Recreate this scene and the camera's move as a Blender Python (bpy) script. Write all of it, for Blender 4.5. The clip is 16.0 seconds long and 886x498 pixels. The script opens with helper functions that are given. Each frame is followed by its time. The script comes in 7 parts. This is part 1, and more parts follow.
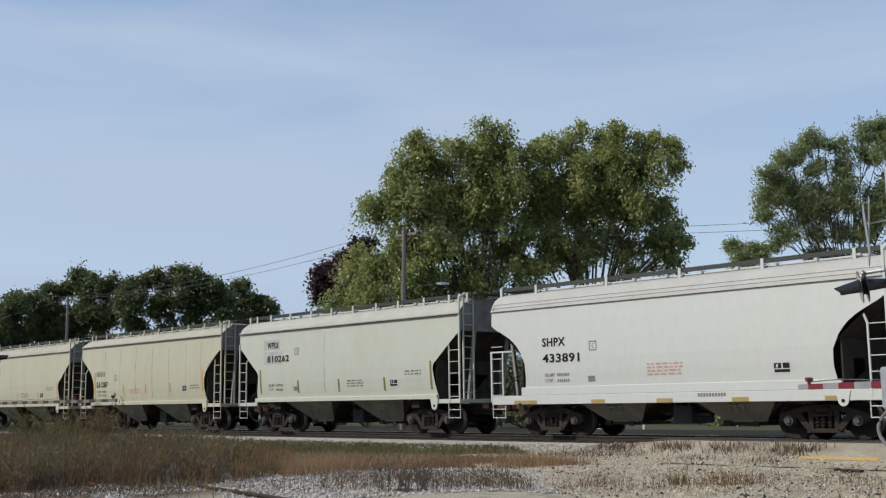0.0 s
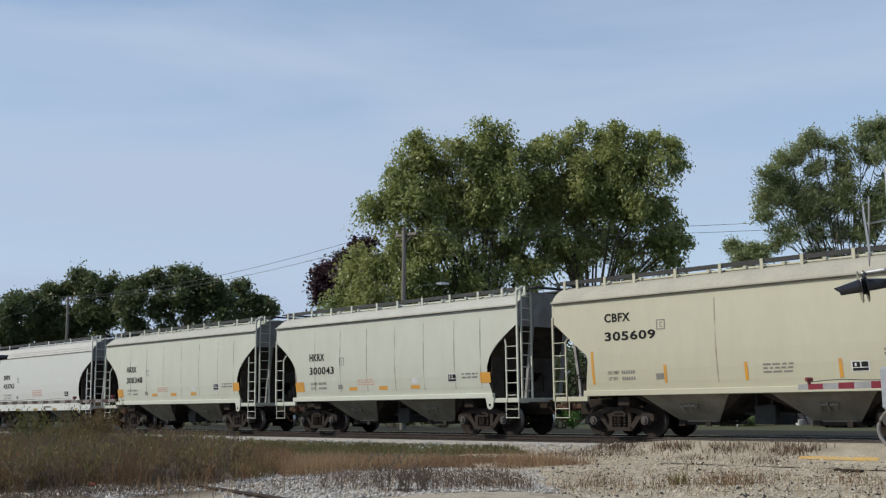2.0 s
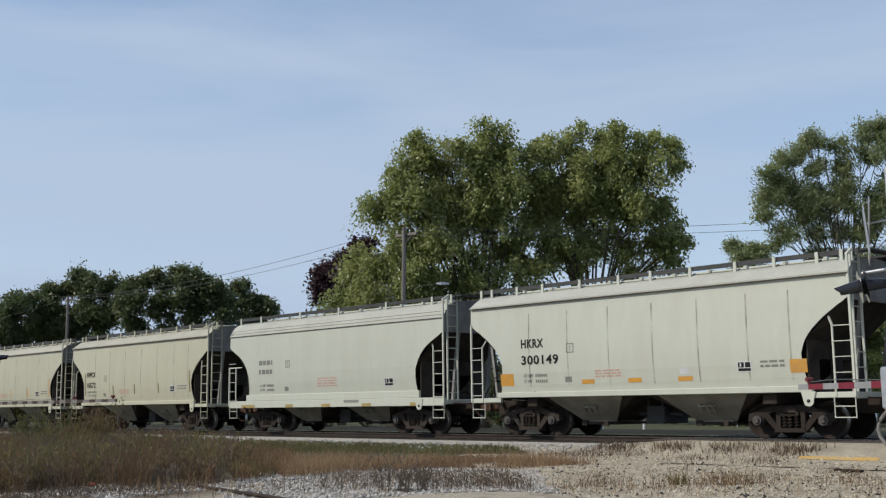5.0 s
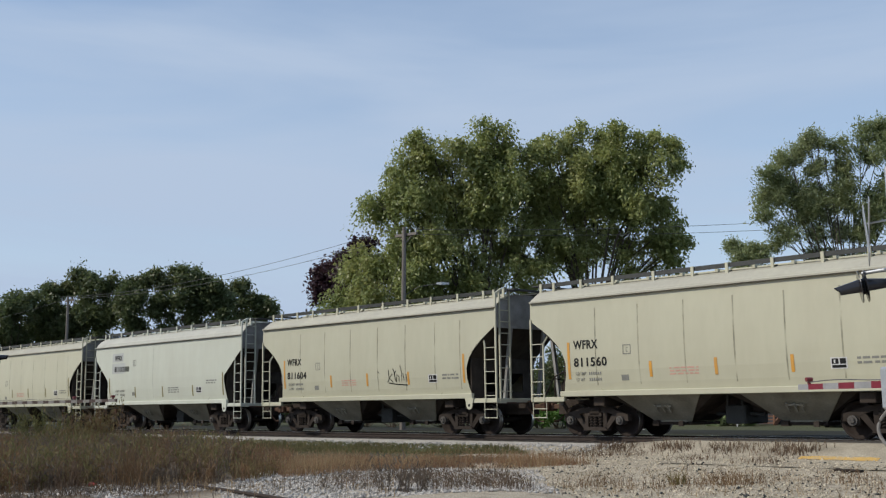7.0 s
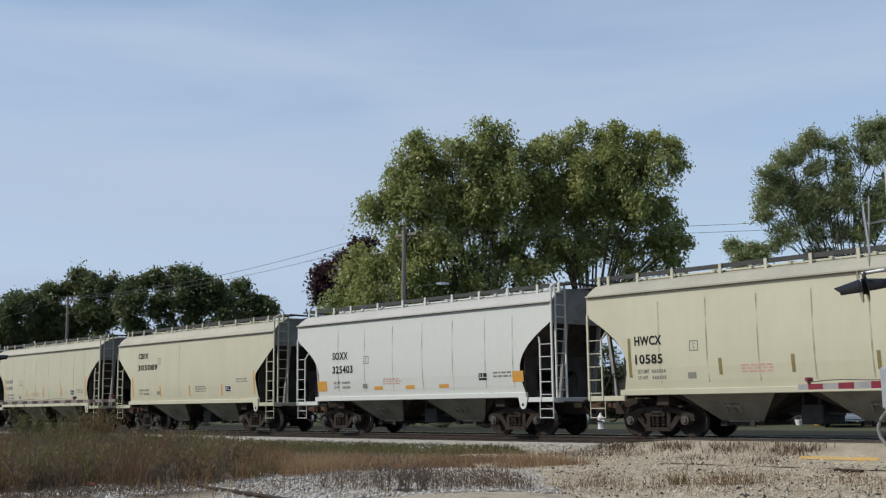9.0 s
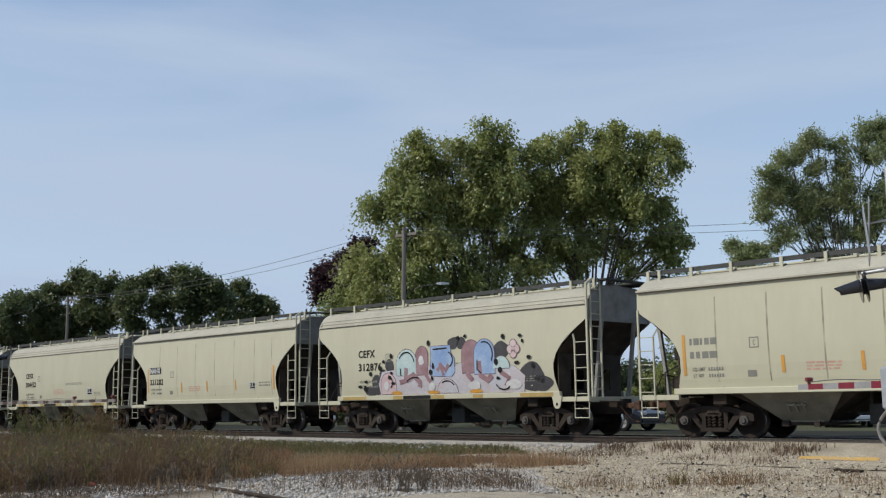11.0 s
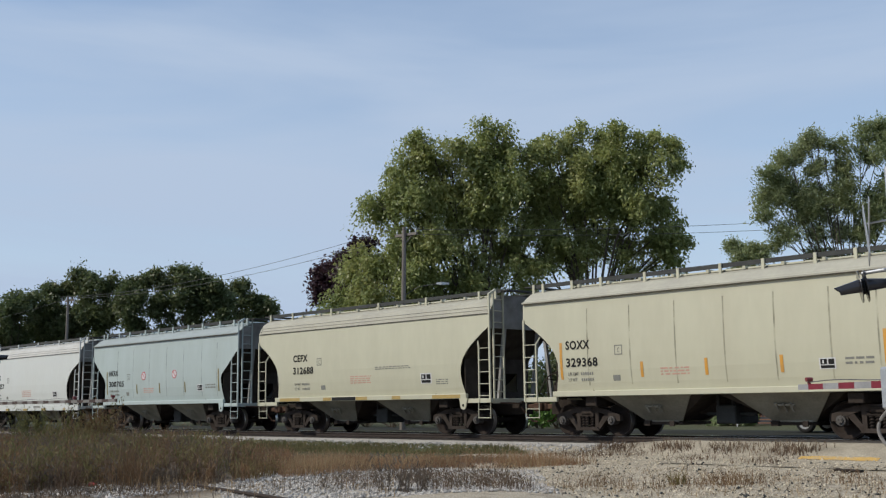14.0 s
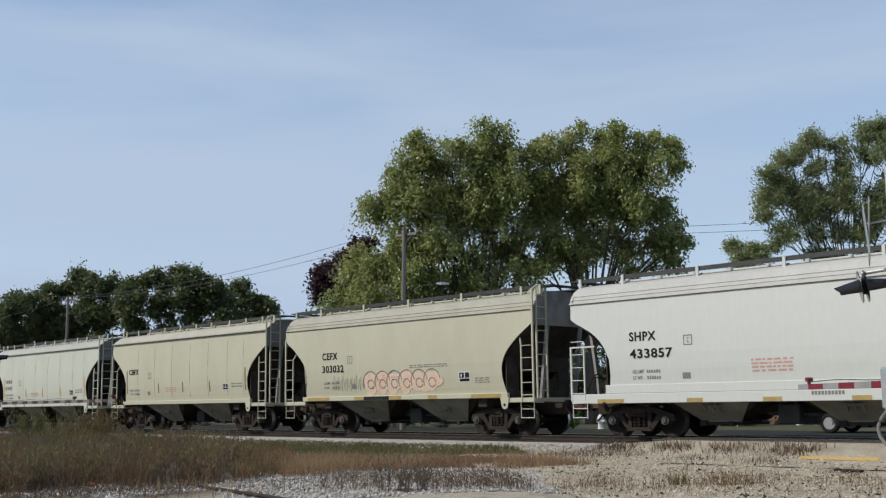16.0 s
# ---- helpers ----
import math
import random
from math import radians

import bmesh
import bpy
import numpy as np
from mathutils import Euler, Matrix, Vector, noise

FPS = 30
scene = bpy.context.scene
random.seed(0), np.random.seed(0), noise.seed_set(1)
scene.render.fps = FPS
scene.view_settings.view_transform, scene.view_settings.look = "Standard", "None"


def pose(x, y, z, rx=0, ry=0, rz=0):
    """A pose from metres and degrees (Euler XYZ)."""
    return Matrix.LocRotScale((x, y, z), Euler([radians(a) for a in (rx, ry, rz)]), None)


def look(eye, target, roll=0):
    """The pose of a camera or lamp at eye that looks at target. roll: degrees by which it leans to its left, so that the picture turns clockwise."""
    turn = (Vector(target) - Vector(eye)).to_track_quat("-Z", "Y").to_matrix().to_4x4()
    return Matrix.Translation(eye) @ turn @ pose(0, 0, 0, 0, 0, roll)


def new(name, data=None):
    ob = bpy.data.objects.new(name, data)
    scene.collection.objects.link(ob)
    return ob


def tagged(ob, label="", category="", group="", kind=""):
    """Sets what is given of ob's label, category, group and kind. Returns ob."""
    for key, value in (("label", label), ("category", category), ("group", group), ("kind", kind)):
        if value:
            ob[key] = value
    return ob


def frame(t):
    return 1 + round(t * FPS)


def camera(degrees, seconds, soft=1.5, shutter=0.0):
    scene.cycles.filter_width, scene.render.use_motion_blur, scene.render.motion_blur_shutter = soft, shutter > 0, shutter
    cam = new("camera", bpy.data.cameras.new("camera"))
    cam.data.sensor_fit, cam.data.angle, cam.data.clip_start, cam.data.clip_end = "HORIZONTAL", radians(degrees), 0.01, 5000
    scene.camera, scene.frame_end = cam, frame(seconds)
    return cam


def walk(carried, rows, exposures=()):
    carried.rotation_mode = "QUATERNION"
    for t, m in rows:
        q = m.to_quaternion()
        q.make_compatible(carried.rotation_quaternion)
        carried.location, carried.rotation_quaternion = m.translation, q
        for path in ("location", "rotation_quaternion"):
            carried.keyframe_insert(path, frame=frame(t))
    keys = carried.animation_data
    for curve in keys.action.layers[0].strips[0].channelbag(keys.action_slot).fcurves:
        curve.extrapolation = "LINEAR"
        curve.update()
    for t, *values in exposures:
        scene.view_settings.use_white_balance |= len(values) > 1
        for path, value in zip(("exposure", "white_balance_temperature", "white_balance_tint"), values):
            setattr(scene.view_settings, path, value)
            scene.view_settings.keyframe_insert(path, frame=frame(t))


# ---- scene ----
cam = camera(44.41, 16.0, soft=1.25)
EYE = (0.0, -26.236, 0.94)
VIEW = look(EYE, (-7.1021, -19.3423, 2.367), -0.730)
walk(cam, [(0.0, VIEW), (16.0, VIEW)], exposures=[(0.0, 0.0), (16.0, 0.0)])

# ---- world and sun ----
SUN_DIR = Vector((-0.42, -0.65, 0.64)).normalized()      # from the place towards the sun
SUN_ELEV = math.asin(SUN_DIR.z)
SUN_ROT = math.atan2(SUN_DIR.x, SUN_DIR.y)


def make_world():
    w = bpy.data.worlds.new("sky")
    w.use_nodes = True
    scene.world = w
    nt = w.node_tree
    nt.nodes.clear()
    out = nt.nodes.new("ShaderNodeOutputWorld")
    bg = nt.nodes.new("ShaderNodeBackground")
    sky = nt.nodes.new("ShaderNodeTexSky")
    sky.sky_type = "NISHITA"
    sky.sun_disc = False
    sky.sun_elevation = SUN_ELEV
    sky.sun_rotation = SUN_ROT
    sky.air_density = 1.0
    sky.dust_density = 0.6
    sky.ozone_density = 1.2
    # thin cirrus: streaks of noise, stretched along the horizon
    co = nt.nodes.new("ShaderNodeTexCoord")
    mp = nt.nodes.new("ShaderNodeMapping")
    mp.inputs["Rotation"].default_value = (radians(12), radians(-9), radians(44))
    mp.inputs["Scale"].default_value = (1.3, 1.8, 10.0)
    n1 = nt.nodes.new("ShaderNodeTexNoise")
    n1.inputs["Scale"].default_value = 1.25
    n1.inputs["Detail"].default_value = 5
    n1.inputs["Roughness"].default_value = 0.5
    n1.inputs["Distortion"].default_value = 0.35
    ramp = nt.nodes.new("ShaderNodeValToRGB")
    ramp.color_ramp.elements[0].position = 0.34
    ramp.color_ramp.elements[0].color = (0.16, 0.16, 0.16, 1)
    ramp.color_ramp.elements[1].position = 0.70
    ramp.color_ramp.elements[1].color = (0.86, 0.86, 0.86, 1)
    mix = nt.nodes.new("ShaderNodeMix")
    mix.data_type = "RGBA"
    mix.inputs["B"].default_value = (3.05, 3.75, 4.85, 1)
    li = nt.links.new
    li(co.outputs["Generated"], mp.inputs["Vector"])
    li(mp.outputs["Vector"], n1.inputs["Vector"])
    li(n1.outputs["Fac"], ramp.inputs["Fac"])
    # thin haze towards the horizon
    sep = nt.nodes.new("ShaderNodeSeparateXYZ")
    haze = nt.nodes.new("ShaderNodeMapRange")
    haze.inputs["From Min"].default_value, haze.inputs["From Max"].default_value = 0.0, 0.34
    haze.inputs["To Min"].default_value, haze.inputs["To Max"].default_value = 0.55, 0.0
    add = nt.nodes.new("ShaderNodeMath")
    add.use_clamp = True
    li(co.outputs["Generated"], sep.inputs["Vector"])
    li(sep.outputs["Z"], haze.inputs["Value"])
    li(ramp.outputs["Color"], add.inputs[0])
    li(haze.outputs["Result"], add.inputs[1])
    li(add.outputs["Value"], mix.inputs["Factor"])
    li(sky.outputs["Color"], mix.inputs["A"])
    li(mix.outputs["Result"], bg.inputs["Color"])
    bg.inputs["Strength"].default_value = 0.15
    li(bg.outputs["Background"], out.inputs["Surface"])


make_world()
sun = new("sun", bpy.data.lights.new("sun", "SUN"))
sun.data.energy = 3.3
sun.data.angle = radians(0.6)
sun.data.color = (1.0, 0.93, 0.81)
sun.matrix_basis = look(SUN_DIR * 100, (0, 0, 0))


# ---- materials ----
def mat(name, col, rough=0.6, metal=0.0, var=0.18, scale=1.5, fine=25.0, bump=0.15, col2=None,
        stretch=(1, 1, 1), rand=0.0, amount=0.5, ramp=(0.35, 0.7), island=0.0):
    """A surface: two scales of noise between col and col2, grain and relief; rand varies it from object to object."""
    m = bpy.data.materials.new(name)
    m.use_nodes = True
    nt = m.node_tree
    p = nt.nodes["Principled BSDF"]
    p.inputs["Metallic"].default_value = metal
    p.inputs["Specular IOR Level"].default_value = 0.12 if rough >= 0.85 else 0.25 if rough >= 0.65 else 0.5
    li = nt.links.new
    co = nt.nodes.new("ShaderNodeTexCoord")
    mp = nt.nodes.new("ShaderNodeMapping")
    mp.inputs["Scale"].default_value = stretch
    li(co.outputs["Object"], mp.inputs["Vector"])
    vec = mp.outputs["Vector"]
    info = nt.nodes.new("ShaderNodeObjectInfo")
    shift = nt.nodes.new("ShaderNodeVectorMath")
    shift.operation = "SCALE"
    shift.inputs[0].default_value = (37.0, 11.0, 23.0)
    li(info.outputs["Random"], shift.inputs["Scale"])
    add = nt.nodes.new("ShaderNodeVectorMath")
    li(vec, add.inputs[0])
    li(shift.outputs["Vector"], add.inputs[1])
    vec = add.outputs["Vector"]
    big = nt.nodes.new("ShaderNodeTexNoise")
    big.inputs["Scale"].default_value = scale
    big.inputs["Detail"].default_value = 5
    li(vec, big.inputs["Vector"])
    small = nt.nodes.new("ShaderNodeTexNoise")
    small.inputs["Scale"].default_value = fine
    small.inputs["Detail"].default_value = 4
    li(vec, small.inputs["Vector"])
    r = nt.nodes.new("ShaderNodeValToRGB")
    r.color_ramp.elements[0].position, r.color_ramp.elements[1].position = ramp
    li(big.outputs["Fac"], r.inputs["Fac"])
    c2 = col2 if col2 else tuple(max(0, v * 0.65) for v in col)
    k = nt.nodes.new("ShaderNodeMath")
    k.operation = "MULTIPLY"
    k.inputs[1].default_value = amount
    li(r.outputs["Color"], k.inputs[0])
    mx = nt.nodes.new("ShaderNodeMix")
    mx.data_type = "RGBA"
    mx.inputs["A"].default_value = (*col, 1)
    mx.inputs["B"].default_value = (*c2, 1)
    li(k.outputs["Value"], mx.inputs["Factor"])
    hsv = nt.nodes.new("ShaderNodeHueSaturation")
    li(mx.outputs["Result"], hsv.inputs["Color"])
    mr = nt.nodes.new("ShaderNodeMapRange")
    mr.inputs["From Min"].default_value, mr.inputs["From Max"].default_value = 0.25, 0.75
    mr.inputs["To Min"].default_value, mr.inputs["To Max"].default_value = 1 - var, 1 + var
    li(small.outputs["Fac"], mr.inputs["Value"])
    val = mr.outputs["Result"]
    for node, sock, amt in ((info, "Random", rand), (None, "", island)):
        if amt:
            if node is None:
                node, sock = nt.nodes.new("ShaderNodeNewGeometry"), "Random Per Island"
            m2 = nt.nodes.new("ShaderNodeMapRange")
            m2.inputs["To Min"].default_value, m2.inputs["To Max"].default_value = 1 - amt, 1 + amt
            li(node.outputs[sock], m2.inputs["Value"])
            mu = nt.nodes.new("ShaderNodeMath")
            mu.operation = "MULTIPLY"
            li(val, mu.inputs[0])
            li(m2.outputs["Result"], mu.inputs[1])
            val = mu.outputs["Value"]
    li(val, hsv.inputs["Value"])
    li(hsv.outputs["Color"], p.inputs["Base Color"])
    rr = nt.nodes.new("ShaderNodeMapRange")
    rr.inputs["To Min"].default_value, rr.inputs["To Max"].default_value = max(0.02, rough - 0.12), min(1, rough + 0.12)
    li(big.outputs["Fac"], rr.inputs["Value"])
    li(rr.outputs["Result"], p.inputs["Roughness"])
    if bump:
        b = nt.nodes.new("ShaderNodeBump")
        b.inputs["Strength"].default_value = bump
        b.inputs["Distance"].default_value = 0.02
        li(small.outputs["Fac"], b.inputs["Height"])
        li(b.outputs["Normal"], p.inputs["Normal"])
    return m


def leaf_mat(name, cols, glow=0.35, rough=0.42):
    """Leaves: thin, let some light through, and differ from leaf to leaf."""
    m = bpy.data.materials.new(name)
    m.use_nodes = True
    nt = m.node_tree
    nt.nodes.clear()
    li = nt.links.new
    out = nt.nodes.new("ShaderNodeOutputMaterial")
    d = nt.nodes.new("ShaderNodeBsdfPrincipled")
    d.inputs["Roughness"].default_value = rough
    t = nt.nodes.new("ShaderNodeBsdfTranslucent")
    mix = nt.nodes.new("ShaderNodeMixShader")
    mix.inputs[0].default_value = glow
    geo = nt.nodes.new("ShaderNodeNewGeometry")
    r = nt.nodes.new("ShaderNodeValToRGB")
    els = r.color_ramp.elements
    while len(els) < len(cols):
        els.new(0.5)
    for i, cc in enumerate(cols):
        els[i].position = i / (len(cols) - 1)
        els[i].color = (*cc, 1)
    co = nt.nodes.new("ShaderNodeTexCoord")
    n = nt.nodes.new("ShaderNodeTexNoise")
    n.inputs["Scale"].default_value = 0.35
    n.inputs["Detail"].default_value = 2
    li(co.outputs["Object"], n.inputs["Vector"])
    a = nt.nodes.new("ShaderNodeMath")
    a.operation = "MULTIPLY_ADD"
    a.inputs[1].default_value = 0.42
    li(geo.outputs["Random Per Island"], a.inputs[0])
    s = nt.nodes.new("ShaderNodeMath")
    s.operation = "MULTIPLY_ADD"
    s.inputs[1].default_value = 1.3
    s.inputs[2].default_value = -0.33
    li(n.outputs["Fac"], s.inputs[0])
    li(s.outputs["Value"], a.inputs[2])
    li(a.outputs["Value"], r.inputs["Fac"])
    li(r.outputs["Color"], d.inputs["Base Color"])
    li(r.outputs["Color"], t.inputs["Color"])
    li(d.outputs["BSDF"], mix.inputs[1])
    li(t.outputs["BSDF"], mix.inputs[2])
    li(mix.outputs["Shader"], out.inputs["Surface"])
    return m


def stain_mat(name, col, lo, hi, most=0.8):
    """Patchy dirt that lets the paint below show through, by noise."""
    m = mat(name, col, 0.8, var=0.1, scale=2, fine=14, bump=0)
    nt = m.node_tree
    n = nt.nodes.new("ShaderNodeTexNoise")
    n.inputs["Scale"].default_value = 2.2
    n.inputs["Detail"].default_value = 5
    co = nt.nodes.new("ShaderNodeTexCoord")
    info = nt.nodes.new("ShaderNodeObjectInfo")
    add = nt.nodes.new("ShaderNodeVectorMath")
    nt.links.new(co.outputs["Object"], add.inputs[0])
    nt.links.new(info.outputs["Random"], add.inputs[1])
    nt.links.new(add.outputs["Vector"], n.inputs["Vector"])
    k = nt.nodes.new("ShaderNodeMapRange")
    k.inputs["From Min"].default_value, k.inputs["From Max"].default_value = lo, hi
    k.inputs["To Max"].default_value = most
    nt.links.new(n.outputs["Fac"], k.inputs["Value"])
    nt.links.new(k.outputs["Result"], nt.nodes["Principled BSDF"].inputs["Alpha"])
    return m


STREAK = (1.0, 1.0, 0.30)
M = dict(
    cream=mat("cream_paint", (0.445, 0.432, 0.322), 0.5, var=0.025, scale=1.3, fine=6, bump=0.03, col2=(0.39, 0.37, 0.275), stretch=STREAK, rand=0.06),
    pale=mat("pale_paint", (0.478, 0.495, 0.42), 0.5, var=0.025, scale=1.3, fine=6, bump=0.03, col2=(0.42, 0.42, 0.35), stretch=STREAK, rand=0.05),
    white=mat("white_paint", (0.51, 0.525, 0.50), 0.45, var=0.03, scale=1.1, fine=9, bump=0.03, col2=(0.50, 0.51, 0.475), stretch=STREAK, rand=0.03),
    grey=mat("grey_green_paint", (0.37, 0.43, 0.42), 0.5, var=0.025, scale=1.3, fine=6, bump=0.03, col2=(0.32, 0.37, 0.35), stretch=STREAK, rand=0.03),
    seam=stain_mat("seam_dirt", (0.17, 0.16, 0.12), 0.30, 0.70, 0.55),
    # grime on the car ends, greyed further for the shade they stand in
    endgrey=mat("end_grime_and_shade", (0.27, 0.27, 0.26), 0.75, var=0.12, scale=2.5, fine=20, bump=0.1, col2=(0.16, 0.15, 0.14), amount=0.8),
    # grime plus the shade of recesses and hopper slopes, put into one dark colour
    slope=mat("slope_grime_and_shade", (0.055, 0.046, 0.039), 0.9, var=0.15, scale=2.5, fine=20, bump=0.1, col2=(0.026, 0.021, 0.018), amount=0.8),
    roof=mat("dusty_roof", (0.50, 0.49, 0.45), 0.7, var=0.06, scale=1.2, fine=9, bump=0.03, col2=(0.40, 0.39, 0.35), rand=0.05),
    roof_cream=mat("dusty_cream_roof", (0.385, 0.370, 0.300), 0.7, var=0.06, scale=1.2, fine=9, bump=0.03, col2=(0.288, 0.274, 0.238), rand=0.05),
    roof_pale=mat("dusty_pale_roof", (0.395, 0.395, 0.345), 0.7, var=0.06, scale=1.2, fine=9, bump=0.03, col2=(0.302, 0.295, 0.266), rand=0.05),
    roof_white=mat("dusty_white_roof", (0.432, 0.428, 0.403), 0.7, var=0.06, scale=1.2, fine=9, bump=0.03, col2=(0.360, 0.353, 0.324), rand=0.05),
    roof_grey=mat("dusty_grey_roof", (0.274, 0.310, 0.310), 0.7, var=0.06, scale=1.2, fine=9, bump=0.03, col2=(0.230, 0.259, 0.252), rand=0.05),
    hopper=mat("hopper_grime", (0.265, 0.252, 0.20), 0.8, var=0.12, scale=1.6, fine=18, bump=0.1, col2=(0.15, 0.135, 0.105), amount=0.75, rand=0.1),
    truck=mat("truck_grime", (0.046, 0.037, 0.031), 0.92, var=0.25, scale=5, fine=40, bump=0.3, col2=(0.02, 0.016, 0.014), rand=0.2),
    eave=mat("eave_shade_and_grime", (0.085, 0.078, 0.062), 0.9, var=0.2, scale=2, fine=15, bump=0.1, col2=(0.05, 0.045, 0.036)),
    bearing=mat("worn_bearing_cap", (0.095, 0.088, 0.082), 0.7, 0.2, var=0.2, scale=5, fine=40, bump=0.2),
    olive_strip=mat("dirty_olive_reflector", (0.19, 0.155, 0.045), 0.6, var=0.12, scale=4, fine=30, bump=0.03, col2=(0.11, 0.095, 0.05)),
    wheel=mat("wheel_steel", (0.034, 0.026, 0.022), 0.92, 0.0, var=0.2, scale=4, fine=40, bump=0.2, col2=(0.03, 0.025, 0.022)),
    g_dark=mat("dark_grey_spray", (0.055, 0.055, 0.06), 0.7, var=0.1, scale=2, fine=12, bump=0),
    g_plum=mat("plum_outline_spray", (0.12, 0.07, 0.09), 0.7, var=0.05, bump=0),
    g_pale=mat("pale_mauve_spray", (0.44, 0.39, 0.41), 0.6, var=0.1, scale=2, fine=12, bump=0, col2=(0.42, 0.45, 0.50), amount=0.9),
    g_teal=mat("pale_teal_spray", (0.34, 0.46, 0.46), 0.6, var=0.1, scale=2, fine=12, bump=0, col2=(0.44, 0.52, 0.53), amount=0.9),
    g_blue=mat("blue_spray", (0.17, 0.27, 0.47), 0.6, var=0.1, scale=2, fine=12, bump=0, col2=(0.30, 0.40, 0.55), amount=0.9),
    g_mauve=mat("mauve_spray", (0.21, 0.115, 0.13), 0.6, var=0.1, scale=2, fine=12, bump=0, col2=(0.32, 0.22, 0.24), amount=0.9),
    g_pink=mat("pink_spray", (0.48, 0.34, 0.36), 0.6, var=0.1, scale=2, fine=12, bump=0, col2=(0.52, 0.44, 0.44), amount=0.9),
    g_salmon=mat("salmon_spray", (0.62, 0.42, 0.31), 0.6, var=0.1, scale=2, fine=12, bump=0, col2=(0.58, 0.48, 0.38), amount=0.8),
    tread=mat("worn_tread", (0.55, 0.54, 0.52), 0.32, 1.0, var=0.05, scale=8, fine=60, bump=0.05),
    dark=mat("dark_grating", (0.05, 0.052, 0.05), 0.7, var=0.2, scale=4, fine=40, bump=0.2, rand=0.15),
    black=mat("black_paint", (0.022, 0.022, 0.022), 0.85, var=0.15, scale=3, fine=30, bump=0.02),
    ink=mat("grey_ink", (0.20, 0.20, 0.18), 0.7, var=0.1, scale=6, fine=60, bump=0),
    red_ink=mat("red_ink", (0.52, 0.31, 0.25), 0.7, var=0.1, scale=6, fine=60, bump=0),
    orange=mat("orange_reflector", (0.56, 0.27, 0.035), 0.45, var=0.08, scale=4, fine=30, bump=0.03, col2=(0.36, 0.22, 0.09)),
    ochre=mat("faded_ochre_reflector", (0.36, 0.255, 0.085), 0.6, var=0.1, scale=4, fine=30, bump=0.03),
    rust=mat("rust", (0.11, 0.065, 0.045), 0.9, var=0.25, scale=5, fine=45, bump=0.3, col2=(0.05, 0.032, 0.024)),
    steel=mat("galvanised_steel", (0.50, 0.51, 0.52), 0.42, 0.7, var=0.08, scale=5, fine=40, bump=0.05),
    rail=mat("rail_steel", (0.050, 0.038, 0.032), 0.8, 0.1, var=0.2, scale=5, fine=40, bump=0.2),
    tie=mat("tie_timber", (0.05, 0.04, 0.034), 0.9, var=0.25, scale=3, fine=30, bump=0.4, stretch=(3, 0.4, 3), rand=0.25),
    timber=mat("weathered_pole_timber", (0.20, 0.18, 0.16), 0.9, var=0.2, scale=3, fine=22, bump=0.4, stretch=(3, 3, 0.3)),
    bark=mat("bark", (0.115, 0.095, 0.075), 0.95, var=0.3, scale=3, fine=14, bump=0.6, stretch=(2, 2, 0.4)),
    wire=mat("wire", (0.09, 0.09, 0.09), 0.6, var=0.05, bump=0),
    repaint=mat("grey_repaint", (0.40, 0.41, 0.39), 0.55, var=0.05, scale=3, fine=20, bump=0.02),
    hood=mat("glossy_black_hood", (0.045, 0.045, 0.05), 0.2, 0.6, var=0.05, bump=0),
    backdark=mat("dark_gate_back", (0.075, 0.055, 0.05), 0.85, var=0.15, scale=4, fine=30, bump=0.05),
    backgrey=mat("dull_grey_back", (0.20, 0.19, 0.18), 0.85, var=0.15, scale=4, fine=30, bump=0.05),
    sheet_red=mat("dull_red_sheeting", (0.16, 0.010, 0.022), 0.5, var=0.08, scale=4, fine=30, bump=0.03),
    sheet_grey=mat("dull_grey_sheeting", (0.25, 0.25, 0.255), 0.5, var=0.08, scale=4, fine=30, bump=0.03),
    red=mat("red_gate_stripe", (0.50, 0.035, 0.045), 0.45, var=0.08, scale=4, fine=30, bump=0.03),
    gatewhite=mat("white_sign_paint", (0.56, 0.56, 0.56), 0.5, var=0.06, scale=4, fine=30, bump=0.03),
    leaf=leaf_mat("maple_leaves", [(0.172, 0.214, 0.070), (0.245, 0.288, 0.098), (0.320, 0.345, 0.124), (0.39, 0.38, 0.145)], 0.5),
    leaf2=leaf_mat("bluish_leaves", [(0.160, 0.208, 0.095), (0.230, 0.276, 0.125), (0.295, 0.330, 0.155), (0.34, 0.36, 0.185)], 0.5),
    leaf3=leaf_mat("far_leaves", [(0.068, 0.096, 0.040), (0.096, 0.128, 0.052), (0.130, 0.156, 0.064), (0.18, 0.175, 0.08)], 0.45),
    purple=leaf_mat("purple_leaves", [(0.026, 0.016, 0.022), (0.045, 0.022, 0.031), (0.068, 0.034, 0.040), (0.085, 0.058, 0.045)], 0.4),
)


# ---- mesh helpers ----
def part(name, bm, material, parent=None, label="", smooth=False):
    """Link a bmesh as one mesh object, under a thing or a part."""
    me = bpy.data.meshes.new(name)
    bm.to_mesh(me)
    bm.free()
    if smooth:
        for f in me.polygons:
            f.use_smooth = True
    me.materials.append(material)
    ob = new(name, me)
    ob.parent = parent
    if label:
        ob["label"] = label
    return ob


def again(name, me, parent, m=None, material=None, label=""):
    """One more object on a mesh that exists."""
    ob = new(name, me)
    ob.parent = parent
    if m is not None:
        ob.matrix_basis = m
    if material is not None:
        ob.material_slots[0].link = "OBJECT"
        ob.material_slots[0].material = material
    if label:
        ob["label"] = label
    return ob


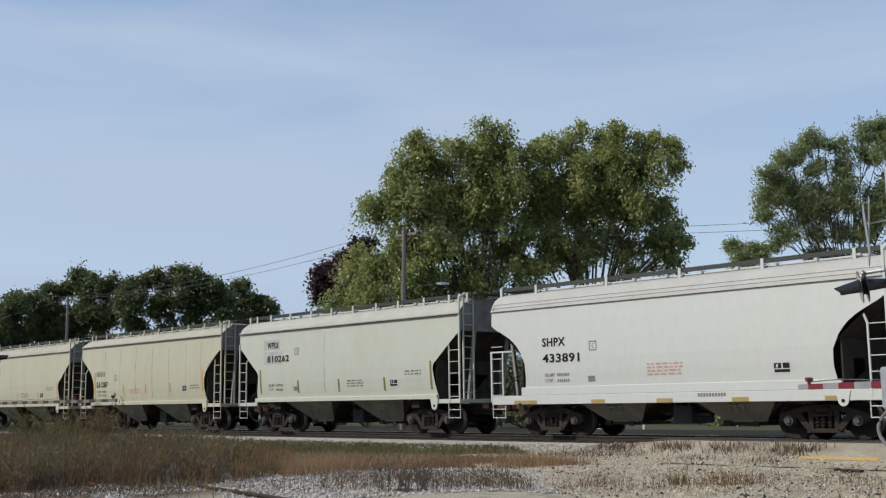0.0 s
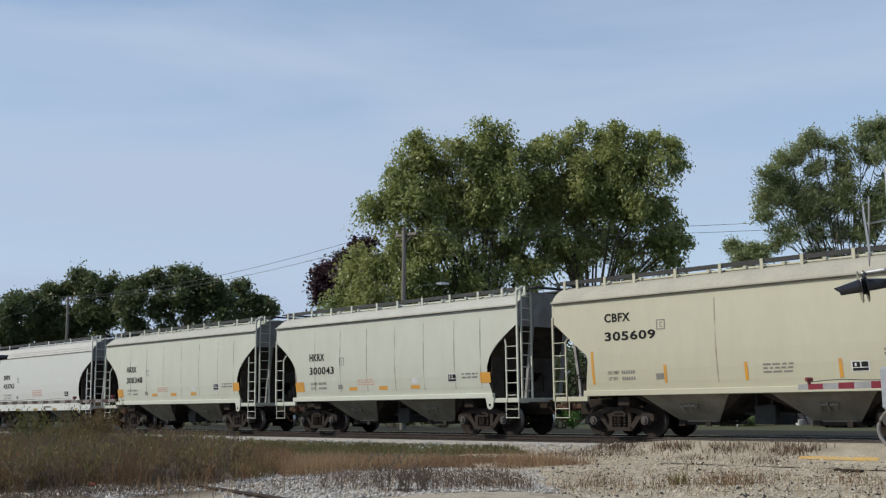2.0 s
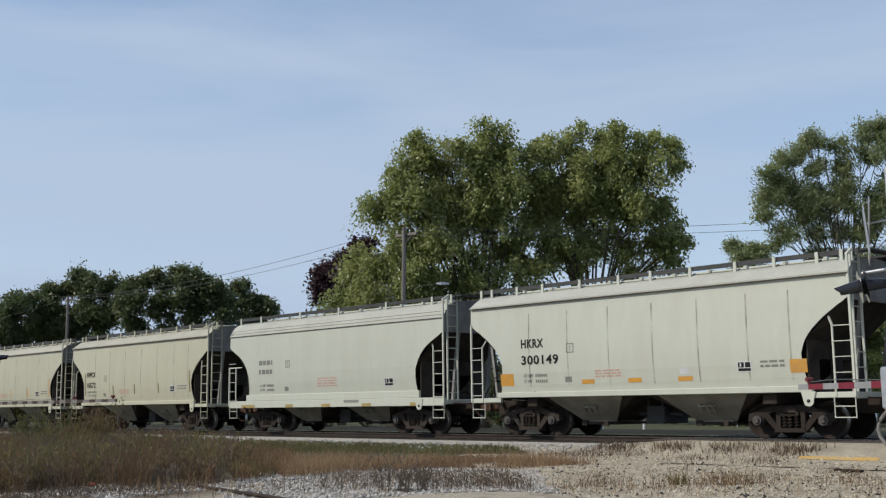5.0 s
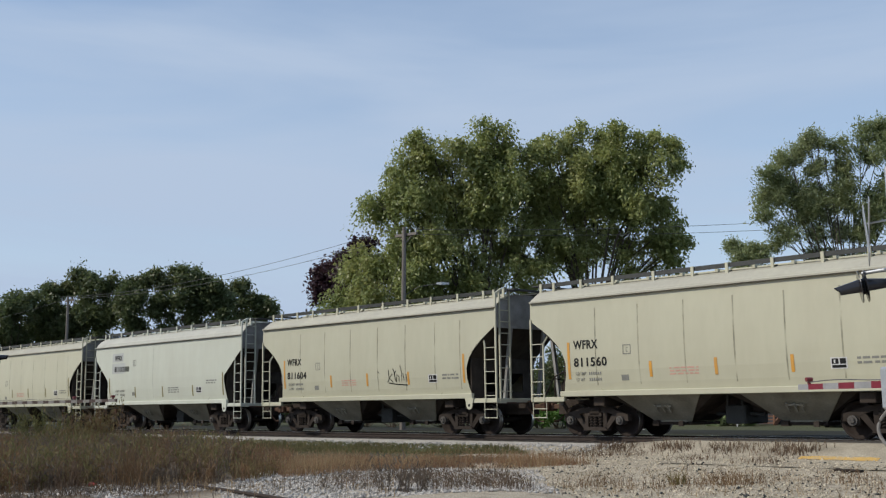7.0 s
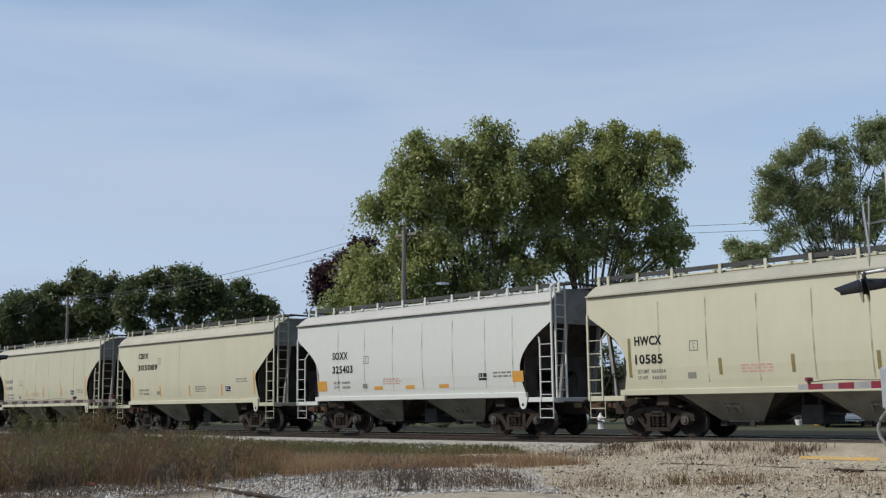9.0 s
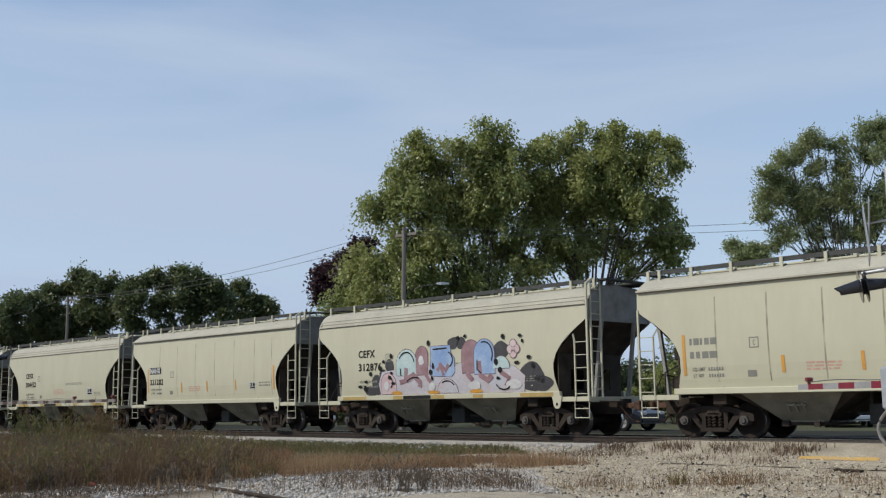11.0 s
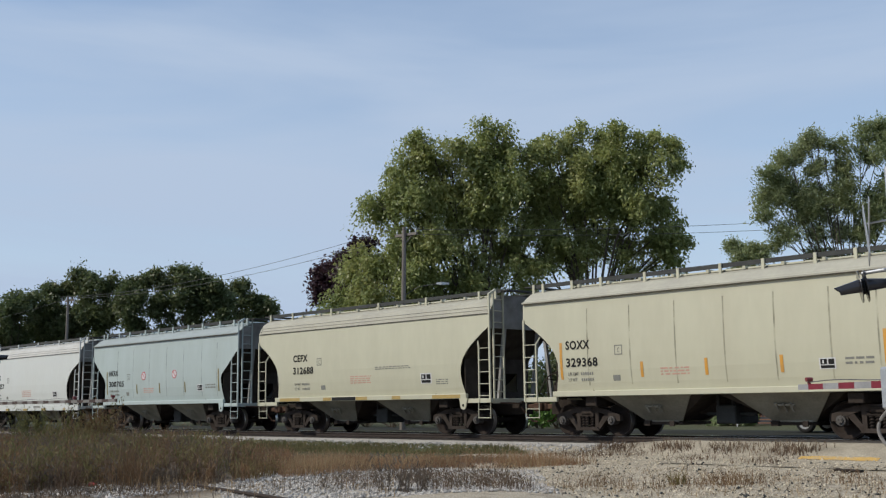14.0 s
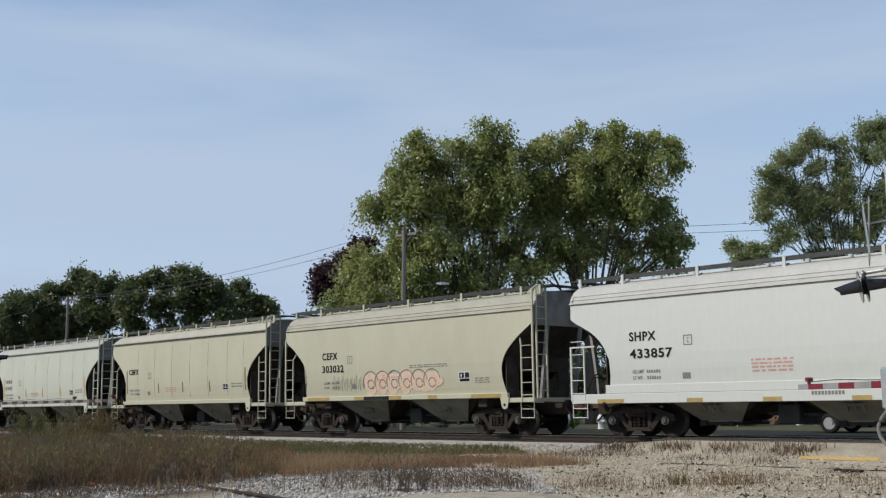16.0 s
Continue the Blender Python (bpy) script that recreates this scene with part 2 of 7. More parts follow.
def box(bm, x0, x1, y0, y1, z0, z1, bevel=0.0):
    v = [bm.verts.new(c) for c in ((x0, y0, z0), (x1, y0, z0), (x1, y1, z0), (x0, y1, z0), (x0, y0, z1), (x1, y0, z1), (x1, y1, z1), (x0, y1, z1))]
    fs = [bm.faces.new([v[i] for i in q]) for q in ((3, 2, 1, 0), (4, 5, 6, 7), (0, 1, 5, 4), (1, 2, 6, 5), (2, 3, 7, 6), (3, 0, 4, 7))]
    if bevel:
        bmesh.ops.bevel(bm, geom=list({e for f in fs for e in f.edges}), offset=bevel, segments=1, affect="EDGES")
    return bm


def bar(bm, a, b, w, h=None):
    """A square bar from a to b."""
    a, b = Vector(a), Vector(b)
    d = (b - a).normalized()
    up = Vector((0, 0, 1)) if abs(d.z) < 0.9 else Vector((1, 0, 0))
    s = d.cross(up).normalized() * (w / 2)
    u = s.cross(d).normalized() * ((h or w) / 2)
    v = [bm.verts.new(p + i * s + j * u) for p in (a, b) for i, j in ((-1, -1), (1, -1), (1, 1), (-1, 1))]
    for q in ((3, 2, 1, 0), (4, 5, 6, 7), (0, 1, 5, 4), (1, 2, 6, 5), (2, 3, 7, 6), (3, 0, 4, 7)):
        bm.faces.new([v[i] for i in q])
    return bm


def tube(bm, pts, r, n=6, r2=None):
    """A round bar through points, tapering from r to r2."""
    pts = [Vector(p) for p in pts]
    rings = []
    for i, p in enumerate(pts):
        d = (pts[min(i + 1, len(pts) - 1)] - pts[max(i - 1, 0)]).normalized()
        up = Vector((0, 0, 1)) if abs(d.z) < 0.9 else Vector((1, 0, 0))
        s = d.cross(up).normalized()
        u = s.cross(d).normalized()
        rr = r + ((r2 if r2 is not None else r) - r) * i / (len(pts) - 1)
        rings.append([bm.verts.new(p + rr * (math.cos(a) * s + math.sin(a) * u)) for a in (2 * math.pi * k / n for k in range(n))])
    for p, q in zip(rings, rings[1:]):
        for k in range(n):
            bm.faces.new((p[k], p[(k + 1) % n], q[(k + 1) % n], q[k]))
    bm.faces.new(rings[0][::-1])
    bm.faces.new(rings[-1])
    return bm


def lathe_y(bm, prof, n=24, cx=0.0, cz=0.0):
    """Turn a profile of (y, radius) round an axle along y."""
    rings = []
    for y, r in prof:
        if r < 1e-6:
            rings.append([bm.verts.new((cx, y, cz))])
        else:
            rings.append([bm.verts.new((cx + r * math.cos(2 * math.pi * k / n), y, cz + r * math.sin(2 * math.pi * k / n))) for k in range(n)])
    for p, q in zip(rings, rings[1:]):
        for k in range(n):
            a, b = p[k % len(p)], p[(k + 1) % len(p)]
            c, d = q[(k + 1) % len(q)], q[k % len(q)]
            vs = []
            for v in (a, b, c, d):
                if v not in vs:
                    vs.append(v)
            if len(vs) > 2:
                bm.faces.new(vs)
    return bm


def plate(bm, outline, y0, y1):
    """An upright plate: an outline of (x, z) between y0 and y1."""
    a = [bm.verts.new((x, y0, z)) for x, z in outline]
    b = [bm.verts.new((x, y1, z)) for x, z in outline]
    bm.faces.new(a)
    bm.faces.new(b[::-1])
    for i in range(len(a)):
        j = (i + 1) % len(a)
        bm.faces.new((a[j], a[i], b[i], b[j]))
    return bm


def text_mesh(body, size, spacing=1.1):
    cu = bpy.data.curves.new("letters", "FONT")
    cu.body = body
    cu.size = size
    cu.space_character = spacing
    cu.offset = 0.009 if size > 0.2 else 0.001
    cu.extrude = 0.002
    cu.resolution_u = 3
    ob = new("letters", cu)
    bpy.context.view_layer.update()
    me = bpy.data.meshes.new_from_object(ob.evaluated_get(bpy.context.evaluated_depsgraph_get()))
    bpy.data.objects.remove(ob)
    bpy.data.curves.remove(cu)
    return me


# ---- covered hopper cars ----
BODY = 12.55                # over the corner posts
HALF = BODY / 2
SPEED = 22.07
SIDE = [(0.0, 1.475), (0.12, 1.498), (0.35, 1.541), (0.7, 1.582), (1.1, 1.603), (1.6, 1.606), (2.2, 1.595), (2.85, 1.572)]   # height above 1.17, half width
CUTS = {
    "curved": ([1.17, 1.45, 1.75, 2.1, 2.4, 2.65, 2.9, 3.1, 3.3, 3.42], [1.17, 1.24, 1.32, 1.33, 1.22, 1.03, 0.75, 0.48, 0.16, 0.0]),
    "angular": ([1.17, 1.3, 1.7, 2.15, 2.3, 2.75, 3.2, 3.3], [1.12, 1.14, 1.22, 1.30, 1.24, 0.70, 0.16, 0.0]),
    "round": ([1.17, 1.4, 1.75, 2.15, 2.5, 2.75, 2.95, 3.1, 3.25, 3.35], [1.28, 1.34, 1.40, 1.38, 1.22, 1.02, 0.76, 0.48, 0.18, 0.04]),
}


def half_width(z):
    return float(np.interp(z - 1.17, [a for a, _ in SIDE], [b for _, b in SIDE]))


def body_shell(cut, lined, upper, ez=3.87):
    """The two side sheets of one car, or (upper) its roof with the eaves."""
    bm = bmesh.new()
    zc, dc = CUTS[cut]
    zs = [1.17 + (2.62 if lined else ez - 1.17) * k / 24 for k in range(25)]
    row = [(half_width(z), z, float(np.interp(z, zc, dc))) for z in zs]
    eave = [(1.642, ez - 0.005, 0.0), (1.642, ez + 0.035, 0.0), (1.565, ez + 0.055, 0.0)]
    if lined:
        eave = [(1.605, 3.79, 0.0), (1.60, 3.815, 0.0), (1.565, 3.825, 0.0), (1.545, 3.895, 0.0), (1.56, 3.905, 0.0), (1.525, 3.925, 0.0), (1.49, 4.005, 0.0), (1.505, 4.015, 0.0), (1.455, 4.04, 0.0)]
    roof = [(1.52, 4.03 if ez < 3.9 else 4.06, 0.02), (1.40, 4.15, 0.03), (1.26, 4.255, 0.05), (1.08, 4.33, 0.07), (0.85, 4.38, 0.09), (0.45, 4.41, 0.10), (0.0, 4.42, 0.10)]
    if lined:
        roof = roof[1:]
    row = [row[-1]] + eave + roof if upper else row
    n = 8
    for sgn in (-1, 1):
        grid = []
        for y, z, d in row:
            grid.append([bm.verts.new((-HALF + d + (BODY - 2 * d) * k / n, sgn * y, z)) for k in range(n + 1)])
        for p, q in zip(grid, grid[1:]):
            for k in range(n):
                vs = (p[k], p[k + 1], q[k + 1], q[k])
                bm.faces.new(vs if sgn < 0 else vs[::-1])
    return bm


def end_sheet():
    """The upright sheet under the roof at the +x end, with its bottom angle."""
    bm = bmesh.new()
    top = [(1.57, 3.36), (1.57, 3.88), (1.48, 4.02), (1.37, 4.13), (1.23, 4.24), (1.06, 4.32), (0.8, 4.37), (0.0, 4.41)]
    ring = [(-y, z) for y, z in top] + [(y, z) for y, z in top[::-1][1:]]
    x = -0.10
    a = [bm.verts.new((x, y, z)) for y, z in ring]
    b = [bm.verts.new((x - 0.02, y, z)) for y, z in ring]
    bm.faces.new(a)
    bm.faces.new(b[::-1])
    bar(bm, (x, -1.5, 3.36), (x, 1.5, 3.36), 0.07)
    return bm


def slope_sheet():
    """The grimy sheet, coloured dark for the recess's shade, that slopes from the end sheet down to the hopper, at the
    +x end.
    """
    bm = bmesh.new()
    prof = [(-0.12, 3.38, 1.57), (-1.25, 2.40, 1.575), (-2.75, 1.15, 1.50)]
    for off, flip in ((0.0, False), (-0.03, True)):
        for (xa, za, wa), (xb, zb, wb) in zip(prof, prof[1:]):
            v = [bm.verts.new(p) for p in ((xa + off, -wa, za), (xa + off, wa, za), (xb + off, wb, zb), (xb + off, -wb, zb))]
            bm.faces.new(v[::-1] if flip else v)
    return bm


def brace_mesh():
    bm = bmesh.new()
    bar(bm, (-0.12, 0.0, 3.34), (-0.42, 0.0, 1.10), 0.11, 0.09)
    return bm


def hopper_mesh():
    """The sloping sheets of one of the two discharge hoppers, coloured dark for their shade."""
    bm = bmesh.new()
    a = [bm.verts.new(p) for p in ((-1.85, -1.40, 1.2), (1.85, -1.40, 1.2), (1.85, 1.40, 1.2), (-1.85, 1.40, 1.2))]
    b = [bm.verts.new(p) for p in ((-0.44, -0.60, 0.43), (0.44, -0.60, 0.43), (0.44, 0.60, 0.43), (-0.44, 0.60, 0.43))]
    for i in range(4):
        j = (i + 1) % 4
        bm.faces.new((a[i], a[j], b[j], b[i])[::-1])
    bm.faces.new(b)
    return bm


def hopper_side():
    """The paler side sheet of a hopper with its hasp castings; it faces -y."""
    bm = bmesh.new()
    top, bot = 1.42, 0.58
    v = [bm.verts.new(p) for p in ((-top, -1.47, 1.2), (top, -1.47, 1.2), (bot, -0.645, 0.42), (-bot, -0.645, 0.42))]
    w = [bm.verts.new((c.co.x, c.co.y + 0.03, c.co.z)) for c in v]
    bm.faces.new(v[::-1])
    bm.faces.new(w)
    for i in range(4):
        j = (i + 1) % 4
        bm.faces.new((v[i], v[j], w[j], w[i]))
    bar(bm, (-0.49, -0.66, 0.44), (0.49, -0.66, 0.44), 0.05)
    for x in (-0.2, 0.02, 0.2):
        bar(bm, (x, -1.22, 0.88), (x, -1.06, 0.68), 0.05)
    bar(bm, (-0.26, -1.17, 0.84), (0.28, -1.17, 0.84), 0.05)
    return bm


def gate_mesh():
    bm = bmesh.new()
    box(bm, -0.62, 0.62, -0.72, 0.72, 0.33, 0.41, 0.01)
    tube(bm, [(0.45, -0.95, 0.37), (0.45, 0.95, 0.37)], 0.035)
    box(bm, 0.38, 0.52, -0.98, -0.92, 0.30, 0.44)
    box(bm, -0.60, -0.40, -0.78, -0.6, 0.31, 0.45)
    return bm


def post_mesh():
    bm = bmesh.new()
    box(bm, -0.042, 0.042, -1.17, -1.128, 4.22, 4.565)
    bar(bm, (0, -1.10, 4.53), (0, -0.60, 4.53), 0.05, 0.04)
    bar(bm, (0, -1.10, 4.30), (0, -0.92, 4.38), 0.05)
    return bm


def walkway_mesh():
    """One strip of the roof walkway with its edge angle."""
    bm = bmesh.new()
    box(bm, -HALF - 0.05, HALF + 0.05, -1.10, -0.62, 4.505, 4.545)
    box(bm, -HALF - 0.05, HALF + 0.05, -1.125, -1.10, 4.44, 4.56)
    return bm


def end_walk_mesh():
    return box(bmesh.new(), 0.06, 0.34, -1.1, 1.1, 4.50, 4.54)


def hatch_mesh():
    bm = bmesh.new()
    box(bm, -5.4, 5.4, -0.34, 0.34, 4.41, 4.50, 0.02)
    for k in range(10):
        x = -5.1 + k * 1.13
        box(bm, x, x + 0.09, -0.40, 0.40, 4.44, 4.535)
    return bm


def corner_ladder(tall, z_top=3.46):
    """Post at the corner, inner stile and rungs; the side faces -y, the car's end +x."""
    bm = bmesh.new()
    z1 = 4.40 if tall else z_top
    box(bm, -0.058, 0.0, -0.025, 0.025, 1.02, z1)
    if tall:
        bar(bm, (-0.035, 0, z1 - 0.03), (-0.035, 0.30, z1 + 0.14), 0.06)
    bar(bm, (-0.50, 0, 1.02), (-0.50, 0, min(2.72, z1)), 0.042)
    if z1 > 3:
        bar(bm, (-0.50, 0, 2.72), (-0.62, 0.08, 2.95), 0.042)
    else:
        bar(bm, (-0.9, 0, z1 - 0.02), (0.0, 0, z1 - 0.02), 0.045)
    for k in range(5):
        z = 1.22 + 0.37 * k
        tube(bm, [(-0.50, -0.02, z), (-0.04, -0.02, z)], 0.013, 5)
    return bm


def end_ladder():
    """Ladder on the car's end face, from the platform to the roof."""
    bm = bmesh.new()
    for y in (-0.23, 0.23):
        bar(bm, (0, y, 1.12), (0, y, 4.50), 0.05)
    for k in range(9):
        z = 1.35 + 0.36 * k
        tube(bm, [(0.02, -0.23, z), (0.02, 0.23, z)], 0.016, 5)
    return bm


def stirrup_mesh():
    """Step hung under the side sill."""
    bm = bmesh.new()
    for x in (-0.26, 0.26):
        tube(bm, [(x, 0, 1.08), (x, 0, 0.52)], 0.015, 6)
    for z in (0.54, 0.80):
        tube(bm, [(-0.26, 0, z), (0.26, 0, z)], 0.014, 6)
    return bm


def platform_mesh():
    """End platform with its sill, deck and cross beams; the car's end is +x."""
    bm = bmesh.new()
    box(bm, -1.25, 0.02, -1.60, -1.50, 1.00, 1.14, 0.01)
    box(bm, -1.25, 0.02, 1.50, 1.60, 1.00, 1.14, 0.01)
    box(bm, -0.06, 0.03, -1.498, 1.498, 0.98, 1.13, 0.01)
    box(bm, -1.3, -0.062, -1.1, -0.5, 1.06, 1.10)
    box(bm, -1.3, -0.062, 0.5, 1.1, 1.06, 1.10)
    # jacking pad: a lug with a rounded foot
    plate(bm, [(-1.38, 1.16), (-1.34, 1.02)] + [(-1.19 + 0.13 * math.cos(radians(a)), 0.93 + 0.13 * math.sin(radians(a))) for a in range(190, 351, 20)] + [(-1.04, 1.02), (-1.00, 1.16)], -1.635, -1.602)
    return bm


def centre_sill():
    bm = bmesh.new()
    for s in (-1, 1):
        # run on to the middle: a dark beam added there to deepen the underbody shade
        x0, x1 = s * 0.0, s * (HALF + 0.12)
        box(bm, min(x0, x1), max(x0, x1), -0.22, 0.22, 0.62, 1.06, 0.01)
        box(bm, s * (HALF - 2.35) - 0.2, s * (HALF - 2.35) + 0.2, -1.4, 1.4, 0.86, 1.13, 0.02)
    return bm


def coupler_mesh():
    """Knuckle coupler and hose; the end of the car is +x."""
    bm = bmesh.new()
    box(bm, 0.0, 0.50, -0.09, 0.09, 0.78, 0.94, 0.02)
    box(bm, 0.46, 0.68, -0.18, 0.05, 0.72, 1.0, 0.03)
    box(bm, 0.56, 0.70, 0.03, 0.18, 0.74, 0.98, 0.03)
    tube(bm, [(0.1, -0.35, 0.85), (0.35, -0.38, 0.62), (0.55, -0.34, 0.42), (0.72, -0.30, 0.40)], 0.028, 6)
    tube(bm, [(0.10, -1.3, 1.0), (0.16, -0.5, 0.98), (0.20, -0.3, 1.05)], 0.02, 5)
    return bm


def brake_gear():
    """Hand brake wheel, its housing, air reservoir and piping on one end platform."""
    bm = bmesh.new()
    tube(bm, [(-0.75, -0.9, 1.45), (-0.75, 0.1, 1.45)], 0.20, 12)
    box(bm, -1.05, -0.8, -1.15, -0.85, 1.1, 1.5, 0.02)
    tube(bm, [(-0.5, -1.1, 1.12), (-0.5, -1.1, 1.75), (-0.9, -0.8, 2.0)], 0.025, 6)
    tube(bm, [(-0.2, -1.25, 1.12), (-0.35, -1.0, 1.7), (-0.7, -0.6, 1.6)], 0.022, 6)
    return bm


def brake_wheel():
    bm = bmesh.new()
    pts = [(0.0, 0.55 + 0.27 * math.cos(a), 2.35 + 0.27 * math.sin(a)) for a in (2 * math.pi * k / 16 for k in range(17))]
    tube(bm, pts, 0.02, 5)
    for k in range(3):
        a = math.pi * k / 3
        bar(bm, (0, 0.55 + 0.26 * math.cos(a), 2.35 + 0.26 * math.sin(a)), (0, 0.55 - 0.26 * math.cos(a), 2.35 - 0.26 * math.sin(a)), 0.03)
    box(bm, -0.2, -0.03, 0.40, 0.70, 2.15, 2.5, 0.02)
    return bm


def side_frame_mesh():
    """Cast truck side frame: arched top chord, diagonal tension members, columns; x along the car, centred."""
    bm = bmesh.new()
    top = [(-1.16, 0.44), (-1.14, 0.62), (-0.95, 0.68), (-0.55, 0.80), (-0.30, 0.84), (0.30, 0.84), (0.55, 0.80), (0.95, 0.68), (1.14, 0.62), (1.16, 0.44),
           (1.03, 0.44), (0.98, 0.56), (0.76, 0.56), (0.60, 0.63), (0.42, 0.68), (-0.42, 0.68), (-0.60, 0.63), (-0.76, 0.56), (-0.98, 0.56), (-1.03, 0.44)]
    plate(bm, top, -0.08, 0.08)
    for s in (-1, 1):
        plate(bm, [(s * 0.76, 0.57), (s * 0.60, 0.64), (s * 0.28, 0.22), (s * 0.40, 0.18)], -0.07, 0.07)
        plate(bm, [(s * 0.40, 0.70), (s * 0.27, 0.70), (s * 0.27, 0.20), (s * 0.38, 0.20)], -0.075, 0.075)
        plate(bm, [(s * 0.90, 0.58), (s * 0.74, 0.58), (s * 0.72, 0.36), (s * 0.80, 0.34)], -0.07, 0.07)
    plate(bm, [(-0.44, 0.17), (0.44, 0.17), (0.36, 0.27), (-0.36, 0.27)], -0.12, 0.12)
    return bm


def spring_mesh():
    """Coil springs under the bolster end, with the wedge castings beside them."""
    bm = bmesh.new()
    for x, y in ((-0.16, -0.06), (0.0, -0.09), (0.16, -0.06)):
        coil = [(x + 0.055 * math.cos(a), y + 0.055 * math.sin(a), 0.27 + 0.30 * a / (2 * math.pi * 4)) for a in (2 * math.pi * k / 8 for k in range(33))]
        tube(bm, coil, 0.017, 4)
        tube(bm, [(x, y, 0.27), (x, y, 0.57)], 0.035, 6)
    box(bm, -0.25, 0.25, -0.13, 0.13, 0.565, 0.67, 0.015)
    return bm


def bearing_mesh():
    bm = bmesh.new()
    lathe_y(bm, [(-0.19, 0.0), (-0.19, 0.07), (-0.15, 0.085), (-0.15, 0.125), (0.10, 0.125), (0.10, 0.0)], 14, 0, 0.46)
    for k in range(3):
        a = 2 * math.pi * k / 3 + 0.5
        lathe_y(bm, [(-0.205, 0.0), (-0.205, 0.017), (-0.18, 0.017)], 6, 0.045 * math.cos(a), 0.46 + 0.045 * math.sin(a))
    return bm


def wheel_mesh():
    """Dished wheel with flange; the field side is -y."""
    bm = bmesh.new()
    lathe_y(bm, [(-0.02, 0.0), (-0.03, 0.14), (0.015, 0.17), (0.03, 0.33), (-0.045, 0.37), (-0.07, 0.41), (-0.07, 0.452)], 28, 0, 0)
    lathe_y(bm, [(0.065, 0.462), (0.075, 0.485), (0.095, 0.485), (0.10, 0.40), (0.06, 0.36), (0.06, 0.17), (0.10, 0.14), (0.10, 0.0)], 28, 0, 0)
    return bm


def tread_mesh():
    bm = bmesh.new()
    lathe_y(bm, [(-0.072, 0.449), (-0.06, 0.459), (0.055, 0.462), (0.065, 0.464)], 28, 0, 0)
    return bm


def axle_mesh():
    bm = bmesh.new()
    lathe_y(bm, [(-1.0, 0.0), (-1.0, 0.08), (-0.7, 0.095), (-0.5, 0.08), (0.5, 0.08), (0.7, 0.095), (1.0, 0.08), (1.0, 0.0)], 12, 0, 0)
    return bm


def bolster_mesh():
    bm = bmesh.new()
    box(bm, -0.20, 0.20, -1.15, 1.15, 0.58, 0.80, 0.03)
    for s in (-1, 1):
        box(bm, s * 0.40 - 0.05, s * 0.40 + 0.05, -0.80, 0.80, 0.34, 0.46)
        box(bm, s * 0.42 - 0.06, s * 0.42 + 0.06, -0.82, -0.68, 0.30, 0.55)
    return bm


def seam_mesh():
    """A weld seam down the side, following its bulge."""
    bm = bmesh.new()
    zs = [1.45 + 2.2 * k / 10 for k in range(11)]
    for za, zb in zip(zs, zs[1:]):
        ya, yb = -half_width(za) - 0.004, -half_width(zb) - 0.004
        v = [bm.verts.new(p) for p in ((-0.022, ya + 0.002, za), (0.0, ya - 0.004, za), (0.022, ya + 0.002, za), (0.022, yb + 0.002, zb), (0.0, yb - 0.004, zb), (-0.022, yb + 0.002, zb))]
        bm.faces.new((v[0], v[1], v[4], v[5]))
        bm.faces.new((v[1], v[2], v[3], v[4]))
    return bm


def decal(x0, x1, z0, z1, off=0.006, n=4):
    """A thin painted or stuck-on panel on the near side, following its bulge."""
    bm = bmesh.new()
    zs = [z0 + (z1 - z0) * k / n for k in range(n + 1)]
    for za, zb in zip(zs, zs[1:]):
        ya, yb = -half_width(max(za, 1.17)) - off, -half_width(max(zb, 1.17)) - off
        bm.faces.new([bm.verts.new(p) for p in ((x0, ya, za), (x1, ya, za), (x1, yb, zb), (x0, yb, zb))])
    return bm


def sill_mesh(deep):
    """Side sill between the bolsters; deep: the full-length white sill of the round cars."""
    bm = bmesh.new()
    for s in (-1, 1):
        if deep:
            y0, y1 = s * 1.50, s * 1.612
            box(bm, -HALF + 0.02, HALF - 0.02, min(y0, y1), max(y0, y1), 0.93, 1.20, 0.012)
            box(bm, -HALF + 1.22, HALF - 1.22, min(y0, s * 1.588), max(y0, s * 1.588), 1.202, 1.44, 0.012)
        else:
            d = 1.1
            y0, y1 = s * 1.48, s * 1.60
            box(bm, -HALF + d, HALF - d, min(y0, y1), max(y0, y1), 1.14, 1.30, 0.015)
    return bm


def bolster_web():
    """Upright sheet with a rounded hole, under the slope sheet over the truck; the end of the car is +x."""
    bm = bmesh.new()
    for y0, y1, z0, z1 in ((-1.5, -0.95, 1.06, 2.42), (0.95, 1.5, 1.06, 2.42), (-0.95, 0.95, 1.95, 2.42), (-0.95, 0.95, 1.06, 1.35), (-0.3, 0.3, 1.35, 1.95)):
        box(bm, -1.24, -1.20, y0, y1, z0, z1)
    return bm


def equipment_box():
    """Air reservoir and valve box slung between the hoppers."""
    bm = bmesh.new()
    box(bm, -0.34, 0.26, -0.62, 0.55, 0.36, 0.86, 0.03)
    tube(bm, [(-0.75, -0.35, 0.62), (-0.52, -0.35, 0.62), (0.45, -0.35, 0.62), (0.70, -0.35, 0.60)], 0.045, 8)
    for x in (-0.26, 0.18):
        bar(bm, (x, -0.60, 0.84), (x, -0.60, 1.16), 0.06)
    return bm


KIT = {}
NUMBER_W = {("WFRX", "curved"): 0.197, ("HWCX", "curved"): 0.178, ("NAHX", "curved"): 0.188, ("HKRX", "curved"): 0.24, ("SHPX", "round"): 0.232, ("CBFX", "angular"): 0.285, ("WFRX", "angular"): 0.235, ("CEFX", "lined"): 0.205, ("SOXX", "curved"): 0.19}   # metres for each digit


